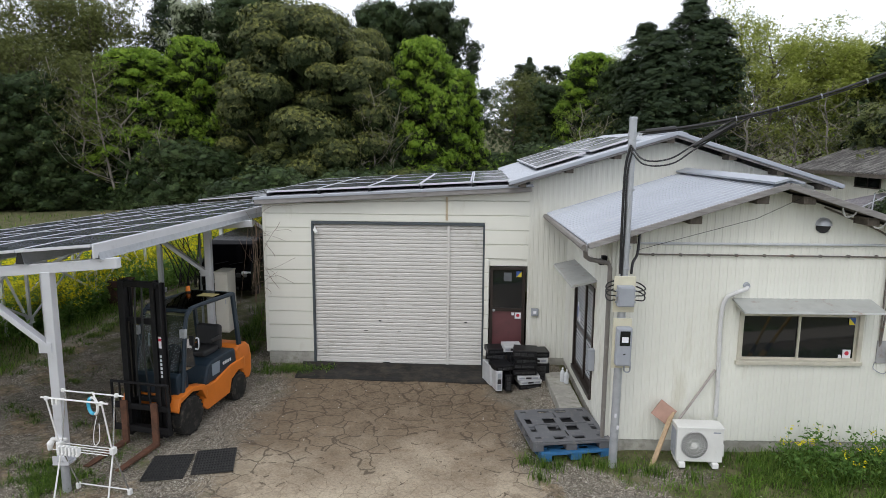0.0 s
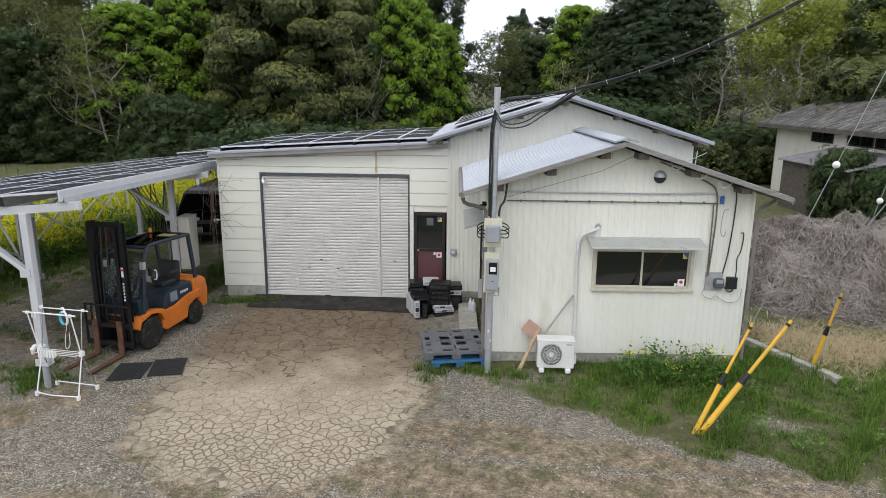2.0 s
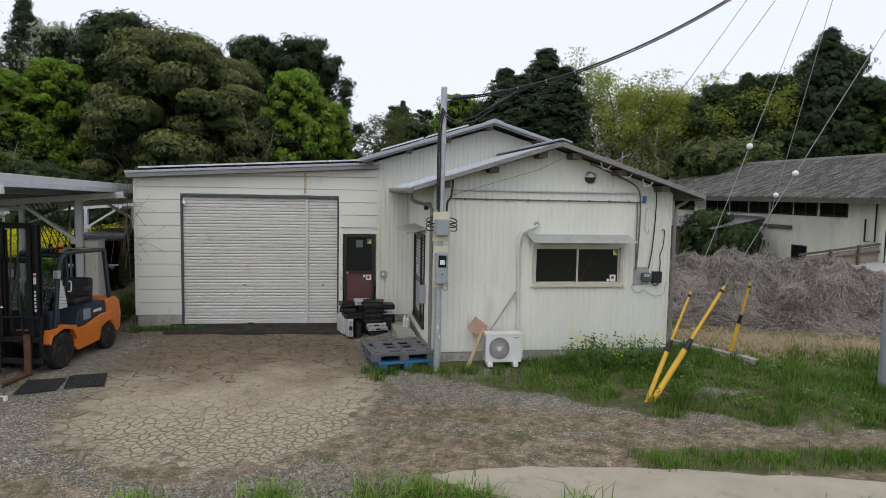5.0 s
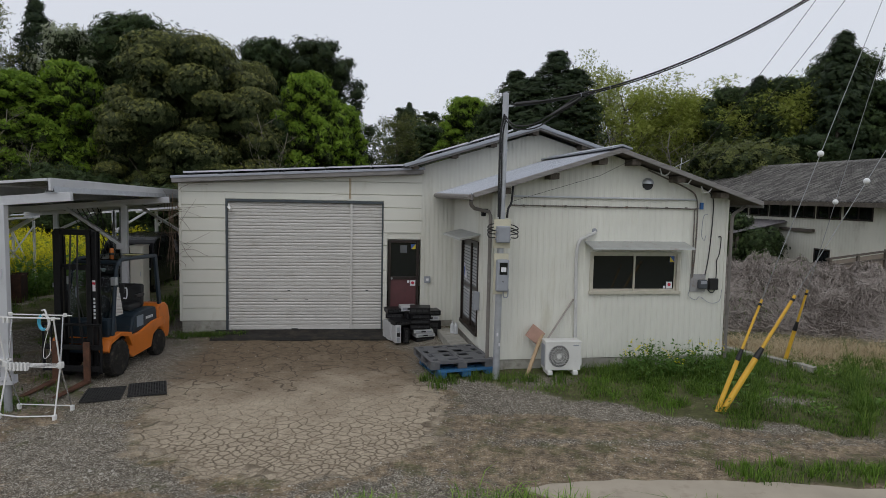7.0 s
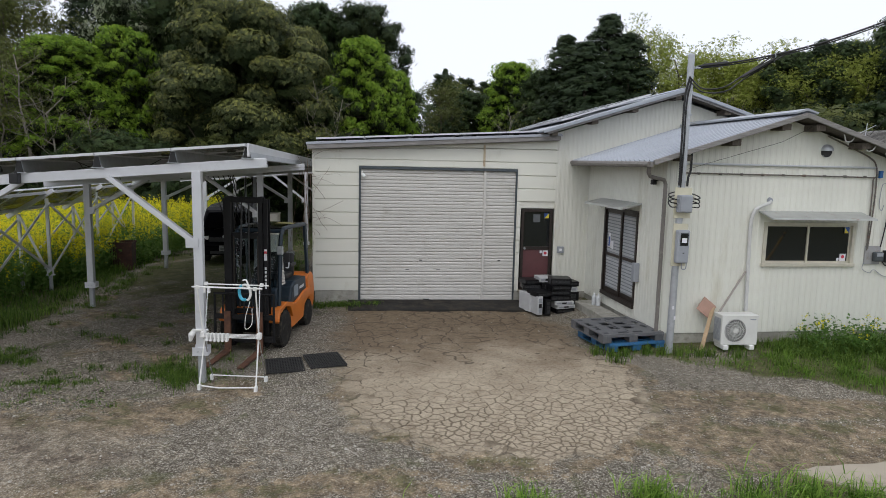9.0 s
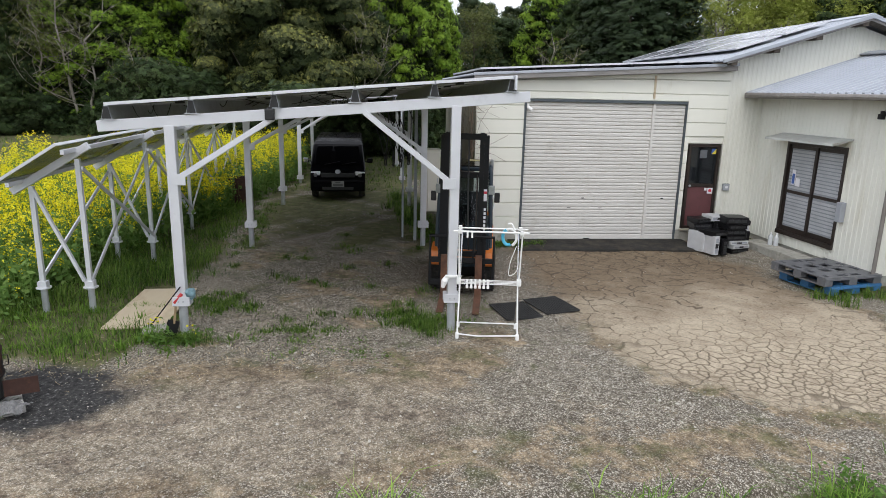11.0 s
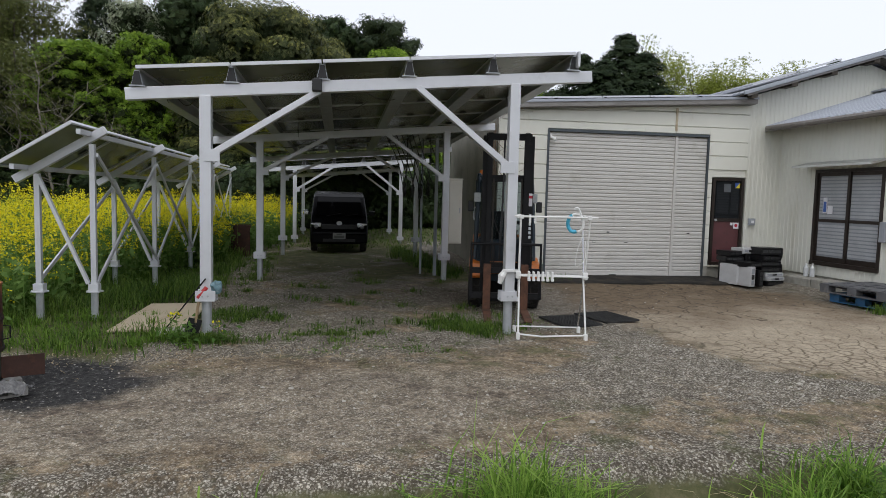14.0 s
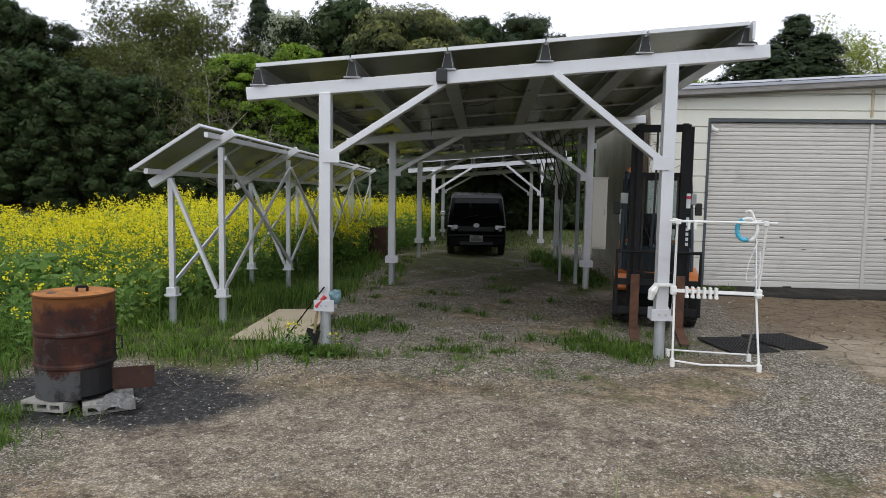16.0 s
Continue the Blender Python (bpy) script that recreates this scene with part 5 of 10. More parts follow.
    for z0, z1, y in ((2.44, 2.53, -0.42), (1.86, 1.95, -0.36), (0.62, 0.70, -0.32), (0.14, 0.24, -0.36)):
        part("mast_crossbar", boxed(-0.33, 0.33, y - 0.04, y + 0.03, z0, z1, 0.006), BLACK_STEEL, f)
    part("mast_sticker", boxed(0.31, 0.36, -0.434, -0.431, 1.52, 1.70), STICKER_WHITE, f, "white and red sticker")
    part("sticker_band", boxed(0.31, 0.36, -0.437, -0.4345, 1.63, 1.67), STICKER_RED, f)
    for k in range(6):
        part("lettering_bar", boxed(0.318, 0.352, -0.434, -0.431, 1.06 + k * 0.062, 1.10 + k * 0.062), DECAL, f)
    for hx in (-1, 1):
        part("hose", tube(bmesh.new(), curve((hx * 0.06, -0.42, 2.45), (hx * 0.07, -0.47, 1.55), (hx * 0.1, -0.46, 0.75), n=6), 0.014, 6), BLACK_PLASTIC, f)
    # carriage, backrest and forks
    for z0, z1 in ((0.20, 0.29), (0.56, 0.64)):
        part("carriage_bar", boxed(-0.50, 0.50, -0.55, -0.49, z0, z1, 0.006), BLACK_STEEL, f)
    part("load_guard", tube(bmesh.new(), [(-0.50, -0.54, 0.2), (-0.50, -0.54, 0.98), (0.50, -0.54, 0.98), (0.50, -0.54, 0.2)], 0.026, 8), BLACK_STEEL, f)
    for k in range(5):
        part("guard_upright", boxed(-0.36 + k * 0.18 - 0.012, -0.36 + k * 0.18 + 0.012, -0.55, -0.53, 0.6, 0.97), BLACK_STEEL, f)
    for s in (-1, 1):
        bm = bmesh.new()
        cube(bm, s * 0.27 - 0.055, s * 0.27 + 0.055, -0.60, -0.555, 0.03, 0.70, 0.008)
        v = [bm.verts.new(p) for p in ((s * 0.27 - 0.055, -0.56, 0.03), (s * 0.27 + 0.055, -0.56, 0.03), (s * 0.27 + 0.05, -1.42, 0.03), (s * 0.27 - 0.05, -1.42, 0.03), (s * 0.27 - 0.055, -0.56, 0.075), (s * 0.27 + 0.055, -0.56, 0.075), (s * 0.27 + 0.05, -1.42, 0.042), (s * 0.27 - 0.05, -1.42, 0.042))]
        for q in ((3, 2, 1, 0), (4, 5, 6, 7), (0, 1, 5, 4), (1, 2, 6, 5), (2, 3, 7, 6), (3, 0, 4, 7)):
            bm.faces.new([v[i] for i in q])
        part("fork", bm, FORK_RUST, f, "rusty brown fork")
    return f


forklift(pose(-4.55, 10.17, gz(-4.4, 10.6) - 0.005, 0, 0, -13.65) @ Matrix.Diagonal((1, 1, 1.025, 1)))

# ---- black van under the carport ----
VAN_PAINT = surface("black_car_paint", (0.003, 0.003, 0.004), 0.22, 0.0, 0.1, 2, 40, 0, (0.01, 0.01, 0.01), 0.1, (1, 1, 1), 0.09)
VAN_GLASS = surface("tinted_van_glass", (0.003, 0.003, 0.004), 0.05, 0.0, 0.05, 2, 30, 0, None, 0.3, (1, 1, 1), 0.16)
# plate in a plain mid grey rather than white
VAN_PLATE = surface("grey_number_plate", (0.30, 0.31, 0.30), 0.5, 0, 0.05, 5, 20, 0)
HEADLAMP = surface("headlamp_reflector", (0.88, 0.89, 0.90), 0.2, 0.0, 0.1, 25, 60, 0.1)


def van(m):
    v = root("van", m, "black one-box van parked under the carport", "van")
    out = [(0.0, 0.24), (-0.03, 0.34), (-0.02, 0.56), (0.05, 0.80), (0.16, 0.93), (0.62, 1.50), (0.78, 1.58), (1.2, 1.64), (3.6, 1.66), (4.05, 1.60), (4.12, 1.0), (4.12, 0.28), (3.9, 0.22), (0.5, 0.22)]
    bm = bmesh.new()
    prism(bm, out, 1.5, Matrix(((0, 1, 0, -0.75), (1, 0, 0, 0), (0, 0, 1, 0), (0, 0, 0, 1))))
    for vert in bm.verts:
        if vert.co.z > 0.9:
            vert.co.x *= 1 - 0.11 * (vert.co.z - 0.9) / 0.75
    bmesh.ops.recalc_face_normals(bm, faces=bm.faces)
    bmesh.ops.bevel(bm, geom=[e for e in bm.edges if e.calc_face_angle(0) > 0.9], offset=0.07, segments=3, affect="EDGES", profile=0.6)
    body = part("body", bm, VAN_PAINT, v)
    bm = bmesh.new()
    bm.faces.new([bm.verts.new(p) for p in ((-0.63, 0.185, 0.985), (0.63, 0.185, 0.985), (0.56, 0.575, 1.475), (-0.56, 0.575, 1.475))])
    bmesh.ops.translate(bm, verts=bm.verts, vec=(0, -0.016, 0.012))
    part("windscreen", bm, VAN_GLASS, v)
    for s in (-1, 1):
        for y0, y1 in ((0.80, 1.55), (1.65, 2.7), (2.8, 3.8)):
            bm = bmesh.new()
            bm.faces.new([bm.verts.new(p) for p in ((s * 0.752, y0, 1.0), (s * 0.752, y1, 1.0), (s * 0.692, y1, 1.45), (s * 0.692, y0 + (0.14 if y0 < 1 else 0), 1.45))])
            part("side_window", bm, VAN_GLASS, v)
        lamp = part("headlight", boxed(*sorted((s * 0.47, s * 0.74)), -0.035, 0.06, 0.60, 0.80, 0.03, pose(0, 0, 0, 0, 0, s * 6)), HEADLAMP, v, "clear headlight")
        part("bulb", lathe(bmesh.new(), [(0.01, -0.005), (0.055, 0.0), (0.05, 0.02)], pose(s * 0.60, -0.045, 0.70, 0, 0, 90)), surface("lamp_lens", (0.2, 0.21, 0.22), 0.08, 0.3, 0.1, 10, 30, 0), lamp)
        part("fog_lamp", lathe(bmesh.new(), [(0.01, 0.0), (0.04, 0.0), (0.04, 0.03)], pose(s * 0.60, -0.05, 0.42, 0, 0, 90)), HEADLAMP, v)
        mir = part("mirror_arm", rod(bmesh.new(), (s * 0.72, 0.48, 1.02), (s * 0.84, 0.44, 1.06), 0.02, seg=8), BLACK_PLASTIC, v)
        part("mirror", boxed(*sorted((s * 0.80, s * 0.96)), 0.40, 0.47, 1.0, 1.13, 0.025), surface("chrome", (0.55, 0.56, 0.58), 0.12, 0.9, 0.05, 5, 20, 0) if s < 0 else VAN_PAINT, mir)
        for y in (0.62, 3.3):
            wheel(v, s * 0.66, y, 0.28, 0.17, s, GALVANISED, 0)
    part("grille", boxed(-0.46, 0.46, -0.035, 0.0, 0.64, 0.76, 0.01), BLACK_PLASTIC, v)
    part("badge", lathe(bmesh.new(), [(0.02, 0.0), (0.055, 0.0), (0.055, 0.012), (0.02, 0.012)], pose(0, -0.055, 0.80, 0, 0, 90) @ Matrix.Diagonal((1, 1.35, 1, 1))), GALVANISED, v, "chrome badge")
    part("bumper", boxed(-0.73, 0.73, -0.08, 0.06, 0.26, 0.52, 0.035), VAN_PAINT, v)
    part("air_intake", boxed(-0.42, 0.42, -0.086, -0.07, 0.30, 0.38, 0.004), BLACK_PLASTIC, v)
    plate = part("number_plate", boxed(-0.165, 0.165, -0.10, -0.088, 0.38, 0.54, 0.003), VAN_PLATE, v, "grey number plate")
    part("plate_bar", cube(boxed(-0.07, 0.07, -0.1035, -0.1005, 0.49, 0.525), -0.13, 0.13, -0.1035, -0.1005, 0.40, 0.47), surface("grey_plate_print", (0.12, 0.13, 0.12), 0.5, 0, 0.05, 4, 20, 0), plate)
    part("wipers", tube(tube(bmesh.new(), [(-0.35, 0.14, 0.98), (0.05, 0.20, 1.06)], 0.009, 5), [(0.1, 0.14, 0.98), (0.5, 0.2, 1.05)], 0.009, 5), BLACK_PLASTIC, v)
    return v


van(pose(-6.60, 19.4, gz(-6.6, 20), 0, 0, -2) @ Matrix.Diagonal((1.08, 1.08, 1.06, 1)))

# electrical cabinet on the carport post
CABINET = surface("beige_cabinet_paint", (0.60, 0.58, 0.50), 0.45, 0, 0.06, 2, 40, 0.02, (0.4, 0.38, 0.3), 0.12)
cab = root("electrical_cabinet", pose(-4.735, 13.36, 0, 0, 0, -2.8), "tall beige electrical cabinet fixed beside a carport post", "cabinet")
part("body", boxed(-0.02, 0.26, -0.02, 0.44, 0.66, 1.94, 0.012), CABINET, cab)
part("door", boxed(0.0, 0.24, -0.034, -0.02, 0.69, 1.91, 0.006), CABINET, cab)
part("top_lip", boxed(-0.03, 0.27, -0.045, 0.45, 1.94, 1.96, 0.004), CABINET, cab)
part("handle", boxed(0.20, 0.22, -0.044, -0.034, 1.28, 1.38, 0.003), GALVANISED, cab)
for z in (0.9, 1.7):
    part("bracket", boxed(-0.10, 0.0, 0.1, 0.14, z, z + 0.06), GALVANISED, cab)
coil = root("cable_coil", pose(-4.97, 13.62, 0), "coils of black cable hung under the carport beam", "cable")
rng = random.Random(12)
for k in range(5):
    bm = bmesh.new()
    cx, cz, rr = -0.62 + 0.16 * k, 1.72 + rng.uniform(-0.06, 0.06), rng.uniform(0.10, 0.15)
    tube(bm, [(cx + 0.02 * math.sin(a * 0.7), rr * math.cos(a) * 0.6 + 0.01 * a, cz + rr * math.sin(a)) for a in np.linspace(0, 18, 60)], 0.011, 5)
    tube(bm, curve((cx, 0.05, cz + rr), (cx + 0.05, 0.1, 2.2), (cx + rng.uniform(-0.2, 0.2), 0.2, 2.75), n=5), 0.011, 5)
    part("cable", bm, BLACK_PLASTIC, coil)
for k in range(7):
    bm = bmesh.new()
    x0 = -0.7 + 0.11 * k
    tube(bm, curve((x0 - 0.4, -0.3, 2.84), (x0 - 0.1, -0.1, 2.3 - 0.05 * k), (x0 + 0.05, 0.0, 1.75), n=6), 0.010, 5)
    part("cable", bm, BLACK_PLASTIC, coil)
part("duct", cube(boxed(-0.03, 0.03, -0.12, -0.07, 0.0, 2.75), -0.26, -0.22, 0.2, 0.24, 0.0, 2.7), GREY_PLASTIC, coil)

# ---- laundry rack ----
rack = root("laundry_rack", pose(-4.62, 7.98, gz(-4.6, 8.0), 0, 0, -12), "white folding laundry rack with pegs, standing on gravel", "laundry rack")
CHROME = surface("worn_chrome_tube", (0.62, 0.63, 0.65), 0.25, 0.85, 0.08, 10, 50, 0.02)
for s in (-1, 1):
    x = s * 0.40
    part("tube_leg", rod(bmesh.new(), (x, -0.17, 0.05), (x * 0.96, 0.03, 0.74), 0.011, seg=8), WHITE_PLASTIC, rack)
    part("tube_leg", rod(bmesh.new(), (x * 0.96, 0.03, 0.74), (x * 0.93, 0.14, 1.44), 0.010, seg=8), CHROME, rack)
    part("tube_leg", rod(bmesh.new(), (x * 0.97, 0.26, 0.06), (x * 0.99, 0.0, 0.74), 0.010, seg=8), CHROME, rack)
    part("tube_leg", rod(bmesh.new(), (x * 0.99, 0.0, 0.74), (x * 1.02, -0.14, 1.45), 0.011, seg=8), WHITE_PLASTIC, rack)
    part("hinge", boxed(x - 0.03, x + 0.03, -0.03, 0.05, 0.70, 0.79, 0.01), WHITE_PLASTIC, rack)
    for y, z in ((-0.17, 0.03), (0.26, 0.03)):
        part("caster", boxed(x - 0.022, x + 0.022, y - 0.03, y + 0.03, z - 0.035, z + 0.05, 0.01), WHITE_PLASTIC, rack)
    for y in (-0.14, 0.14):
        part("joint", boxed(x * 1.0 - 0.025, x * 1.0 + 0.025, y - 0.018, y + 0.018, 1.42, 1.47, 0.006), WHITE_PLASTIC, rack)
part("bottom_bar", tube(bmesh.new(), [(-0.40, -0.17, 0.06), (-0.12, -0.17, 0.035), (0.40, -0.17, 0.06)], 0.010, 8), WHITE_PLASTIC, rack)
part("bottom_bar", rod(bmesh.new(), (-0.39, 0.26, 0.07), (0.39, 0.26, 0.07), 0.009, seg=8), WHITE_PLASTIC, rack)
part("top_bar", rod(bmesh.new(), (-0.48, -0.14, 1.45), (0.50, -0.14, 1.45), 0.012, seg=8), WHITE_PLASTIC, rack)
part("top_bar", rod(bmesh.new(), (-0.48, 0.14, 1.44), (0.50, 0.14, 1.44), 0.010, seg=8), WHITE_PLASTIC, rack)
for k in range(4):
    part("shelf_wire", rod(bmesh.new(), (-0.40, -0.12 + k * 0.06, 0.745), (0.42, -0.12 + k * 0.06, 0.745), 0.006, seg=6), WHITE_PLASTIC, rack)
for k in range(6):
    part("peg", cube(boxed(-0.30 + k * 0.055, -0.275 + k * 0.055, -0.15, -0.08, 0.70, 0.80, 0.004), -0.305 + k * 0.055, -0.27 + k * 0.055, -0.155, -0.11, 0.69, 0.72, 0.004), WHITE_PLASTIC, rack)
for x in (-0.30, -0.24):
    part("clip", boxed(x - 0.012, x + 0.012, -0.16, -0.12, 1.37, 1.45, 0.004), WHITE_PLASTIC, rack)
clipper = root("clip_hanger", pose(-4.40, 7.83, gz(-4.6, 8.0) + 1.38, 0, 0, -30), "white and turquoise folded clip hanger on the rack", "hanger")
part("frame", tube(bmesh.new(), [(0.085 * math.cos(a), 0.01, 0.11 * math.sin(a)) for a in np.linspace(-1.2, 2.2, 14)], 0.018, 8), WHITE_PLASTIC, clipper)
part("clips", tube(bmesh.new(), [(-0.02 + 0.075 * math.cos(a), 0.0, 0.10 * math.sin(a)) for a in np.linspace(1.9, 5.1, 14)], 0.022, 8), surface("turquoise_plastic", (0.06, 0.38, 0.55), 0.4, 0, 0.1, 8, 40, 0), clipper, "turquoise clips")
part("hook", tube(bmesh.new(), curve((0.06, 0, 0.10), (0.02, 0, 0.18), (-0.03, 0, 0.17), n=4), 0.012, 6), WHITE_PLASTIC, clipper)
part("wire_loop", tube(bmesh.new(), curve((0.1, -0.02, -0.1), (0.03, -0.03, -0.32), (0.02, -0.03, -0.5), (0.12, -0.02, -0.42), (0.12, -0.01, -0.2), n=5), 0.005, 5), WHITE_PLASTIC, clipper)

# ---- two black rubber mats ----
def rubber_mat(m, label):
    mat = root("rubber_mat", m, label, "mat", "mats on the drive")
    bm = bmesh.new()
    nx_, ny_ = 14, 9
    w_, l_ = 0.56, 0.72
    for i in range(nx_ + 1):
        cube(bm, i * w_ / nx_ - 0.008, i * w_ / nx_ + 0.008, 0, l_, 0.0, 0.022)
    for j in range(ny_ + 1):
        cube(bm, 0, w_, j * l_ / ny_ - 0.010, j * l_ / ny_ + 0.010, 0.0, 0.018)
    part("lattice", bm, RUBBER, mat)
    part("underside", boxed(0, w_, 0, l_, -0.004, 0.004), RUBBER, mat)
    return mat


rubber_mat(pose(-4.20, 8.50, gz(-4, 8.8) + 0.008, 0, 0, 8), "black honeycomb rubber mat lying on the gravel drive")
rubber_mat(pose(-3.55, 8.66, gz(-3.4, 8.9) + 0.008, 0, 0, 13), "black honeycomb rubber mat beside its twin on the drive")

# ---- pallets ----
def pallet(m, material, label, s=1.0):
    p = root("plastic_pallet", m, label, "pallet", "stacked pallets")
    L, H = 1.10 * s, 0.15
    h = L / 2
    bm = bmesh.new()
    # deck with slots, in a grid of blocks
    cuts = [-h, -0.44 * L, -0.36 * L, -0.2 * L, -0.04 * L, -0.01 * L, 0.01 * L, 0.04 * L, 0.2 * L, 0.36 * L, 0.44 * L, h]
    slots = {(i, j) for i in (1, 3, 7, 9) for j in (1, 3, 7, 9)} | {(2, 5), (8, 5), (5, 2), (5, 8), (3, 5), (7, 5)}
    for i in range(11):
        for j in range(11):
            if (i, j) in slots:
                continue
            cube(bm, cuts[i], cuts[i + 1], cuts[j], cuts[j + 1], H - 0.02, H)
    bmesh.ops.remove_doubles(bm, verts=bm.verts, dist=0.0005)
    part("deck", bm, material, p)
    # added black sheet under the deck, the slots' shade put into its colour
    part("slot_shadow_board", boxed(-0.46 * L, 0.46 * L, -0.46 * L, 0.46 * L, H - 0.05, H - 0.045), BLACK_PLASTIC, p)
    for i in (-1, 0, 1):
        for j in (-1, 0, 1):
            x, y = i * (h - 0.085), j * (h - 0.085)
            part("foot", boxed(x - 0.085, x + 0.085, y - 0.085, y + 0.085, 0.02, H - 0.02, 0.008), material, p)
    for i in (-1, 0, 1):
        x = i * (h - 0.085)
        part("runner", boxed(x - 0.085, x + 0.085, -h, h, 0.0, 0.02, 0.004), material, p)
        part("lip", boxed(-h, h, x * (h / (h - 0.085)) - 0.012, x * (h / (h - 0.085)) + 0.012, H - 0.05, H - 0.018, 0.003), material, p)
    return p


BLUE_PLASTIC = surface("faded_blue_plastic", (0.03, 0.13, 0.28), 0.5, 0, 0.15, 5, 50, 0.05, (0.1, 0.12, 0.13), 0.2)
PALLET_GREY = surface("grey_plastic_pallet", (0.105, 0.108, 0.115), 0.55, 0, 0.12, 4, 50, 0.05, (0.25, 0.24, 0.22), 0.2)
PZ = gz(1.8, 9.6) + 0.02
pallet(pose(1.93, 9.70, PZ - 0.02, 0, 0, 9), BLUE_PLASTIC, "faded blue plastic pallet in the weeds")
pallet(pose(1.87, 9.76, PZ + 0.132, 0, 0, 7), PALLET_GREY, "grey plastic pallet stacked on a blue one", 1.09)

# ---- discarded computers by the side door ----
PC_BLACK = surface("black_computer_case", (0.006, 0.006, 0.007), 0.38, 0, 0.2, 6, 60, 0.05, (0.02, 0.02, 0.02), 0.12, (1, 1, 1), 0.3)
PC_BAY = surface("dark_drive_bay", (0.025, 0.026, 0.028), 0.3, 0, 0.2, 20, 60, 0.05, (0.16, 0.16, 0.16), 0.2)
PC_SILVER = surface("silver_grey_computer_case", (0.55, 0.56, 0.57), 0.4, 0.2, 0.08, 5, 50, 0.03)


def computer(m, w, d, h, material, label):
    c = root("desktop_computer", m, label, "computer", "discarded computers")
    part("case", boxed(-w / 2, w / 2, -d / 2, d / 2, 0, h, 0.006), material, c)
    front = part("front_panel", boxed(-w / 2 + 0.004, w / 2 - 0.004, -d / 2 - 0.018, -d / 2, 0.004, h - 0.004, 0.006), PC_BLACK if material is PC_BLACK else PC_SILVER, c)
    wide = w > h
    a, b = (w, h) if wide else (h, w)
    for k in range(3):
        t0 = -a / 2 + 0.03 + k * (a - 0.06) / 3
        t1 = t0 + (a - 0.06) / 3 - 0.015
        if wide:
            bm = boxed(t0, t1, -d / 2 - 0.022, -d / 2 - 0.017, h * 0.3, h * 0.72)
        else:
            bm = boxed(-w * 0.3, w * 0.3, -d / 2 - 0.022, -d / 2 - 0.017, t0 + a / 2, t1 + a / 2)
        part("bay", bm, PC_BAY if material is PC_BLACK else (GREY_PLASTIC if k != 1 else BLACK_PLASTIC), front)
    return c


g0 = gz(1.2, 12.5)
PILE = [
    (0.86, 12.42, 0.0, 0.10, 0.40, 0.36, "silver", 12, "silver-grey computer tower standing on the ground"), (0.78, 12.66, 0.0, 0.10, 0.36, 0.37, "silver", 20, "pale computer tower leaning behind another"), (1.00, 12.38, 0.0, 0.10, 0.34, 0.30, "black", 8, "black computer tower standing on the ground"),
    (0.98, 12.72, 0.0, 0.30, 0.36, 0.34, "black", 5, "black computer tower at the foot of the pile"), (0.93, 12.46, 0.34, 0.30, 0.36, 0.09, "black", 18, "flat black computer lying on two towers"),
    (0.86, 12.86, 0.0, 0.16, 0.36, 0.40, "black", 0, "black computer tower by the door step"), (0.88, 12.86, 0.41, 0.32, 0.34, 0.09, "black", -6, "flat black computer on top of the pile"), (0.88, 12.86, 0.51, 0.32, 0.34, 0.09, "black", 8, "flat black computer on top of the pile"),
    (1.30, 12.50, 0.0, 0.36, 0.36, 0.09, "black", 10, "flat black computer at the bottom of a stack"), (1.30, 12.48, 0.095, 0.36, 0.36, 0.07, "silver", 14, "flat silver-grey computer in a stack"), (1.29, 12.50, 0.17, 0.36, 0.36, 0.07, "silver", 6, "flat silver-grey computer in a stack"),
    (1.24, 12.52, 0.245, 0.38, 0.36, 0.10, "black", 4, "flat black computer in a stack"), (1.26, 12.52, 0.35, 0.36, 0.34, 0.10, "black", -4, "flat black computer in a stack"), (1.25, 12.52, 0.455, 0.36, 0.36, 0.10, "black", 6, "flat black computer in a stack"),
    (1.26, 12.50, 0.56, 0.37, 0.36, 0.13, "black", -8, "thick black computer on top of the stack"),
    (1.48, 12.80, 0.0, 0.30, 0.36, 0.36, "black", 6, "black computer tower behind the stack"), (1.46, 12.80, 0.365, 0.32, 0.34, 0.10, "silver", 0, "flat grey computer behind the stack"), (1.47, 12.80, 0.47, 0.32, 0.34, 0.10, "black", 5, "flat black computer behind the stack"),
    (1.14, 12.84, 0.0, 0.26, 0.34, 0.55, "black", 0, "black computer tower in the middle of the pile"), (1.10, 12.84, 0.555, 0.30, 0.32, 0.10, "silver", 4, "flat white computer on top of the pile"),
]
for x, y, z, w, d_, h, tone, turn, label in PILE:
    computer(pose(1.04 + (x - 0.86) * 1.4, 12.08 + (y - 12.4) * 1.1, g0 + z * 1.1, 0, 0, turn), w * 1.22, d_ * 1.1, h * 1.1, PC_BLACK if tone == "black" else PC_SILVER, label)

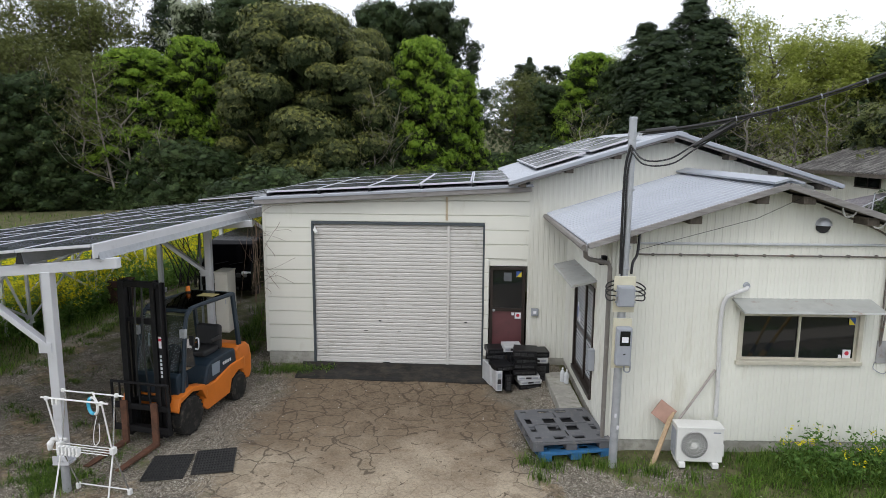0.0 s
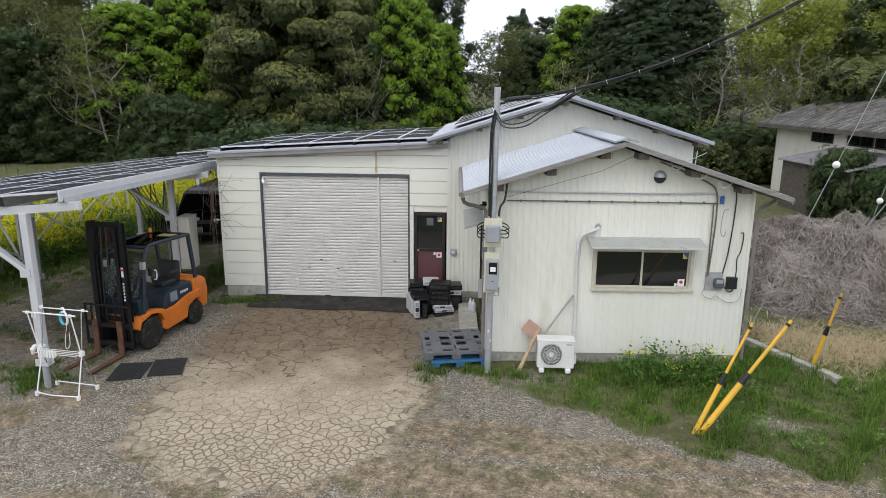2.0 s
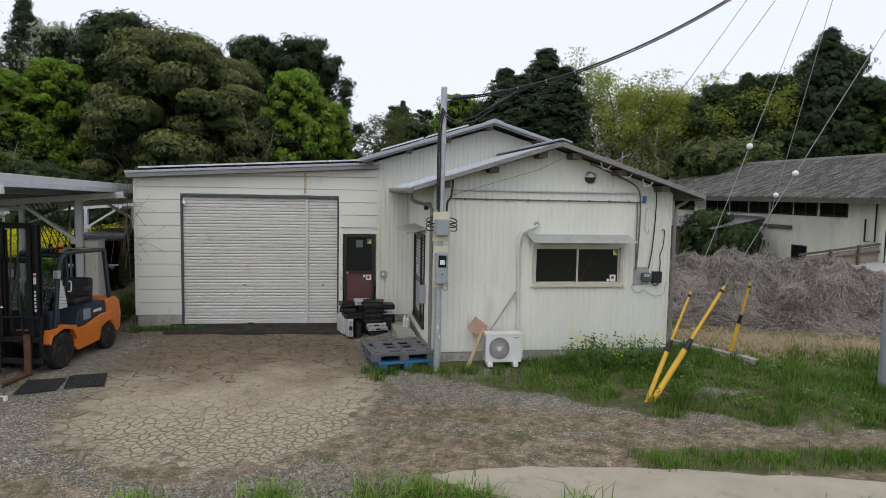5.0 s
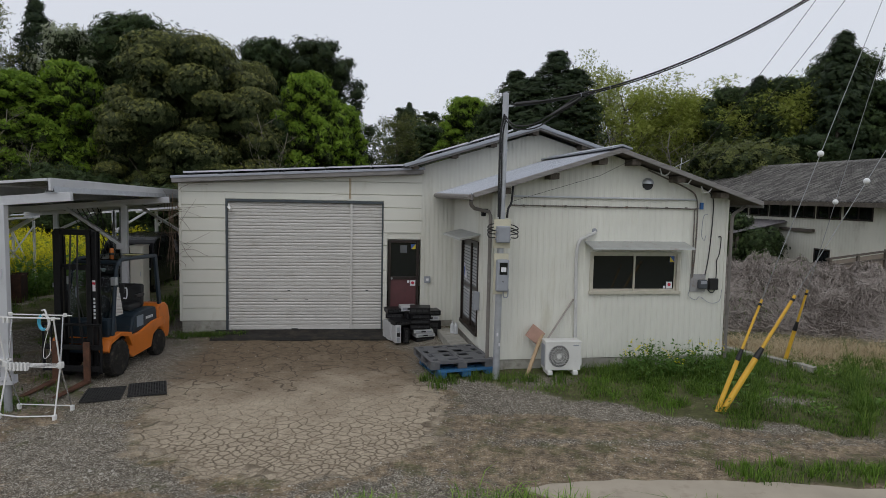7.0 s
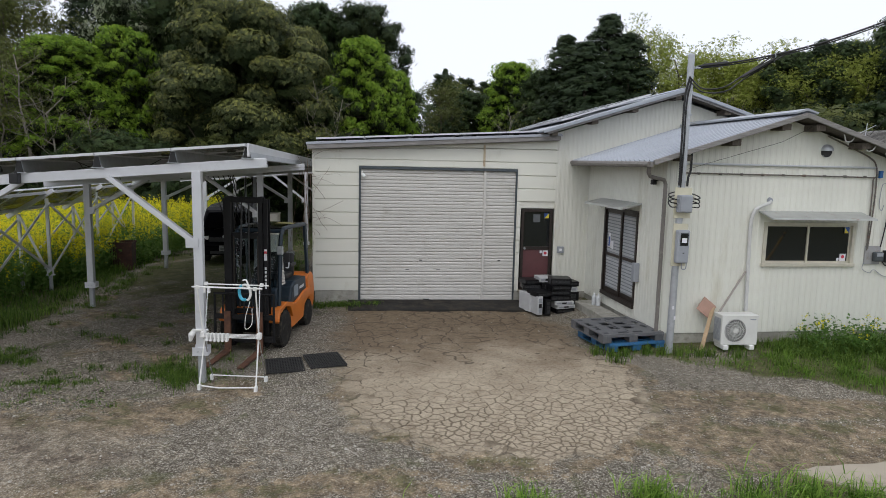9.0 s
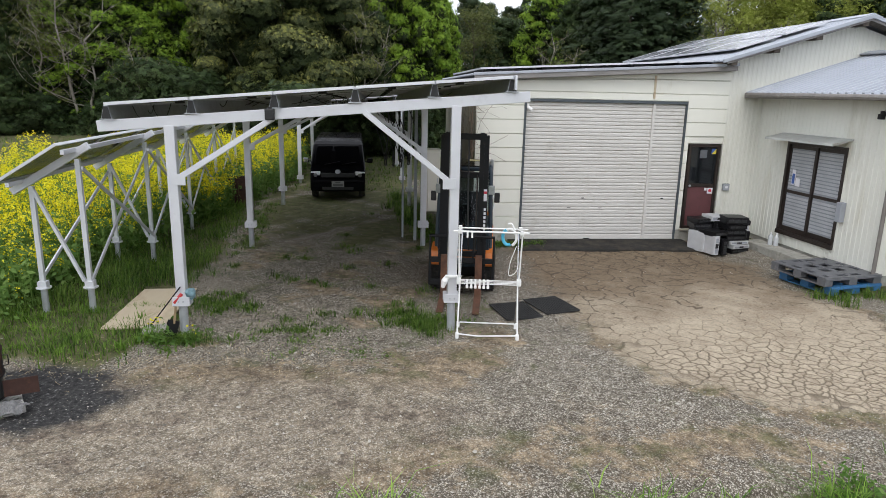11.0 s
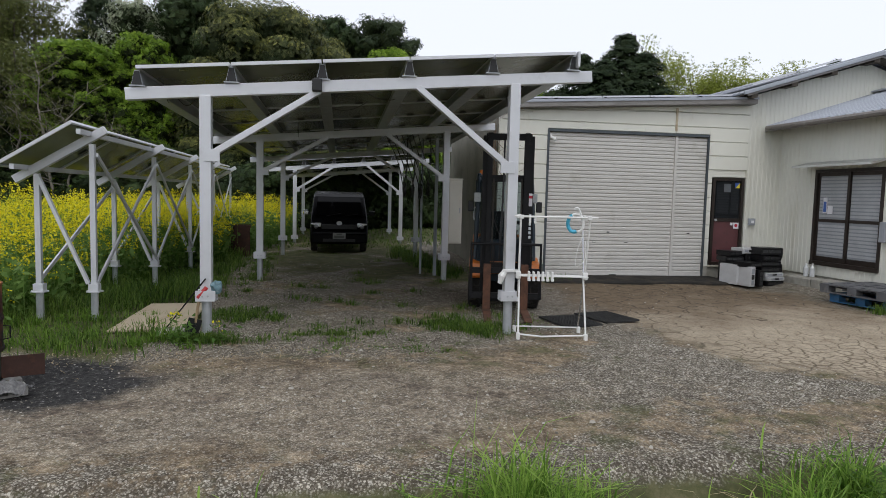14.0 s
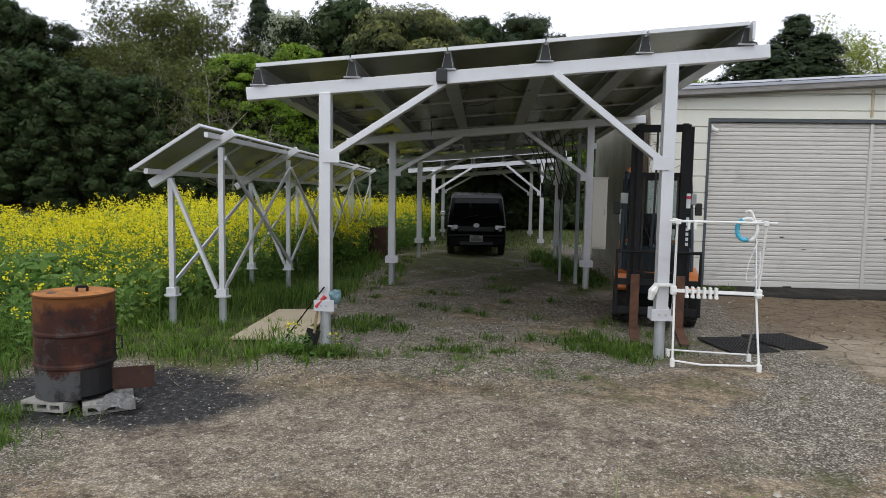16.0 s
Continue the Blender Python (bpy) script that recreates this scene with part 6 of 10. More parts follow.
# ---- step and bottles at the sliding door ----
step = root("concrete_step", pose(2.22, 11.45, gz(2.2, 11.4) - 0.03, 0, 0, -0.8), "mossy concrete step below the sliding door", "step")
part("block", boxed(-0.20, 0.19, -0.95, -0.02, 0.0, 0.19, 0.015), CONCRETE, step)
part("block", boxed(-0.21, 0.19, 0.0, 0.95, 0.0, 0.18, 0.018), CONCRETE, step)
WATER = surface("milky_clear_plastic", (0.55, 0.57, 0.58), 0.15, 0, 0.08, 8, 40, 0.02)
for dx, dy in ((0.04, 0.42), (0.10, 0.32)):
    b = root("plastic_bottle", pose(2.24 + dx, 11.45 + dy, gz(2.2, 11.4) + 0.152), "clear plastic water bottle standing on the step", "bottle", "water bottles")
    part("body", lathe(bmesh.new(), [(0.04, 0.0), (0.048, 0.01), (0.045, 0.07), (0.048, 0.08), (0.048, 0.18), (0.016, 0.235), (0.016, 0.245)], pose(0, 0, 0, 0, -90), 14), WATER, b)
    part("cap", rod(bmesh.new(), (0, 0, 0.245), (0, 0, 0.27), 0.017, seg=12), WHITE_PLASTIC, b)

# ---- fittings on the annex front, in its own plan ----
PIPE_GREY = surface("pale_grey_conduit", (0.50, 0.52, 0.54), 0.5, 0, 0.06, 4, 40, 0.02)
PIPE_DARK = surface("rust_speckled_steel_pipe", (0.16, 0.145, 0.13), 0.55, 0.3, 0.2, 8, 50, 0.1, (0.24, 0.10, 0.05), 0.22)
TAPE = surface("white_wrapped_duct", (0.58, 0.58, 0.57), 0.6, 0, 0.08, 8, 40, 0.1, (0.4, 0.39, 0.36), 0.2)
part("conduit", tube(bmesh.new(), [(0.34, -0.035, 3.22), (3.95, -0.035, 3.22)], 0.018, 8), PIPE_GREY, annex, "pale grey conduit")
part("cable_pipe", tube(bmesh.new(), curve((0.32, -0.03, 3.06), (2, -0.03, 3.055), (3.86, -0.03, 3.045), (3.935, -0.03, 3.0), (3.945, -0.03, 2.4), (3.95, -0.03, 1.72), n=5), 0.012, 6), PIPE_DARK, annex, "dark cable pipe")
for k in range(9):
    part("pipe_clip", boxed(0.55 + k * 0.40, 0.58 + k * 0.40, -0.05, 0.0, 3.035, 3.075), PIPE_DARK, annex)
part("cable_pipe", tube(bmesh.new(), curve((2.95, -0.04, 3.76), (3.3, -0.035, 3.62), (3.78, -0.035, 3.42), (3.96, -0.035, 3.26), (4.0, -0.035, 2.9), (3.99, -0.035, 2.3), (3.96, -0.035, 1.74), n=5), 0.014, 6), PIPE_DARK, annex, "rusty cable pipe")
part("cable", tube(bmesh.new(), curve((3.7, -0.06, 3.62), (3.95, -0.05, 3.52), (4.28, -0.04, 3.30), (4.32, -0.035, 2.9), (4.28, -0.035, 2.2), (4.22, -0.035, 1.78), n=5), 0.011, 6), BLACK_PLASTIC, annex, "black cable")
part("cable", tube(bmesh.new(), curve((4.22, -0.03, 2.95), (4.13, -0.03, 2.9), (4.11, -0.03, 2.55), (4.17, -0.03, 2.45), (4.2, -0.03, 2.55), n=5), 0.006, 5), GREY_PLASTIC, annex)
part("cable", tube(bmesh.new(), curve((4.46, -0.03, 2.52), (4.52, -0.03, 2.5), (4.50, -0.03, 2.2), (4.45, -0.03, 2.05), (4.46, -0.03, 1.85), (4.44, -0.03, 1.5), (4.36, -0.04, 1.44), (4.28, -0.03, 1.52), n=5), 0.010, 6), BLACK_PLASTIC, annex)
part("cable", tube(bmesh.new(), curve((3.92, -0.03, 1.5), (3.9, -0.03, 1.38), (4.05, -0.03, 1.30), (4.14, -0.03, 1.36), (4.35, -0.03, 1.24), (4.55, -0.03, 1.28), (4.6, -0.02, 1.5), n=5), 0.006, 5), GREY_PLASTIC, annex)
part("meter_board", boxed(3.93, 4.24, -0.03, 0.0, 1.46, 1.80, 0.004), surface("grey_meter_board", (0.33, 0.33, 0.33), 0.6, 0, 0.1, 4, 40, 0.05, (0.2, 0.12, 0.08), 0.2), annex)
meter = part("electric_meter", boxed(4.06, 4.24, -0.13, -0.03, 1.52, 1.70, 0.03), surface("smoky_meter_cover", (0.08, 0.09, 0.10), 0.15, 0, 0.1, 6, 30, 0), annex, "smoky grey electricity meter")
part("dial", boxed(4.09, 4.21, -0.134, -0.128, 1.62, 1.68), GREY_PLASTIC, meter)
part("breaker_box", boxed(4.30, 4.48, -0.09, 0.0, 1.50, 1.72, 0.012), BLACK_PLASTIC, annex, "black breaker box")
part("alarm_box", boxed(4.05, 4.11, -0.05, 0.0, 3.04, 3.17, 0.006), surface("blue_plastic_box", (0.02, 0.12, 0.35), 0.4, 0, 0.05, 5, 30, 0), annex, "small blue plastic box")
vent = bmesh.new()
bmesh.ops.create_uvsphere(vent, u_segments=20, v_segments=12, radius=0.115, matrix=pose(2.97, -0.01, 3.50) @ Matrix.Diagonal((1, 1.05, 1, 1)))
bmesh.ops.delete(vent, geom=[v for v in vent.verts if v.co.y > 0.0 or (v.co.z < 3.49 and v.co.y < -0.04)], context="VERTS")
part("vent_hood", vent, GALVANISED, annex, "round steel vent hood")
# flat black disc, standing in for the dark opening under the hood
part("vent_mouth", rod(bmesh.new(), (2.97, 0.0, 3.49), (2.97, -0.02, 3.49), 0.105, seg=18), BLACK_PLASTIC, annex)
part("duct", tube(bmesh.new(), curve((1.95, 0.0, 2.60), (1.93, -0.06, 2.57), (1.76, -0.06, 2.50), (1.64, -0.055, 2.40), (1.60, -0.05, 2.1), (1.62, -0.05, 1.3), (1.63, -0.06, 0.62), n=6), 0.032, 10), TAPE, annex, "white taped pipe duct")
part("duct_cap", rod(bmesh.new(), (1.95, 0.01, 2.61), (1.95, -0.05, 2.61), 0.055, 0.04, 14), GREY_PLASTIC, annex)
# gutters and downpipes
GUTTER = surface("brown_grey_gutter", (0.17, 0.155, 0.14), 0.5, 0, 0.15, 5, 40, 0.05, (0.28, 0.27, 0.25), 0.2)
part("downpipe", tube(bmesh.new(), [(5.0, -0.02, 3.12), (4.92, -0.03, 3.06), (4.76, -0.05, 2.98), (4.72, -0.045, 2.9), (4.72, -0.045, 0.15)], 0.032, 10), GUTTER, annex, "brown-grey downpipe")
part("gutter", tube(bmesh.new(), [(5.16, -0.3, 3.16), (5.16, 3.6, 3.18)], 0.045, 8), GUTTER, annex)
part("gutter", tube(bmesh.new(), [(-0.48, -0.32, 3.19), (-0.48, 3.6, 3.21)], 0.05, 8), GUTTER, annex)
part("downpipe", tube(bmesh.new(), [(-0.46, -0.25, 3.14), (-0.44, -0.2, 3.05), (-0.36, -0.1, 2.99), (-0.08, -0.06, 2.93), (-0.05, -0.055, 2.86), (-0.05, -0.055, 0.2)], 0.034, 10), GUTTER, annex, "brown-grey downpipe")
part("mailbox", boxed(-0.12, -0.01, 0.84, 0.96, 0.98, 1.34, 0.008), GREY_PLASTIC, annex, "grey wall box by the door")
part("flood_lamp", cube(boxed(-0.10, -0.02, 0.25, 0.34, 2.90, 2.98, 0.01), -0.14, -0.06, 0.25, 0.34, 2.84, 2.93, 0.01), BLACK_STEEL, annex)
part("antenna", rod(rod(bmesh.new(), (3.32, -0.3, 3.80), (3.62, -0.32, 3.95), 0.006, seg=5), (3.45, -0.3, 3.74), (3.47, -0.3, 3.98), 0.008, seg=5), GALVANISED, annex)
part("stay_wire", tube(bmesh.new(), [(0.32, -0.05, 3.12), (1.9, -0.28, 3.62), (2.5, -0.3, 3.92)], 0.004, 4), BLACK_STEEL, annex)
for k in range(3):
    part("cable_clamp", tube(bmesh.new(), curve((3.05 + 0.42 * k, -0.3, 3.78 - 0.15 * k), (3.1 + 0.42 * k, -0.3, 3.66 - 0.15 * k), (3.2 + 0.42 * k, -0.3, 3.67 - 0.15 * k), (3.26 + 0.42 * k, -0.3, 3.74 - 0.15 * k), n=4), 0.012, 6), TAPE, annex)
# fittings on the workshop front
part("wall_meter", cube(boxed(5.53, 5.68, -0.06, 0.0, 1.14, 1.29, 0.008), 5.555, 5.655, -0.066, -0.058, 1.165, 1.265), GREY_PLASTIC, shop, "small grey meter box")
part("meter_window", boxed(5.575, 5.635, -0.07, -0.066, 1.19, 1.245), STICKER_WHITE, shop)
part("security_camera", rod(rod(bmesh.new(), (1.13, -0.12, 2.80), (1.06, -0.02, 2.86), 0.035, seg=10), (1.06, -0.03, 2.86), (1.06, 0.02, 2.92), 0.02, seg=8), WHITE_PLASTIC, shop, "small white security camera")

# ---- dry creeper on the workshop corner ----
VINE = surface("dry_brown_creeper", (0.16, 0.11, 0.075), 0.9, 0, 0.35, 10, 50, 0.2)
vine = root("dry_creeper", pose(-3.75, 13.36, 0), "dry brown creeper clinging to the workshop corner", "creeper")
g = np.random.default_rng(31)
for k in range(26):
    x, z = g.normal(-0.04, 0.06), g.uniform(1.4, 3.3)
    pts = [Vector((x, -0.03 - 0.05 * g.random(), z))]
    dr = Vector((g.uniform(-0.1, 0.55) if k % 3 else g.normal(0, 0.08), 0, g.normal(0.05, 0.5)))
    for s in range(7):
        dr += Vector((g.normal(0, 0.22), 0, g.normal(-0.02, 0.25)))
        pts.append(pts[-1] + dr * 0.11 + Vector((0, g.normal(0, 0.008), 0)))
    for p in pts:
        p.y = min(-0.012 - 0.054 * 0 + 0.0, max(p.y, -0.12)) - 0.0
        p.z = min(p.z, 3.35)
    part("stem", tube(bmesh.new(), pts, 0.0025 + 0.002 * g.random(), 4), VINE, vine)
for k in range(9):
    x, z1 = g.normal(-0.09, 0.06), g.uniform(2.6, 3.4)
    part("stem", tube(bmesh.new(), curve((x, -0.08 + g.normal(0, 0.04), z1), (x + g.normal(0, 0.05), -0.1, z1 - 0.7), (x + g.normal(0, 0.08), -0.08, max(0.9, z1 - g.uniform(1.0, 1.8))), n=4), 0.0045, 4), VINE, vine)

# ---- outdoor unit, plank and board ----
AC_WHITE = surface("off_white_enamel", (0.66, 0.66, 0.63), 0.4, 0, 0.05, 4, 40, 0.02, (0.5, 0.49, 0.45), 0.12)
ac = root("air_conditioner_unit", pose(3.70, 8.92, gz(3.7, 8.9) + 0.06, 0, 0, -4) @ Matrix.Diagonal((0.93, 1, 1, 1)), "off-white outdoor air-conditioning unit on plastic feet", "air conditioner")
part("casing", boxed(-0.35, 0.35, -0.13, 0.14, 0.06, 0.58, 0.014), AC_WHITE, ac)
part("top_cover", boxed(-0.357, 0.357, -0.137, 0.147, 0.555, 0.585, 0.008), AC_WHITE, ac)
bm = bmesh.new()
for k in range(26):
    a = 2 * math.pi * k / 26
    pts = []
    for j in range(6):
        rr = 0.045 + 0.155 * j / 5
        aa = a + 0.75 * j / 5
        pts.append((-0.085 + rr * math.cos(aa), -0.142, 0.315 + rr * math.sin(aa)))
    tube(bm, pts, 0.004, 4)
for rr in (0.10, 0.15, 0.20):
    tube(bm, [(-0.085 + rr * math.cos(a), -0.142, 0.315 + rr * math.sin(a)) for a in np.linspace(0, 6.2832, 33)], 0.004, 4)
part("fan_grille", bm, AC_WHITE, ac, "spiral wire fan grille")
# flat disc on the casing: the recess's shade is put into its colour
part("fan_recess", rod(bmesh.new(), (-0.085, -0.128, 0.315), (-0.085, -0.1325, 0.315), 0.205, seg=32), surface("dark_fan_recess", (0.05, 0.05, 0.05), 0.6, 0, 0.2, 10, 40, 0), ac)
part("fan_hub", rod(bmesh.new(), (-0.085, -0.13, 0.315), (-0.085, -0.15, 0.315), 0.042, seg=18), AC_WHITE, ac)
part("brand_bar", boxed(0.19, 0.30, -0.134, -0.1305, 0.50, 0.52), GREY_PLASTIC, ac)
part("valve_cover", boxed(0.355, 0.395, -0.06, 0.06, 0.12, 0.30, 0.01), AC_WHITE, ac)
for x in (-0.26, 0.24):
    part("foot", boxed(x - 0.05, x + 0.05, -0.17, 0.17, -0.02, 0.06, 0.012), WHITE_PLASTIC, ac)
for k in range(9):
    part("side_fin", boxed(-0.364, -0.359, -0.10 + k * 0.026, -0.09 + k * 0.026, 0.12, 0.52), GREY_PLASTIC, ac)
TIMBER = surface("pale_raw_timber", (0.42, 0.30, 0.18), 0.8, 0, 0.2, 5, 50, 0.2, (0.25, 0.2, 0.15), 0.2, (5, 5, 0.6))
plank = root("timber_plank", pose(0, 0, 0), "pale timber plank leaning on the annex wall", "plank")
part("board", bar(bmesh.new(), (3.04, 8.86, 0.02), (3.44, 9.24, 0.70), 0.065, 0.03, 0.003), TIMBER, plank)
sheet = root("plywood_offcut", pose(3.30, 9.22, 0.70, -8, 38, 0), "pinkish plywood offcut behind the air conditioner", "plywood")
part("sheet", boxed(-0.15, 0.15, -0.008, 0.008, -0.13, 0.13), surface("pinkish_plywood", (0.42, 0.26, 0.20), 0.8, 0, 0.15, 5, 40, 0.1), sheet)
pole_l = root("wooden_stick", pose(0, 0, 0), "grey wooden stick leaning against the annex wall", "stick")
part("shaft", rod(bmesh.new(), (3.48, 9.18, 0.55), (4.04, 9.28, 1.34), 0.018, seg=8), surface("grey_weathered_stick", (0.33, 0.30, 0.27), 0.85, 0, 0.2, 6, 40, 0.1), pole_l)

# ---- service pole ----
sp = root("service_pole", pose(2.50, 8.96, gz(2.5, 8.9), 0, 0.55, 0), "galvanised steel service pole with meter boxes and cables", "pole")
H0 = gz(2.5, 8.9)
part("shaft", rod(bmesh.new(), (0, 0, -0.2), (0, 0, 4.97 - H0), 0.062, 0.052, 18), GALVANISED, sp)
part("cap", rod(bmesh.new(), (0, 0, 4.965 - H0), (0, 0, 4.99 - H0), 0.056, 0.05, 18), GALVANISED, sp)
part("backing_plate", boxed(-0.15, 0.15, -0.085, -0.062, 2.31 - H0, 2.82 - H0, 0.006), surface("cream_backing_plate", (0.58, 0.55, 0.42), 0.5, 0, 0.08, 4, 40, 0.03), sp, "cream backing plate")
part("backing_plate", boxed(-0.13, 0.13, -0.085, -0.062, 1.50 - H0, 2.22 - H0, 0.006), bpy.data.materials["cream_backing_plate"], sp)
sw = part("switch_box", boxed(-0.115, 0.115, -0.20, -0.085, 2.41 - H0, 2.70 - H0, 0.014), GREY_PLASTIC, sp, "blue-grey switch box")
part("box_lid", boxed(-0.10, 0.10, -0.212, -0.20, 2.425 - H0, 2.685 - H0, 0.008), GREY_PLASTIC, sw)
for z in (2.47, 2.55, 2.63):
    for s in (-1, 1):
        rod(bmg := bmesh.new(), (s * 0.11, -0.14, z - H0), (s * 0.14, -0.14, z - H0), 0.016, seg=8)
        part("gland", bmg, GREY_PLASTIC, sw)
mt = part("meter_box", boxed(-0.10, 0.12, -0.20, -0.085, 1.56 - H0, 2.12 - H0, 0.03), GREY_PLASTIC, sp, "blue-grey meter box with dark window")
part("meter_window", boxed(-0.055, 0.085, -0.207, -0.199, 1.86 - H0, 2.07 - H0, 0.004), DARK_GLASS, mt)
part("meter_face", boxed(-0.03, 0.06, -0.2095, -0.2065, 1.91 - H0, 1.99 - H0), STICKER_WHITE, mt)
part("latch", boxed(0.0, 0.03, -0.204, -0.2, 1.73 - H0, 1.745 - H0), BLACK_PLASTIC, mt)
part("sticker_tag", boxed(-0.03, 0.0, -0.064, -0.06, 0.78, 0.84), STICKER_WHITE, sp)
part("sticker_tag", boxed(0.01, 0.04, -0.064, -0.06, 0.60, 0.66), STICKER_WHITE, sp)
for z in (2.50, 2.56, 2.62):
    for s in (-1, 1):
        part("cable", tube(bmesh.new(), curve((s * 0.14, -0.14, z - H0), (s * 0.24, -0.16, z - H0 + 0.02 * (z - 2.5) * 10), (s * 0.27, -0.12, z - H0 + 0.05), (s * 0.22, -0.02, z - H0 + 0.09), (s * 0.08, 0.06, z - H0 + 0.12), n=5), 0.010, 6), BLACK_PLASTIC, sp)
part("cable", tube(bmesh.new(), curve((0.05, -0.1, 1.56 - H0), (0.06, -0.1, 1.46 - H0), (0.13, -0.1, 1.46 - H0), (0.14, -0.1, 1.6 - H0), n=5), 0.010, 6), GREY_PLASTIC, sp)
part("cable", tube(bmesh.new(), curve((-0.07, -0.05, 2.85 - H0), (-0.085, -0.05, 3.6 - H0), (-0.08, -0.04, 4.3 - H0), (-0.03, -0.06, 4.62 - H0), n=5), 0.018, 7), BLACK_PLASTIC, sp, "black riser cable")
part("cable", tube(bmesh.new(), curve((-0.05, -0.06, 2.82 - H0), (-0.05, -0.07, 3.5 - H0), (-0.055, -0.06, 4.2 - H0), (0.0, -0.07, 4.58 - H0), n=5), 0.014, 7), BLACK_PLASTIC, sp)
for z in (3.2, 4.0, 2.9):
    part("strap", rod(bmesh.new(), (0, 0, z - H0), (0, 0, z - H0 + 0.03), 0.072, seg=14), GALVANISED, sp)
part("riser_pipe", tube(bmesh.new(), curve((0.10, 0.0, 2.84 - H0), (0.12, 0.02, 3.0 - H0), (0.20, 0.1, 3.12 - H0), (0.24, 0.18, 3.4 - H0), n=5), 0.02, 7), BLACK_PLASTIC, sp)
part("pole_bracket", cube(rod(bmesh.new(), (0, 0, 4.74 - H0), (0, 0, 4.79 - H0), 0.06, seg=14), 0.04, 0.16, -0.1, -0.06, 4.75 - H0, 4.78 - H0), GALVANISED, sp)
# the drop cable to the utility pole, with its clamp and drip loops
drop = []
for i in range(31):
    q = 7.15 * i / 30
    drop.append(Vector((2.60 + q * 0.956, 8.88 - q * 0.285, 4.78 + 0.087 * q + 0.0579 * q * q)))
dc = root("drop_cable", pose(0, 0, 0), "thick black service cable strung over the drive", "cable")
part("cable", tube(bmesh.new(), drop, 0.016, 7), BLACK_PLASTIC, dc)
part("cable", tube(bmesh.new(), [p + Vector((0.012, 0, -0.028)) for p in drop], 0.011, 6), BLACK_PLASTIC, dc)
part("clamp", tube(bmesh.new(), [drop[0].lerp(drop[2], 0.2), drop[2]], 0.034, 10), BLACK_PLASTIC, dc)
for i in range(5, 29, 2):
    part("tie", tube(bmesh.new(), [drop[i] + Vector((0, 0, -0.012)), drop[i].lerp(drop[i + 1], 0.05) + Vector((0, 0, -0.012))], 0.034, 8), GREY_PLASTIC, dc)
part("drip_loop", tube(bmesh.new(), curve((2.52, 8.90, 4.60), (2.66, 8.74, 4.42), (2.95, 8.62, 4.44), drop[3] + Vector((0.0, 0, -0.24)), drop[5], n=7), 0.012, 6), BLACK_PLASTIC, dc)
part("drip_loop", tube(bmesh.new(), curve((2.52, 8.90, 4.54), (2.66, 8.72, 4.36), (2.98, 8.60, 4.38), drop[3] + Vector((0.05, 0, -0.28)), drop[6], n=7), 0.012, 6), BLACK_PLASTIC, dc)
part("sleeve", tube(bmesh.new(), [drop[3] + Vector((0.0, 0.0, -0.26)), drop[4] + Vector((0, 0, -0.16)), drop[5] + Vector((0, 0, -0.06))], [0.018, 0.032, 0.018], 8), BLACK_PLASTIC, dc)

# ---- utility pole and its guy wires ----
upole = root("utility_pole", pose(9.83, 6.80, gz(9.83, 6.80)), "tall tapered blue-grey steel utility pole", "pole")
part("shaft", rod(bmesh.new(), (0, 0, -0.3), (0, 0, 12), 0.175, 0.12, 24), surface("dull_pole_steel", (0.30, 0.325, 0.36), 0.55, 0.25, 0.12, 3, 50, 0.05, (0.22, 0.235, 0.26), 0.25, (1, 1, 0.3)), upole)
for z in (5.9, 9.9, 10.2):
    part("pole_band", rod(bmesh.new(), (0, 0, z), (0, 0, z + 0.07), 0.165, seg=20), GALVANISED, upole)
for k in range(8):
    part("step_bolt", rod(bmesh.new(), (0, 0, 2.2 + k * 0.45), (0.28 * (1 if k % 2 else -1), 0, 2.2 + k * 0.45), 0.012, seg=6), GALVANISED, upole)
YELLOW = surface("yellow_plastic_guard", (0.74, 0.44, 0.045), 0.45, 0, 0.12, 4, 40, 0.02, (0.5, 0.3, 0.05), 0.15)
WIRE = surface("galvanised_wire", (0.30, 0.31, 0.32), 0.5, 0.4, 0.1, 10, 40, 0)
PORCELAIN = surface("white_porcelain", (0.75, 0.76, 0.76), 0.25, 0, 0.03, 5, 30, 0)


def guy(base, top, length, fat, thin, knob_at, label):
    b0, t0 = Vector(base), Vector(top)
    d = (t0 - b0).normalized()
    gobj = root("guy_wire", pose(*base), label, "guy wire", "guy wires of the utility pole")
    part("wire", tube(bmesh.new(), [Vector((0, 0, 0)), t0 - b0], 0.0055, 5), WIRE, gobj)
    lower = length * 0.47
    part("guard_tube", rod(bmesh.new(), -d * 0.1, d * lower, fat, fat * 0.95, 16), YELLOW, gobj, "thick yellow guard tube")
    part("collar", rod(bmesh.new(), d * (lower - 0.03), d * (lower + 0.16), fat * 1.15, thin * 1.3, 16), BLACK_PLASTIC, gobj, "black rubber collar")
    part("guard_tube", rod(bmesh.new(), d * (lower + 0.1), d * length, thin, thin * 0.9, 14), YELLOW, gobj, "thin yellow guard tube")
    part("collar", rod(bmesh.new(), d * (length - 0.10), d * (length - 0.06), thin * 1.25, seg=12), BLACK_PLASTIC, gobj)
    k = bmesh.new()
    bmesh.ops.create_uvsphere(k, u_segments=16, v_segments=10, radius=0.05, matrix=Matrix.Translation(d * knob_at))
    part("insulator", k, PORCELAIN, gobj, "white porcelain insulator")
    return gobj


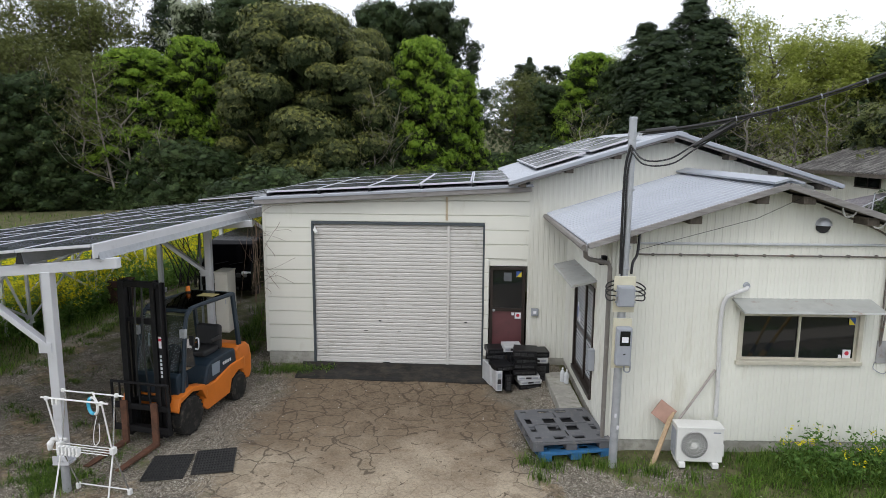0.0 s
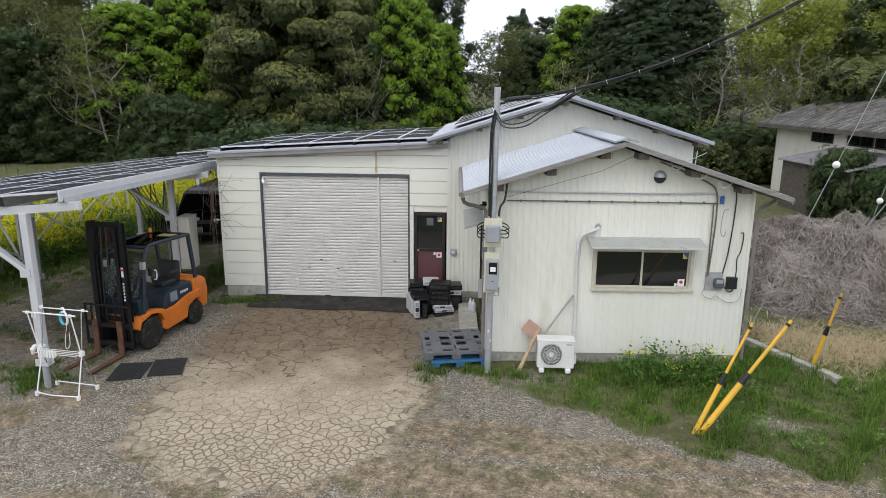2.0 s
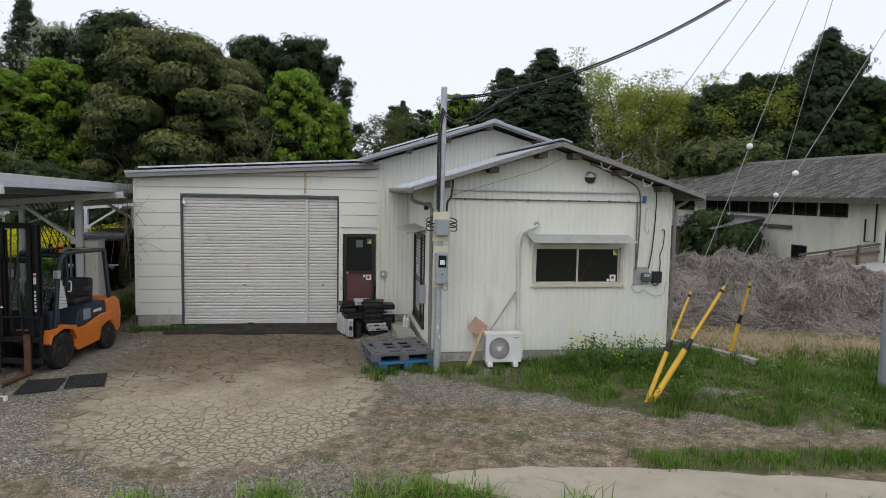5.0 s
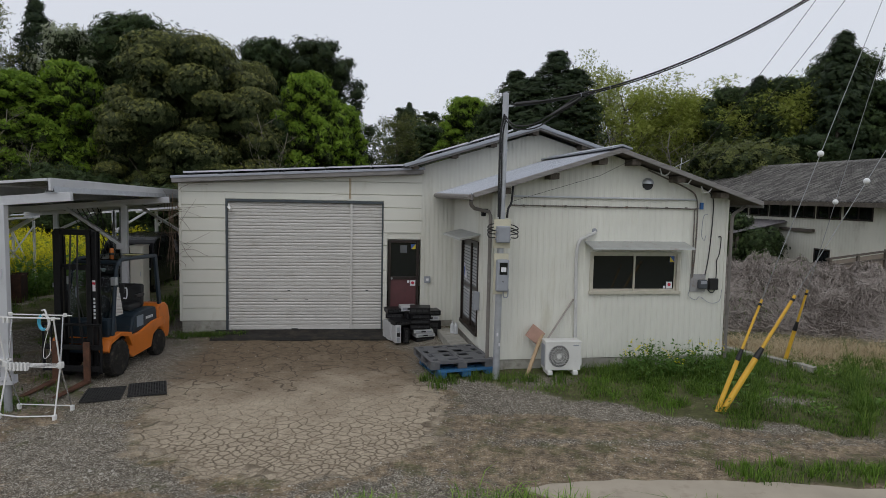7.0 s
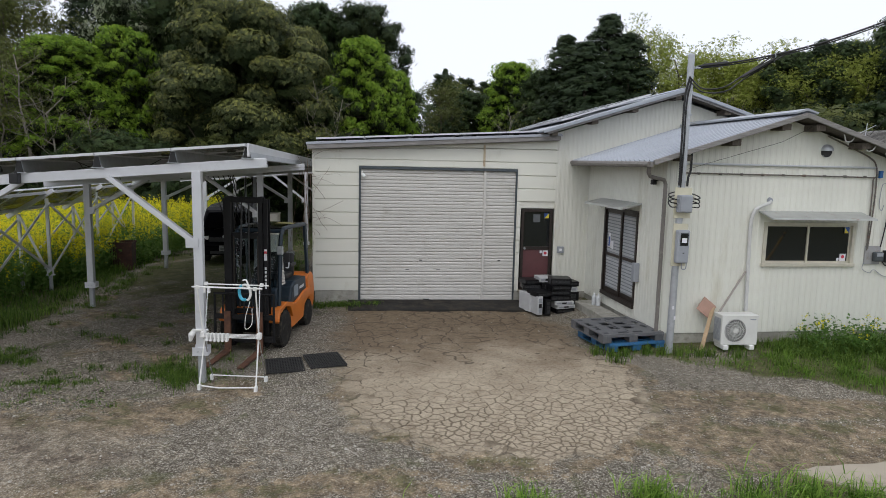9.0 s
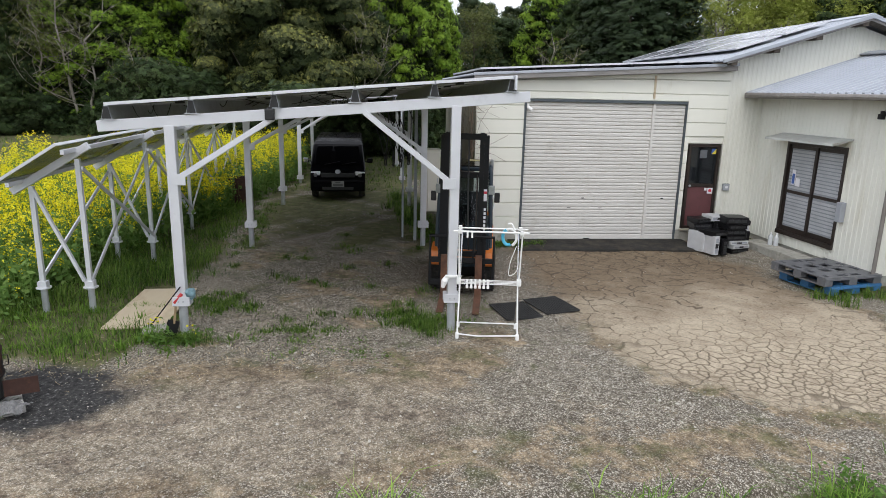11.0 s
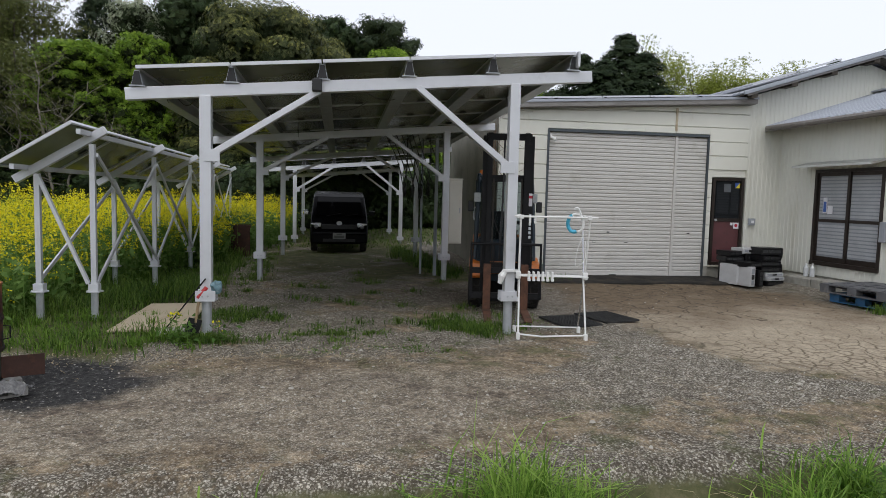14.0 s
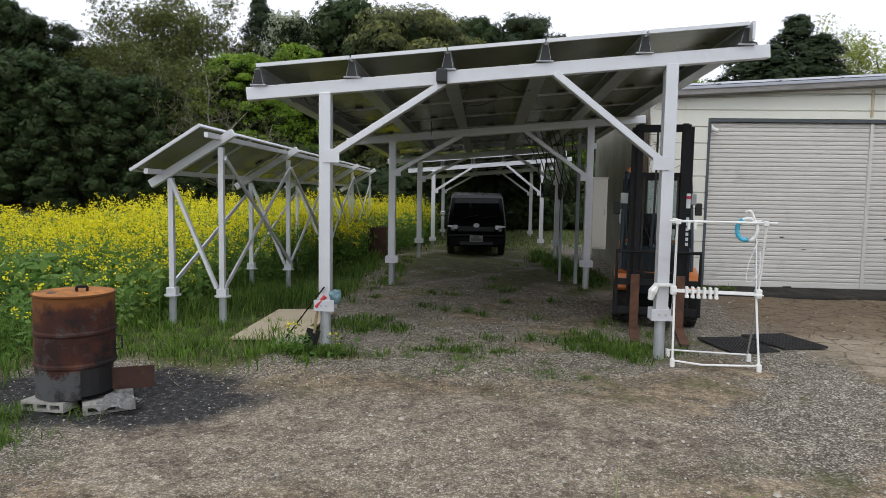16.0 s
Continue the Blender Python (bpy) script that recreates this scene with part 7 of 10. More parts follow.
guy((5.46, 6.82, gz(5.5, 6.8)), (9.42, 7.0, 10.0), 1.86, 0.036, 0.021, 4.30, "yellow-guarded guy wire rising steeply to the utility pole")
guy((5.54, 6.80, gz(5.5, 6.8)), (9.42, 6.70, 6.25), 2.12, 0.047, 0.027, 4.22, "yellow-guarded guy wire with a thick lower tube")
guy((8.52, 9.25, gz(8.5, 9.2)), (9.35, 7.0, 9.9), 1.55, 0.038, 0.023, 3.3, "yellow-guarded guy wire beside the vine heap")
for a, b in (((6.0, 9.0, 3.78), (9.45, 6.85, 10.1)), ((6.4, 9.0, 3.66), (9.5, 6.85, 9.4))):
    w_ = root("phone_wire", pose(0, 0, 0), "thin dark wire from the annex to the utility pole", "wire", "wires to the pole")
    part("wire", tube(bmesh.new(), sag(a, b, 0.18), 0.005, 4), BLACK_PLASTIC, w_)

# ---- burn barrel ----
def drum_rust():
    m, nt, b, co = blank("scorched_rusty_drum", 0.8, 0.15, 0.3)
    big, mid_, fine_ = grain(nt, co, 2.6, 6, 0.6), grain(nt, co, 7, 6, 0.65), grain(nt, co, 45, 4)
    col = ramp(nt, big, [(0.3, (0.014, 0.010, 0.009)), (0.43, (0.045, 0.016, 0.012)), (0.54, (0.07, 0.023, 0.014)), (0.70, (0.17, 0.062, 0.016))])
    col = blend(nt, ramp(nt, mid_, [(0.54, (0, 0, 0)), (0.66, (0.8,) * 3)]), col, (0.07, 0.066, 0.064))
    col = blend(nt, ramp(nt, fine_, [(0.4, (0, 0, 0)), (0.75, (0.5,) * 3)]), col, (0.03, 0.018, 0.014))
    axes = nt.nodes.new("ShaderNodeSeparateXYZ")
    nt.links.new(co, axes.inputs[0])
    band = sums(nt, "ADD", sums(nt, "MULTIPLY", axes.outputs[2], -4.0), sums(nt, "MULTIPLY", mid_, 2.2))
    col = blend(nt, ramp(nt, band, [(0.12, (0, 0, 0)), (0.3, (0.85,) * 3)]), col, (0.085, 0.092, 0.095))
    scorch = grain(nt, co, 3.7, 8, 0.7)
    col = blend(nt, ramp(nt, scorch, [(0.36, (0.9,) * 3), (0.47, (0, 0, 0))]), col, (0.014, 0.012, 0.011))
    worn_rim = sums(nt, "ADD", axes.outputs[2], sums(nt, "MULTIPLY", sums(nt, "SUBTRACT", mid_, 0.5), 0.25))
    col = blend(nt, ramp(nt, worn_rim, [(0.78, (0, 0, 0)), (0.84, (0.7,) * 3)]), col, (0.20, 0.075, 0.018))
    soot = sums(nt, "ADD", sums(nt, "MULTIPLY", axes.outputs[0], 2.0), sums(nt, "ADD", sums(nt, "MULTIPLY", axes.outputs[2], -1.1), sums(nt, "MULTIPLY", mid_, 1.6)))
    col = blend(nt, ramp(nt, soot, [(0.78, (0, 0, 0)), (1.0, (0.92,) * 3)]), col, (0.012, 0.011, 0.011))
    nt.links.new(col, b.inputs["Base Color"])
    bumped(nt, b, fine_, 0.35, 0.006)
    return m


DRUM = drum_rust()
BIN_RUST = surface("scorched_bin_rust", (0.045, 0.02, 0.014), 0.85, 0.1, 0.4, 5, 60, 0.4, (0.11, 0.045, 0.02), 0.25)
BX, BY = -10.26, 6.55
bz = gz(BX, BY) + 0.005
drum = root("steel_drum", pose(BX, BY, bz + 0.07, 0, 0, 20), "rusty scorched steel drum used for burning", "drum")
R_, H_ = 0.288, 0.81
prof = [(0.01, 0.0), (R_ - 0.012, 0.0), (R_, 0.008), (R_, 0.03)]
for zc in (0.26, 0.51):
    prof += [(R_, zc - 0.022), (R_ + 0.010, zc - 0.008), (R_ + 0.010, zc + 0.008), (R_, zc + 0.022)]
prof += [(R_, H_ - 0.02), (R_ + 0.008, H_ - 0.012), (R_ + 0.008, H_), (R_ - 0.004, H_)]
bm = lathe(bmesh.new(), prof, pose(0, 0, 0, 0, -90), 48)
cut = [f for f in bm.faces if f.calc_center_median().z < 0.2 and f.calc_center_median().z > 0.01 and f.calc_center_median().x > 0.09 and f.calc_center_median().y < 0.16 and abs(f.normal.z) < 0.9 and Vector((f.calc_center_median().x, f.calc_center_median().y, 0)).length > 0.2]
bmesh.ops.delete(bm, geom=cut, context="FACES")
part("shell", bm, DRUM, drum, smooth=False)
part("lid", lathe(bmesh.new(), [(0.01, 0.0), (R_ - 0.01, 0.0), (R_ - 0.004, 0.012), (R_ - 0.012, 0.014), (0.01, 0.012)], pose(0, 0, H_ - 0.012, 0, -90), 40), surface("orange_rust_lid", (0.36, 0.135, 0.02), 0.85, 0.1, 0.5, 6, 50, 0.4, (0.05, 0.04, 0.034), 0.38), drum, "orange rusted lid")
part("lid_handle", tube(bmesh.new(), curve((0.02, 0.0, H_), (0.02, 0.0, H_ + 0.035), (0.09, 0.0, H_ + 0.035), (0.09, 0.0, H_), n=3), 0.012, 6), BLACK_STEEL, drum)
part("bung_hole", rod(bmesh.new(), (-0.15, -0.05, H_ - 0.002), (-0.15, -0.05, H_ + 0.003), 0.035, seg=14), BLACK_STEEL, drum)
# black cylinder that fills the drum and shows in the fire opening
part("inner_black_fill", rod(bmesh.new(), (0, 0, 0.02), (0, 0, H_ - 0.03), R_ - 0.02, seg=24), BLACK_PLASTIC, drum)
part("handle", tube(bmesh.new(), [(R_ - 0.01, -0.02, 0.33), (R_ + 0.05, -0.02, 0.34), (R_ + 0.05, -0.02, 0.44), (R_ - 0.01, -0.02, 0.45)], 0.006, 5), BLACK_STEEL, drum)
flap = bmesh.new()
cube(flap, 0.27, 0.58, -0.10, -0.09, 0.02, 0.20, 0.002)
part("fire_door", flap, BIN_RUST, drum, "hinged rusty fire door standing open")
ASHY = surface("pale_ash", (0.22, 0.217, 0.214), 0.95, 0, 0.4, 14, 60, 0.9, (0.05, 0.05, 0.05), 0.6)
ash = root("ash_heap", pose(-9.86, 6.40, gz(-9.86, 6.4) + 0.07), "heap of pale grey ash before the drum", "ash")
g = np.random.default_rng(5)
bm = bmesh.new()
bmesh.ops.create_grid(bm, x_segments=26, y_segments=26, size=0.14)
for v in bm.verts:
    rr = v.co.length / (0.15 + 0.03 * math.sin(5 * math.atan2(v.co.y, v.co.x) + 1))
    v.co.z = 0.06 * max(-0.35, 1 - rr) * (1.2 - 2.2 * v.co.x) + 0.03 * noise.noise(v.co * 24) + 0.014 * g.random() - 0.01
part("ash_mass", bm, ASHY, ash)
BLOCK = surface("concrete_block", (0.32, 0.31, 0.285), 0.95, 0, 0.15, 8, 60, 0.5, (0.15, 0.15, 0.14), 0.25)


def hollow_block(m, label):
    b = root("concrete_block", m, label, "concrete block", "blocks under the drum")
    bm = bmesh.new()
    L, W, T = 0.36, 0.165, 0.075
    cube(bm, -L / 2, L / 2, -W / 2, W / 2, 0, 0.02)
    cube(bm, -L / 2, L / 2, -W / 2, W / 2, T - 0.02, T)
    for k in range(4):
        x = -L / 2 + 0.015 + k * (L - 0.03) / 3
        cube(bm, x - 0.015, x + 0.015, -W / 2, W / 2, 0.02, T - 0.02)
    part("block", bm, BLOCK, b)
    return b


for dx, dy, a in ((-0.10, -0.20, -8), (-0.10, 0.12, -10), (0.34, -0.16, 32), (0.20, 0.10, 30)):
    hollow_block(pose(BX + dx, BY + dy, gz(BX + dx, BY + dy) + 0.0, 0, 0, a), "pale hollow concrete block under the drum")

# ---- board, shovel, slab and rusty bin beside the carport ----
bo = root("plywood_board", pose(-9.28, 9.42, gz(-9.1, 9.6) + 0.04, 1.2, -1, -4), "weathered buff plywood board lying in the grass", "board")
part("sheet", boxed(-0.40, 0.40, -0.84, 0.84, 0, 0.022, 0.003), surface("weathered_buff_plywood", (0.44, 0.37, 0.26), 0.75, 0, 0.1, 1.2, 40, 0.1, (0.26, 0.19, 0.11), 0.22, (1, 0.5, 1)), bo)
sl = root("stone_slab", pose(-8.98, 8.55, gz(-9.0, 8.5) + 0.01, 0, 0, 12), "flat grey stone slab in the grass", "stone")
part("slab", boxed(-0.2, 0.2, -0.13, 0.13, 0, 0.05, 0.012), CONCRETE, sl)
shv = root("shovel", pose(0.07, 0.05, 0), "shovel with red grip leaning on the carport post", "shovel")
RED_PAINT = surface("red_painted_grip", (0.45, 0.03, 0.03), 0.4, 0, 0.1, 6, 40, 0.02)
part("shaft", rod(bmesh.new(), (-8.80, 8.30, 0.10), (-8.75, 8.31, 0.46), 0.016, seg=8), surface("worn_ash_shaft", (0.28, 0.2, 0.11), 0.7, 0, 0.2, 6, 40, 0.1), shv)
part("grip", rod(bmesh.new(), (-8.78, 8.305, 0.38), (-8.68, 8.31, 0.50), 0.024, seg=8), RED_PAINT, shv, "red grip")
part("blade", bar(bmesh.new(), (-8.86, 8.28, -0.08), (-8.80, 8.30, 0.14), 0.15, 0.012, 0.003, (0, 1, 0.2)), BLACK_STEEL, shv)
rdd = root("iron_rod", pose(0, 0, 0), "thin dark iron rod leaning on the carport post", "rod")
part("shaft", rod(bmesh.new(), (-9.10, 8.60, gz(-9.1, 8.6) + 0.06), (-8.62, 8.33, 0.60), 0.009, seg=6), BLACK_STEEL, rdd)
glove = root("cloth_bundle", pose(-8.50, 8.38, 0.50), "faded blue-grey cloth bundle tied at the post", "cloth")
bm = bmesh.new()
bmesh.ops.create_icosphere(bm, subdivisions=3, radius=0.07)
for v in bm.verts:
    v.co *= 1 + 0.45 * noise.noise(v.co * 22)
part("cloth", bm, surface("faded_teal_cloth", (0.13, 0.22, 0.25), 0.9, 0, 0.3, 20, 60, 0.3, (0.4, 0.42, 0.42), 0.2), glove)
rag = root("white_rag", pose(-5.16, 8.20, 0.62), "white rag tied round the carport post", "cloth")
bm = tube(bmesh.new(), [(0.02, -0.02, 0.10), (-0.03, -0.04, 0.03), (-0.05, -0.03, -0.06)], [0.03, 0.045, 0.025], 8)
cube(bm, -0.02, 0.20, -0.06, -0.02, 0.08, 0.11, 0.005)
part("cloth", bm, WHITE_PLASTIC, rag)
rb = root("rusty_bin", pose(-9.24, 18.35, gz(-9.24, 18.35), 0, 0, 5) @ Matrix.Diagonal((1.12, 1.12, 1.0, 1)), "rusty brown square bin in the grass", "bin")
part("body", cube(cube(cube(boxed(-0.25, 0.25, -0.25, -0.23, 0, 0.78), -0.25, 0.25, 0.23, 0.25, 0, 0.78), -0.25, -0.23, -0.23, 0.23, 0, 0.78), 0.23, 0.25, -0.23, 0.23, 0, 0.78), BIN_RUST, rb)
for y0 in (-0.27, 0.25):
    part("rim", boxed(-0.27, 0.27, y0, y0 + 0.02, 0.74, 0.80), BIN_RUST, rb)
# ---- old barn beyond the vine heap: its long west wall and mossy roof ----
BARN_ROOF = surface("mossy_corrugated_cement_roof", (0.085, 0.08, 0.075), 0.9, 0, 0.55, 1.6, 14, 0.6, (0.36, 0.35, 0.32), 0.40, (0.35, 3, 1))
BARN_WALL = surface("dull_cream_barn_sheet", (0.66, 0.645, 0.56), 0.6, 0, 0.08, 0.8, 30, 0.05, (0.36, 0.33, 0.26), 0.15, (1, 1, 0.3))
barn = root("barn", pose(22.9, 20.4, -1.07) @ Matrix.Diagonal((1.164, 1.164, 1.164, 1)), "long old barn with mossy grey roof and dull cream walls", "barn")
LEN, EAV, RDG, HALF = 17.5, 4.02, 5.66, 4.6
bw = pose(0, LEN, 0, 0, 0, -90)
win_spans = [(1.7, 3.1), (3.25, 4.55), (4.65, 6.0), (6.15, 7.45), (7.55, 8.9), (9.0, 10.9), (12.0, 13.9)]
holes = [(LEN - b, LEN - a, 3.03, 3.62) for a, b in win_spans] + [(LEN - 4.6, LEN - 3.7, 0.25, 1.80)]
wall_sheet("wall_sheet", [(0, EAV), (LEN, EAV)], 0.0, holes, BARN_WALL, barn, bw, 0.16)
wall_sheet("gable_wall", [(0, EAV), (HALF, RDG - 0.1), (2 * HALF, EAV)], 0.0, [], BARN_WALL, barn, Matrix(), 0.16)
part("back_wall", boxed(2 * HALF - 0.1, 2 * HALF, 0.1, LEN, 0, EAV), BARN_WALL, barn)
part("gable_wall", prism(bmesh.new(), [(0, 0), (2 * HALF, 0), (2 * HALF, EAV), (HALF, RDG - 0.1), (0, EAV)], 0.1, pose(0, LEN - 0.1, 0)), BARN_WALL, barn)
for s in (-1, 1):
    xl = HALF + s * (HALF + 0.7)
    zl = RDG - (HALF + 0.7) * (RDG - EAV + 0.02) / HALF
    ribbed_roof("roof_sheet", (xl, -0.8, zl), (xl, LEN + 0.9, zl), (HALF, LEN + 0.9, RDG), (HALF, -0.8, RDG), 0.17, 0.045, BARN_ROOF, barn, 0.03, "mossy grey corrugated roof")
    part("eave_board", boxed(min(xl, xl + s * 0.06), max(xl, xl + s * 0.06), -0.8, LEN + 0.9, zl - 0.20, zl - 0.03), WOOD_DARK, barn)
part("ridge_cap", prism(bmesh.new(), [(HALF - 0.25, RDG - 0.05), (HALF, RDG + 0.08), (HALF + 0.25, RDG - 0.05), (HALF, RDG + 0.02)], LEN + 1.7, pose(0, -0.8, 0)), BARN_ROOF, barn)
for a, b in win_spans:
    w = part("window", cube(cube(cube(cube(boxed(-0.03, 0.06, a, a + 0.06, 3.03, 3.62), -0.03, 0.06, b - 0.06, b, 3.03, 3.62), -0.03, 0.06, a, b, 3.56, 3.63), -0.04, 0.06, a, b, 3.02, 3.08), -0.02, 0.05, (a + b) / 2 - 0.02, (a + b) / 2 + 0.02, 3.08, 3.56), BRONZE, barn, "dark framed barn window")
    part("pane", boxed(0.02, 0.03, a + 0.06, b - 0.06, 3.08, 3.56), DARK_GLASS, w)
part("door", cube(cube(boxed(0.0, 0.06, 3.7, 3.76, 0.25, 1.80), 0.0, 0.06, 4.54, 4.6, 0.25, 1.80), 0.01, 0.05, 3.7, 4.6, 1.73, 1.80), BRONZE, barn)
part("door_pane", boxed(0.025, 0.035, 3.76, 4.54, 0.25, 1.73), DARK_GLASS, barn)
part("ledge", boxed(-0.14, 0.0, 4.6, 6.6, 2.45, 2.58), WOOD_DARK, barn)
part("cross_trim", boxed(-0.03, 0.0, 0.0, 6.6, 2.62, 2.66), BARN_WALL, barn)
part("pipe", tube(bmesh.new(), [(-0.08, 0.35, 4.0), (-0.08, 0.35, 2.2), (-0.08, 0.8, 2.2), (-0.08, 0.8, 3.0)], 0.03, 6), BLACK_STEEL, barn)
# lean-to; a black sheet stands in for the shade in its mouth
ribbed_roof("lean_to_roof", (-2.6, 6.3, 2.32), (-2.6, 11.8, 2.32), (0.0, 11.8, 2.85), (0.0, 6.3, 2.85), 0.17, 0.04, surface("purplish_grey_shed_roof", (0.20, 0.19, 0.20), 0.75, 0, 0.2, 1.5, 30, 0.2, (0.35, 0.33, 0.31), 0.2), barn, 0.03)
part("lean_to_wall", boxed(-2.4, -2.34, 6.4, 11.7, 0, 2.3), WOOD_DARK, barn)
part("lean_to_wall", boxed(-2.3, 0.0, 11.6, 11.7, 0, 2.4), WOOD_DARK, barn)
part("lean_to_post", boxed(-2.4, -2.28, 6.35, 6.47, 0, 2.35), WOOD_DARK, barn)
part("lean_to_dark_sheet", boxed(-2.3, -0.1, 7.2, 7.26, 0, 2.4), BLACK_PLASTIC, barn)
# loading ramp with a side rail
loading = root("loading_ramp", pose(20.4, 18.1, -0.62) @ Matrix.Diagonal((1.164, 1.164, 1.164, 1)), "grey sloping loading ramp with brown side rails", "ramp")
bm = bmesh.new()
prism(bm, [(-1.0, 0.2), (2.4, 0.2), (2.4, 1.15), (-1.0, 0.75)], 2.2, pose(0, 0, 0))
part("deck", bm, surface("pale_concrete_deck", (0.42, 0.40, 0.38), 0.9, 0, 0.1, 2, 40, 0.2), loading)
RAILC = surface("brown_rail_boards", (0.23, 0.19, 0.15), 0.8, 0, 0.15, 3, 40, 0.1)
part("side_panel", prism(bmesh.new(), [(-1.0, 0.80), (2.4, 1.2), (2.4, 1.72), (-1.0, 1.28)], 0.04, pose(0, 2.2, 0)), RAILC, loading)
for lift in (0.0, 0.26):
    part("side_rail", prism(bmesh.new(), [(-1.05, 1.08 + lift), (2.45, 1.5 + lift), (2.45, 1.57 + lift), (-1.05, 1.15 + lift)], 0.06, pose(0, 2.14, 0)), WOOD_DARK, loading)
for k in range(4):
    part("rail_post", boxed(-0.95 + k * 1.1, -0.87 + k * 1.1, 2.12, 2.2, 0.3, 1.42 + 0.15 * k), WOOD_DARK, loading)
# ---- forest ----
BARK = surface("grey_brown_bark", (0.10, 0.085, 0.065), 0.9, 0, 0.35, 4, 30, 0.5, (0.2, 0.19, 0.16), 0.2, (1, 1, 0.3))
LEAF_OLIVE = leafy("olive_evergreen_leaves", [(0.022, 0.033, 0.011), (0.056, 0.073, 0.024), (0.12, 0.135, 0.048)], 0.2, 0.55, 0.55, 15.0)
LEAF_FRESH = leafy("fresh_green_leaves", [(0.075, 0.14, 0.016), (0.18, 0.30, 0.028), (0.34, 0.48, 0.06)], 0.45, 0.6, 0.55, 15.0)
LEAF_SPARSE = leafy("young_olive_green_leaves", [(0.055, 0.07, 0.02), (0.10, 0.12, 0.034), (0.18, 0.195, 0.062)], 0.35, 0.6, 0.55, 15.0)
LEAF_DARK = leafy("dark_evergreen_leaves", [(0.018, 0.034, 0.012), (0.036, 0.062, 0.021), (0.075, 0.112, 0.036)], 0.25, 0.6, 0.55, 15.0)
LEAF_CEDAR = leafy("dark_cedar_needles", [(0.017, 0.031, 0.014), (0.029, 0.049, 0.02), (0.05, 0.072, 0.028)], 0.15, 0.6, 0.55, 15.0)
LEAF_PALE = leafy("pale_blossom_and_leaves", [(0.14, 0.18, 0.08), (0.25, 0.29, 0.17), (0.42, 0.45, 0.34)], 0.3, 0.6, 0.3, 11.0)
# young shoots, their colour also lightened to show clump tops as lit
LEAF_LIT_TOP = leafy("lit_top_olive_shoots", [(0.075, 0.09, 0.024), (0.165, 0.175, 0.046), (0.28, 0.28, 0.078)], 0.2, 0.6, 0.55, 15.0)

LEAF_GOLD = leafy("yellow_green_young_leaves", [(0.11, 0.145, 0.028), (0.26, 0.31, 0.055), (0.42, 0.46, 0.12)], 0.45, 0.6, 0.45, 15.0)
# inner leaves: the crown's shade is put into this dark colour
LEAF_CORE = leafy("shade_coloured_leaves", [(0.012, 0.02, 0.007), (0.022, 0.034, 0.011), (0.04, 0.055, 0.018)], 0.0, 0.8, 0.5, 9.0)


def unit(n, g):
    v = g.normal(size=(n, 3))
    return v / np.linalg.norm(v, axis=1)[:, None]


def leaves(places, normals, sizes, g, long=1.15, spread=1.0):
    """Leaf-shaped quads at places, facing about along normals."""
    n = len(places)
    a = np.cross(normals, unit(n, g))
    a /= np.linalg.norm(a, axis=1)[:, None] + 1e-9
    b = np.cross(normals, a)
    s = sizes[:, None] * spread
    v = np.stack([places - a * s * 0.5 * long, places - b * s * 0.42 + a * s * 0.05, places + a * s * 0.5 * long, places + b * s * 0.42 + a * s * 0.05], 1).reshape(-1, 3)
    return v, np.arange(4 * n).reshape(n, 4)


def crown(name, places, facing, clump_dirs, sizes, material, parent, g, long=1.15, label=""):
    """A mesh of leaf sprays whose shading follows the rounding of their clumps."""
    v, f = leaves(places, facing, sizes, g, long, 1.22)
    me = mesh_from(name, v, f)
    soft = clump_dirs * 0.72 + facing * 0.28
    soft /= np.linalg.norm(soft, axis=1)[:, None] + 1e-9
    ob = lay(name, me, material, parent, label)
    me.normals_split_custom_set_from_vertices(np.repeat(soft, 4, axis=0).tolist())
    return ob


def limbs(bm, base, top, r, g, count, reach, lift, sub=2):
    """A tapered trunk with limbs."""
    pts = [Vector(base).lerp(Vector(top), i / 7) + Vector((g.normal() * 0.12, g.normal() * 0.12, 0)) * (i > 0) * (i / 3) for i in range(8)]
    tube(bm, pts, [r * (1 - 0.11 * i) for i in range(8)], 7)
    tips = []
    for k in range(count):
        f = 0.25 + 0.7 * k / count
        i = min(6, int(f * 7))
        p = pts[i].lerp(pts[i + 1], f * 7 - i)
        ang = k * 2.4 + g.uniform(-0.5, 0.5)
        ln = reach * (1.05 - 0.6 * f) * g.uniform(0.7, 1.2)
        q = p + Vector((math.cos(ang) * ln, math.sin(ang) * ln, lift * ln * g.uniform(0.4, 1.2)))
        c = curve(p, p.lerp(q, 0.5) + Vector((0, 0, -0.08 * ln)) + Vector(g.normal(size=3) * 0.06 * ln), q, n=3)
        rr = r * 0.38 * (1 - 0.5 * f)
        tube(bm, c, [rr * (1 - 0.75 * j / (len(c) - 1)) for j in range(len(c))], 5)
        tips.append(q)
        for s in range(sub):
            b0 = p.lerp(q, g.uniform(0.35, 0.85))
            b1 = b0 + Vector(g.normal(size=3)) * 0.22 * ln + Vector((0, 0, 0.28 * ln))
            tube(bm, [b0, b0.lerp(b1, 0.5) + Vector(g.normal(size=3)) * 0.03 * ln, b1], [rr * 0.45, rr * 0.3, rr * 0.1], 4)
            tips.append(b1)
    return tips


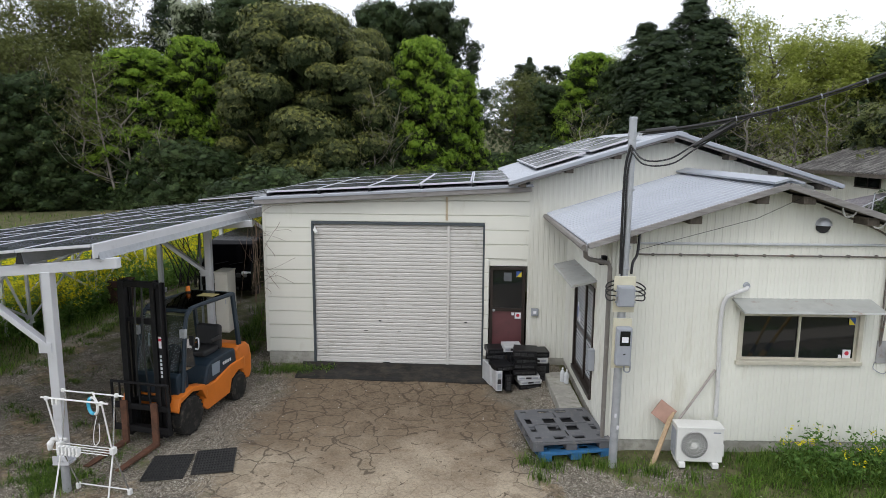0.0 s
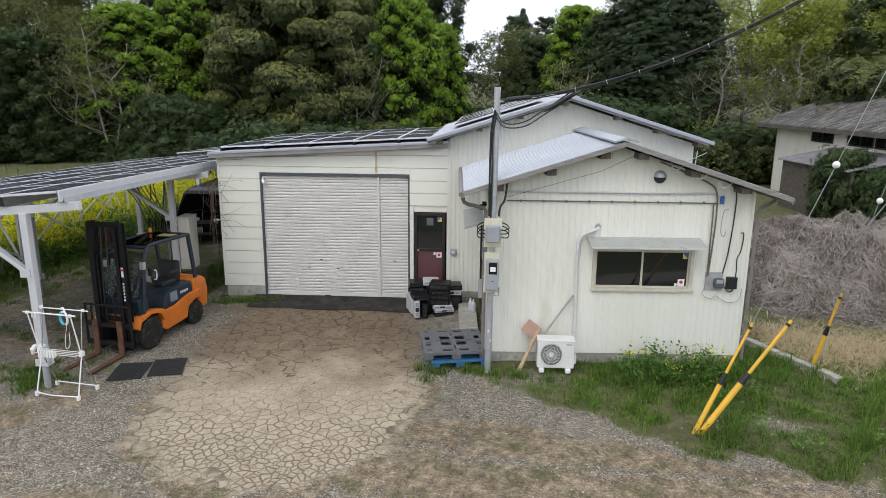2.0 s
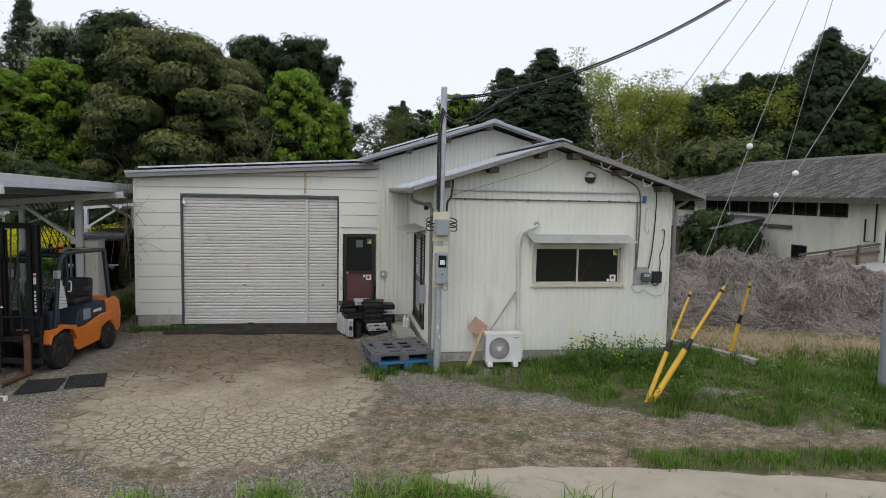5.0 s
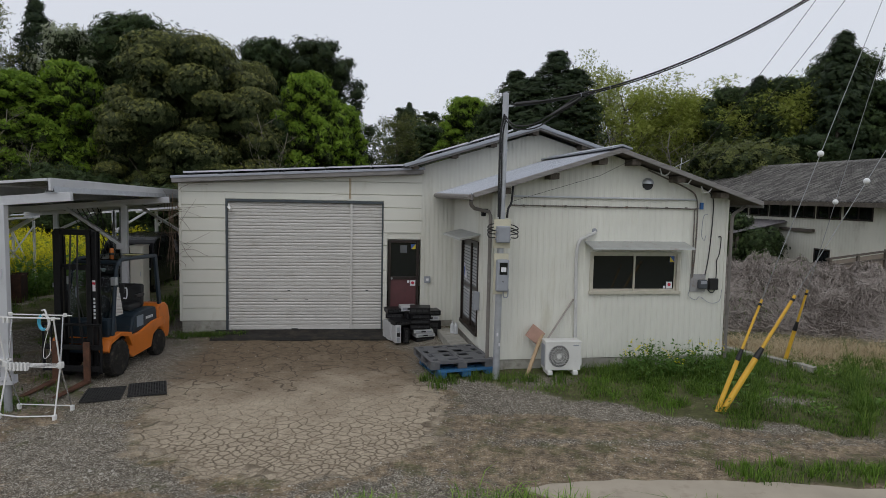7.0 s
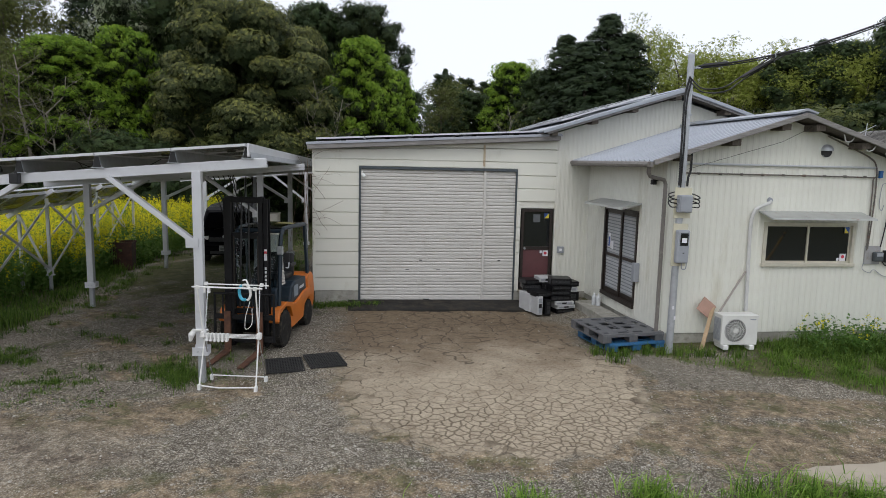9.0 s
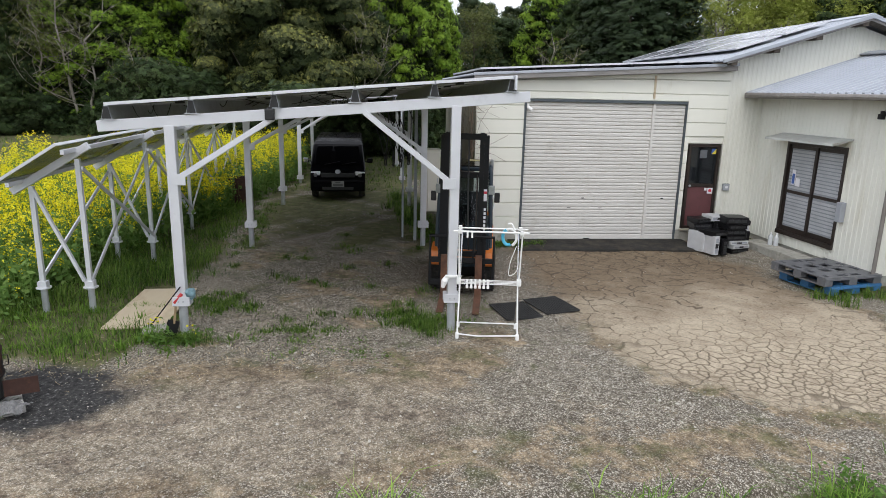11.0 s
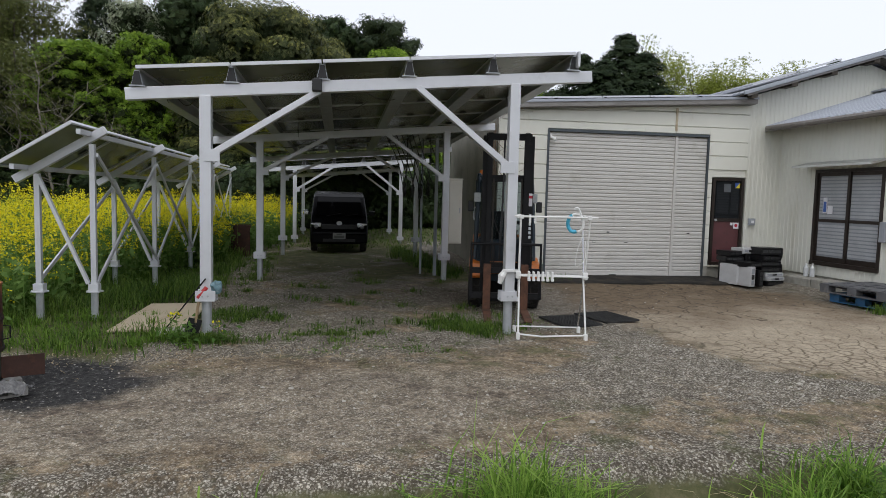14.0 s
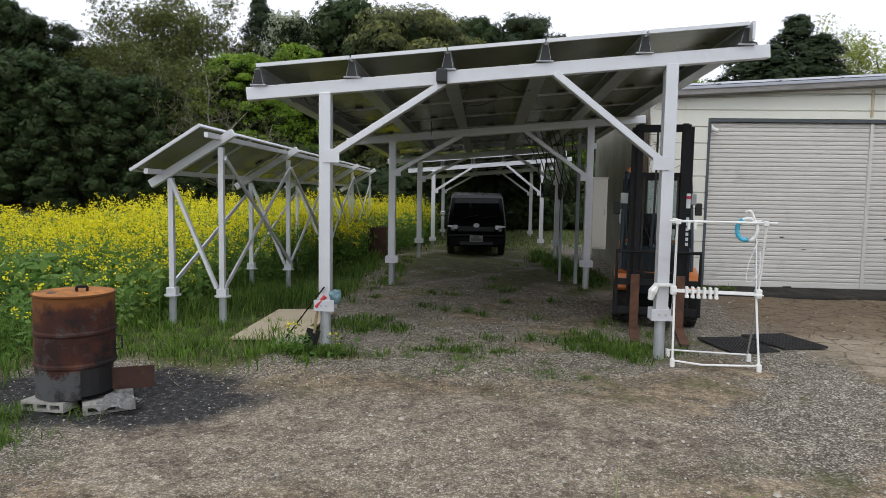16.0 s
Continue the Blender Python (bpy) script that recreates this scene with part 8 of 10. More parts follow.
def clumps_tree(name, seed, h, w, base, n_clumps, per, size, leaf_mat, label, clump=(0.16, 0.26), shell=0.72, flat=0.75, trunk_r=0.28, jitter=0.6, young=None, cut=-0.45, dense=1.0):
    """A broad tree: leaf clumps on a domed crown over a limbed trunk."""
    g = np.random.default_rng(seed)
    tree = root(name, Matrix(), label, "tree", "trees of the wood")
    bm = bmesh.new()
    limbs(bm, (0, 0, -0.6), (0, 0, h * 0.82), trunk_r, g, 12, w * 0.42, 0.55)
    part("trunk", bm, BARK, tree)
    cr = w * g.uniform(clump[0], clump[1], n_clumps)
    t = (np.arange(n_clumps) + g.random(n_clumps)) / n_clumps
    ang = np.arange(n_clumps) * 2.39996 + g.uniform(-0.35, 0.35, n_clumps)
    out_r = (w / 2 - 0.75 * cr) * np.sqrt(1 - t ** 2.4) * (0.78 + 0.22 * np.minimum(1, t / 0.3)) * np.where(g.random(n_clumps) < 0.2, 0.55, g.uniform(0.82, 1.04, n_clumps))
    c = np.stack([np.cos(ang) * out_r, np.sin(ang) * out_r, base + (h - base) * t], 1)
    c[:, 2] = np.minimum(np.maximum(c[:, 2], base + cr * flat * 0.6), h - cr * flat)
    pl, no, sz, ro = [], [], [], []
    for k in range(n_clumps):
        d = unit(per, g)
        d[:, 2] = np.where(d[:, 2] < cut, np.abs(d[:, 2]), d[:, 2])
        rr = cr[k] * (shell + (1.05 - shell) * g.random(per))
        rr *= 1 + 0.18 * np.sin(d[:, 0] * 7 + k) * np.cos(d[:, 1] * 6 + d[:, 2] * 5)
        pl.append(c[k] + d * rr[:, None] * np.array([1, 1, flat]))
        ro.append(d)
        nn = d + unit(per, g) * jitter
        no.append(nn / np.linalg.norm(nn, axis=1)[:, None])
        sz.append(size * g.uniform(0.6, 1.35, per))
    crown("crown", np.concatenate(pl), np.concatenate(no), np.concatenate(ro), np.concatenate(sz), leaf_mat, tree, g)
    # dense dark leaves within each clump and the crown's heart: shade put into colour
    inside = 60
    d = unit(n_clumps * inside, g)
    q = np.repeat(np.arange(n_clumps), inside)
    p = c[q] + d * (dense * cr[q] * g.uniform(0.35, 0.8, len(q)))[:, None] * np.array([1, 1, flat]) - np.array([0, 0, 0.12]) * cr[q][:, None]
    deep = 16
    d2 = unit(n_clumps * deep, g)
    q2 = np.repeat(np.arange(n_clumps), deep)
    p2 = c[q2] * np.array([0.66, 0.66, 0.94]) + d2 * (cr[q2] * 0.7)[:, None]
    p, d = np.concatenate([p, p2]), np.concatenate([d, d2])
    crown("inner_foliage", p, d, d, np.concatenate([cr[q] * 0.42, cr[q2] * 0.7]) * g.uniform(0.6, 1.2, len(p)), LEAF_CORE, tree, g, 1.1, "inner foliage coloured dark for shade")
    # light leaves on the clump tops: young growth and top light in one colour
    if young:
        pl, no, sz, ro = [], [], [], []
        few = per // 2
        for k in range(n_clumps):
            d = unit(few, g)
            d[:, 2] = np.abs(d[:, 2]) * 1.2 + 0.25
            d /= np.linalg.norm(d, axis=1)[:, None]
            pl.append(c[k] + d * (cr[k] * (1.03 + 0.08 * g.random(few)))[:, None] * np.array([1, 1, flat]))
            ro.append(d)
            nn = d + unit(few, g) * 0.5
            no.append(nn / np.linalg.norm(nn, axis=1)[:, None])
            sz.append(size * g.uniform(0.5, 1.0, few))
        crown("young_growth", np.concatenate(pl), np.concatenate(no), np.concatenate(ro), np.concatenate(sz), young, tree, g, 1.15, "olive young shoots, lightened as lit clump tops")
    return tree


def cedar_tree(name, seed, h, w, n, size, label):
    """A pointed conifer with drooping sprays."""
    g = np.random.default_rng(seed)
    tree = root(name, Matrix(), label, "tree", "trees of the wood")
    bm = bmesh.new()
    tube(bm, [(0, 0, -0.6), (0.05, 0, h * 0.4), (0, 0.05, h * 0.97)], [0.26, 0.17, 0.03], 7)
    part("trunk", bm, BARK, tree)
    boughs = 96
    z = h * (0.10 + 0.88 * (np.arange(boughs) + g.random(boughs)) / boughs)
    reach = w / 2 * (1 - (z / h)) ** 0.7 * g.uniform(0.6, 1.15, boughs) + 0.2
    ang = np.arange(boughs) * 2.4 + g.uniform(-0.5, 0.5, boughs)
    pl, no, sz, ro = [], [], [], []
    per = n // boughs
    for k in range(boughs):
        r = 0.27 * reach[k] + 0.42
        d = unit(per, g)
        d[:, 2] = np.where(d[:, 2] < -0.3, -d[:, 2], d[:, 2])
        out = np.array([math.cos(ang[k]), math.sin(ang[k]), 0.0])
        c = out * max(0.0, reach[k] - r * 0.6) + np.array([0, 0, z[k]])
        rr = r * g.uniform(0.55, 1.1, per) * (1 + 0.25 * np.sin(d[:, 0] * 6 + k) * np.cos(d[:, 2] * 7))
        p = c + d * rr[:, None] * np.array([1.0, 1.0, 0.72])
        p[:, 2] -= 0.16 * np.maximum(0, p @ out)
        pl.append(p)
        dd = d + out * 0.25
        ro.append(dd / np.linalg.norm(dd, axis=1)[:, None])
        nn = d + out * 0.3 + np.array([0, 0, 0.25]) + unit(per, g) * 0.5
        no.append(nn / np.linalg.norm(nn, axis=1)[:, None])
        sz.append(size * g.uniform(0.6, 1.3, per))
    crown("crown", np.concatenate(pl), np.concatenate(no), np.concatenate(ro), np.concatenate(sz), LEAF_CEDAR, tree, g, 1.5)
    return tree


def sparse_tree(name, seed, h, w, n, size, leaf_mat, label, trunk_r=0.2):
    """A thin-crowned tree in young leaf, its branches showing."""
    g = np.random.default_rng(seed)
    tree = root(name, Matrix(), label, "tree", "trees of the wood")
    bm = bmesh.new()
    tips = limbs(bm, (0, 0, -0.6), (g.normal() * 0.5, g.normal() * 0.5, h * 0.93), trunk_r, g, 22, w * 0.5, 0.9, 3)
    part("trunk", bm, BARK, tree)
    t = np.array([tuple(p) for p in tips])
    pick = g.integers(0, len(t), n)
    p = t[pick] + g.normal(size=(n, 3)) * np.array([0.06, 0.06, 0.045]) * w
    nn = unit(n, g) * 0.8 + np.array([0, 0, 0.6])
    v, f = leaves(p, nn / np.linalg.norm(nn, axis=1)[:, None], size * g.uniform(0.6, 1.3, n), g)
    lay("crown", mesh_from("crown", v, f), leaf_mat, tree)
    return tree


KINDS = {
    "oak": clumps_tree("evergreen_oak", 11, 15.0, 14.5, 0.3, 92, 620, 0.24, LEAF_OLIVE, "broad evergreen tree with billowing olive-green crown", (0.075, 0.17), 0.78, 0.72, cut=-0.25, jitter=0.6, young=LEAF_LIT_TOP),
    "fresh": clumps_tree("broadleaf_tree", 12, 11.5, 8.0, 0.5, 130, 190, 0.22, LEAF_FRESH, "broadleaf tree in bright fresh spring green", (0.06, 0.15), 0.3, 0.66, 0.18, dense=0.75),
    "dark": clumps_tree("dark_evergreen_tree", 13, 12.5, 9.0, 0.2, 120, 150, 0.25, LEAF_DARK, "dark green evergreen tree at the wood's edge", (0.06, 0.15), 0.45, 0.75, 0.2),
    "cedar": cedar_tree("cedar_tree", 14, 17.0, 8.0, 9600, 0.27, "dark pointed cedar tree above the wood"),
    "sparse": sparse_tree("young_leaf_tree", 15, 14.0, 8.0, 7500, 0.25, LEAF_SPARSE, "tall tree in thin olive-green young leaf"),
    "golden": sparse_tree("spring_leaf_tree", 25, 13.0, 8.0, 9500, 0.23, LEAF_GOLD, "tall tree in yellow-green spring leaf"),
    "pale": clumps_tree("blossoming_tree", 16, 12.0, 6.0, 3.0, 30, 170, 0.22, LEAF_PALE, "tree with pale whitish-green blossom", (0.13, 0.2), 0.4),
    "pine": clumps_tree("pine_tree", 19, 14.0, 7.0, 4.0, 34, 150, 0.26, LEAF_CEDAR, "dark pine with rounded open foliage clumps", (0.09, 0.15), 0.35, 0.8, 0.2),
    "bush": clumps_tree("forest_shrub", 17, 4.0, 5.0, 0.0, 34, 110, 0.26, LEAF_DARK, "dark shrub at the foot of the wood", (0.15, 0.25), 0.5, 0.8, 0.08),
    "spring_bush": clumps_tree("spring_shrub", 18, 5.0, 5.5, 0.2, 34, 110, 0.25, LEAF_SPARSE, "olive-green leafing shrub at the foot of the wood", (0.15, 0.25), 0.3, 0.8, 0.08),
}
BARE_BARK = surface("pale_grey_bark", (0.26, 0.235, 0.2), 0.9, 0, 0.3, 4, 30, 0.4, (0.14, 0.12, 0.1), 0.3, (1, 1, 0.3))


def bare_tree(seed, h, w, label):
    """A spindly tree or shrub whose bare branches show, with a few young leaves."""
    g = np.random.default_rng(seed)
    tree = root("bare_tree", Matrix(), label, "tree", "trees of the wood")
    bm = bmesh.new()
    tips = []
    for k in range(3):
        a = k * 2.1
        tips += limbs(bm, (0.2 * math.cos(a), 0.2 * math.sin(a), -0.4), (w * 0.22 * math.cos(a), w * 0.22 * math.sin(a), h * (0.95 - 0.12 * k)), 0.11, g, 15, w * 0.42, 0.8, 4)
    part("trunk", bm, BARE_BARK, tree)
    t = np.array([tuple(p) for p in tips])
    n = 900
    p = t[g.integers(0, len(t), n)] + g.normal(size=(n, 3)) * 0.28
    d = unit(n, g)
    crown("crown", p, d, d, 0.2 * g.uniform(0.6, 1.3, n), LEAF_SPARSE, tree, g)
    return tree


KINDS["bare"] = bare_tree(23, 10.0, 7.0, "spindly bare-branched tree with a few young leaves")
SIZE = {"bare": 10.0, "oak": 15.0, "fresh": 11.5, "dark": 12.5, "cedar": 17.0, "sparse": 14.0, "golden": 13.0, "pale": 12.0, "pine": 14.0, "bush": 4.0, "spring_bush": 5.0}
USED = set()


def plant(kind, x, y, top, turn=0.0, wide=1.0):
    """Sets a tree of a kind with its top at the height top."""
    base = gz(x, y)
    s = (top - base) / SIZE[kind]
    m = pose(x, y, base, 0, 0, turn) @ Matrix.Diagonal((s * wide, s * wide, s, 1))
    if kind not in USED:
        USED.add(kind)
        KINDS[kind].matrix_world = m
    else:
        src = KINDS[kind]
        ob = copy_thing(src, Matrix())
        ob.matrix_basis = m


def bearing(px, cam_x, cam_y, yaw, dist):
    a = math.atan((px - 784) / 1160) + radians(yaw)
    r = dist / math.cos(math.atan((px - 784) / 1160))
    return cam_x + math.sin(a) * r, cam_y + math.cos(a) * r


# the wood's skyline, from west to east: bearing, distance, top, kind, width
WOOD_WEST = [
    (-80, 50, 13, "dark", 1.1), (-20, 46, 12.5, "sparse", 1.1), (40, 52, 17.5, "sparse", 1.2), (105, 54, 17.8, "sparse", 0.9), (175, 53, 17.2, "sparse", 1.0),
    (260, 56, 19.0, "cedar", 0.95), (318, 54, 16.5, "pale", 0.9), (425, 56, 17.7, "dark", 1.1), (380, 58, 16.4, "dark", 1.0), (552, 47, 14.0, "oak", 1.02),
    (235, 47, 11.5, "fresh", 1.3), (120, 45, 11.0, "sparse", 1.3), (40, 44, 9.5, "dark", 1.3), (335, 49, 12.5, "fresh", 0.9), (640, 52, 13.2, "oak", 0.55),
]
WOOD_MIDDLE = [
    (735, 60, 17.2, "pine", 1.1), (695, 62, 16.6, "pine", 1.1), (772, 60, 15.6, "pine", 1.0), (650, 60, 17.0, "dark", 0.9), (755, 50, 12.4, "fresh", 0.9), (800, 54, 10.5, "fresh", 0.7), (690, 48, 8.5, "dark", 1.0),
]
WOOD_EAST = [
    (838, 105, 18.0, "cedar", 0.9), (870, 112, 17.5, "pine", 1.3), (905, 108, 16.5, "cedar", 0.9), (935, 110, 18.2, "cedar", 1.0), (845, 92, 15.5, "pine", 1.2), (920, 96, 15.0, "pine", 1.3), (885, 84, 13.0, "sparse", 1.3), (860, 70, 11.8, "sparse", 1.2), (905, 74, 11, "dark", 1.4),
    (985, 70, 13.8, "fresh", 1.0), (1010, 85, 15.5, "golden", 1.0), (1050, 66, 12.5, "dark", 1.1), (1085, 62, 15.3, "cedar", 1.5), (1125, 59, 14.2, "cedar", 1.7), (1160, 61, 17.0, "cedar", 1.6), (1198, 60, 15.2, "cedar", 1.6),
    (1230, 66, 16.8, "golden", 0.9), (1290, 60, 13.8, "golden", 1.1), (1340, 62, 14.2, "golden", 1.3), (1390, 60, 13.6, "golden", 1.1), (1430, 62, 13.8, "golden", 1.2),
    (1490, 58, 13.4, "dark", 1.2), (1540, 56, 14.2, "cedar", 1.1), (1590, 56, 14.0, "dark", 1.1), (1650, 54, 14.5, "cedar", 1.0), (1700, 54, 16, "dark", 1.0),
]
rng = random.Random(9)
for px, dist, top, kind, wide in WOOD_WEST + WOOD_MIDDLE + WOOD_EAST:
    x, y = bearing(px, -7.78, 0.18, 8.75, dist)
    plant(kind, x, y, top, rng.uniform(0, 360), wide)
# farther east, beyond the old barn
for px, dist, top, kind, wide in [(1240, 60, 12.5, "golden", 1.3), (1330, 58, 13.0, "golden", 1.3), (1395, 56, 13.6, "golden", 1.2), (1450, 52, 16.6, "cedar", 1.1), (1490, 54, 14.0, "cedar", 1.0), (1545, 52, 12.5, "dark", 1.2), (1150, 64, 13.5, "golden", 1.1), (1200, 62, 13.2, "golden", 1.2), (1620, 50, 12.0, "fresh", 1.1), (1700, 50, 14.0, "dark", 1.2), (1800, 50, 14.0, "cedar", 1.2), (1280, 47, 7.5, "spring_bush", 1.3), (1400, 47, 8.0, "dark", 1.3)]:
    x, y = bearing(px, 0.43, -2.43, 10.38, dist)
    plant(kind, x, y, top, rng.uniform(0, 360), wide)
for px, dist, top, kind, wide in [(-60, 48, 14.6, "pine", 1.3), (20, 50, 15.4, "dark", 0.85), (95, 50, 14.2, "pine", 1.2), (165, 52, 12.8, "sparse", 1.1), (215, 52, 14.8, "sparse", 1.0), (330, 53, 15.6, "sparse", 1.0), (60, 44, 10.5, "dark", 1.2), (150, 44, 9.5, "dark", 1.2), (-40, 43, 9.5, "dark", 1.3), (-150, 46, 14.5, "cedar", 1.0), (-220, 45, 13.0, "dark", 1.2), (250, 45, 9.0, "dark", 1.2)]:
    x, y = bearing(px, -7.27, 1.44, -0.84, dist)
    plant(kind, x, y, top, rng.uniform(0, 360), wide)
# bare-branched trees before the dark wood
for px, dist, top, wide in ((30, 43.5, 11.0, 1.0), (110, 43, 9.5, 1.1), (200, 43.5, 10.0, 1.0), (-120, 43, 9.0, 1.1), (300, 43, 6.5, 1.0), (690, 46, 9.0, 0.9), (1010, 58, 8.5, 1.0), (1250, 56, 9.5, 1.2), (1330, 55, 8.0, 1.3), (1420, 54, 9.5, 1.2)):
    x, y = bearing(px, -7.78, 0.18, 8.75, dist)
    plant("bare", x, y, top, rng.uniform(0, 360), wide)
for px, dist, top, wide in ((1265, 46, 5.6, 1.3), (1310, 48, 6.8, 1.2), (1230, 50, 7.5, 1.1)):
    x, y = bearing(px, 0.43, -2.43, 10.38, dist)
    plant("bare", x, y, top, rng.uniform(0, 360), wide)
# shrubs that close the foot of the wood
for row, (dist, lo, hi) in enumerate(((42.5, 1.6, 3.2), (45.0, 2.8, 5.0))):
    for i in range(26):
        px = -420 + i * 78 + row * 26
        x, y = bearing(px, -7.78, 0.18, 8.75, dist + rng.uniform(-1.2, 1.6) + (12 if 800 < px < 1000 else 5 if px > 1000 else 0))
        plant(rng.choice(("bush", "bush", "spring_bush")), x, y, gz(x, y) + rng.uniform(lo, hi), rng.uniform(0, 360), 1.4)
# evergreen bushes by the vine heap
plant("bush", 20.6, 29.0, 2.62, 40, 0.85)
plant("bush", 21.2, 27.2, 1.9, 160, 0.8)
# dark shrubs behind the parked van
for x, y, top in ((-10.5, 33, 2.8), (-8.6, 34, 3.4), (-6.6, 33, 2.9), (-4.8, 34, 3.3), (-3.0, 33, 2.8), (-1.0, 34, 3.2)):
    plant("bush", x, y, top, 70 * x, 1.2)
# the wood's undergrowth and its farther crowns
g = np.random.default_rng(5)


def thicket(n, px0, px1, dist, deep, low, high, size, lump):
    px = g.uniform(px0, px1, n)
    a = np.arctan((px - 784) / 1160) + radians(8.75)
    top = high * (0.72 + 0.28 * np.sin(px / lump) * np.cos(px / lump / 2.7 + 1) + 0.12 * np.sin(px / lump * 4.1))
    u = g.random(n) ** 0.9
    r = (dist + deep * (u + 0.25 * g.normal(size=n)) + np.where(px > 800, 8.0, 0.0)) / np.cos(a - radians(8.75))
    x, y = -7.78 + np.sin(a) * r, 0.18 + np.cos(a) * r
    p = np.stack([x, y, height(x, y) + low + (top - low) * u * g.uniform(0.8, 1.05, n)], 1)
    nn = np.stack([-np.sin(a), -np.cos(a), np.full(n, 0.7)], 1) + unit(n, g) * 0.7
    return leaves(p, nn / np.linalg.norm(nn, axis=1)[:, None], size * g.uniform(0.6, 1.4, n), g)


def wood_fill(name, batch, material, label):
    tagged(lay(name, mesh_from(name, *batch), material), label, "undergrowth", kind="stuff")


wood_fill("forest_undergrowth", thicket(46000, -560, 1750, 43.5, 5.0, 0.0, 3.8, 0.26, 61), LEAF_DARK, "dense dark undergrowth at the foot of the wood")
wood_fill("forest_saplings", thicket(7000, -560, 1750, 44.0, 4.0, 1.5, 6.0, 0.24, 43), LEAF_FRESH, "fresh green saplings among the undergrowth")
wood_fill("far_wood", thicket(26000, -560, 1750, 60, 8.0, 3.0, 12.0, 0.45, 47), LEAF_DARK, "dark green crowns of the wood behind")
# ---- paved pieces ----
apron = tagged(part("apron", prism(bmesh.new(), [(12.42, -0.2), (13.45, -0.2), (13.45, 0.03), (13.2, 0.03), (12.48, 0.0), (12.42, -0.02)], 3.95, Matrix(((0, 1, 0, -2.95), (1, -0.054, 0, 0.1), (0, 0, 1, 0), (0, 0, 0, 1)))), surface("dark_damp_asphalt", (0.03, 0.029, 0.027), 0.9, 0, 0.4, 2, 40, 0.6, (0.085, 0.07, 0.052), 0.4, (1, 1, 1), 0.15)), "dark asphalt strip before the roller shutter", "pavement", kind="structure")
SLAB = [(1.70, 4.72), (3.0, 4.72), (4.4, 4.46), (6.5, 3.86), (9.2, 3.0), (14, 1.6), (13.6, 0.7), (9.0, 2.26), (5.75, 2.98), (4.14, 3.40), (2.3, 4.08), (1.85, 4.4)]
bm = bmesh.new()
worn_edge = []
for (xa, ya), (xb, yb) in zip(SLAB, SLAB[1:] + SLAB[:1]):
    for k in range(8):
        x, y = xa + (xb - xa) * k / 8, ya + (yb - ya) * k / 8
        worn_edge.append((x + 0.04 * float(wave(x, y, 5.0)) + 0.02 * float(wave(x, y, 13, 1)), y + 0.05 * float(wave(x, y, 4.3, 2)) + 0.02 * float(wave(x, y, 14, 3))))
top = [bm.verts.new((x, y, -0.035)) for x, y in worn_edge]
low = [bm.verts.new((v.co.x, v.co.y, -0.30)) for v in top]
bm.faces.new(top), bm.faces.new(low[::-1])
for i in range(len(top)):
    j = (i + 1) % len(top)
    bm.faces.new((top[i], low[i], low[j], top[j]))
tagged(part("pavement", bm, surface("sandy_pale_concrete", (0.36, 0.315, 0.245), 0.95, 0, 0.12, 1.5, 60, 0.3, (0.22, 0.185, 0.14), 0.2)), "pale sandy concrete strip along the drive", "pavement", kind="structure")


def voronoi(seeds, bounds, near=26):
    """Cells of the seeds, clipped to the bounds, as polygons."""
    x0, x1, y0, y1 = bounds
    out = []
    for i, s in enumerate(seeds):
        poly = [np.array(p, float) for p in ((x0, y0), (x1, y0), (x1, y1), (x0, y1))]
        order = np.argsort(((seeds - s) ** 2).sum(1))[1:near]
        for j in order:
            n = seeds[j] - s
            c = (seeds[j] + s) / 2 @ n
            new_poly = []
            for a, b in zip(poly, poly[1:] + poly[:1]):
                da, db = a @ n - c, b @ n - c
                if da <= 0:
                    new_poly.append(a)
                if (da < 0 < db) or (db < 0 < da):
                    new_poly.append(a + (b - a) * (da / (da - db)))
            poly = new_poly
            if len(poly) < 3:
                break
        out.append(poly)
    return out


# ---- grass, weeds and flowers ----
GRASS = leafy("grass_blades", [(0.028, 0.062, 0.010), (0.08, 0.155, 0.022), (0.19, 0.28, 0.055)], 0.4, 0.6, 0.65)
GRASS_DEEP = leafy("deep_green_tall_grass", [(0.04, 0.09, 0.014), (0.13, 0.25, 0.034), (0.31, 0.46, 0.09)], 0.4, 0.6, 0.7)
STRAW = leafy("dry_straw", [(0.24, 0.165, 0.085), (0.42, 0.33, 0.19), (0.58, 0.48, 0.31)], 0.15)
DEAD = leafy("dead_grey_vine_stems", [(0.15, 0.125, 0.11), (0.32, 0.28, 0.25), (0.55, 0.50, 0.46)], 0.05)
WEED = leafy("weed_leaves", [(0.05, 0.11, 0.02), (0.105, 0.205, 0.042), (0.20, 0.31, 0.08)], 0.45)
PETAL = leafy("yellow_rape_petals", [(0.58, 0.50, 0.01), (0.74, 0.66, 0.015), (0.84, 0.77, 0.05)], 0.35)


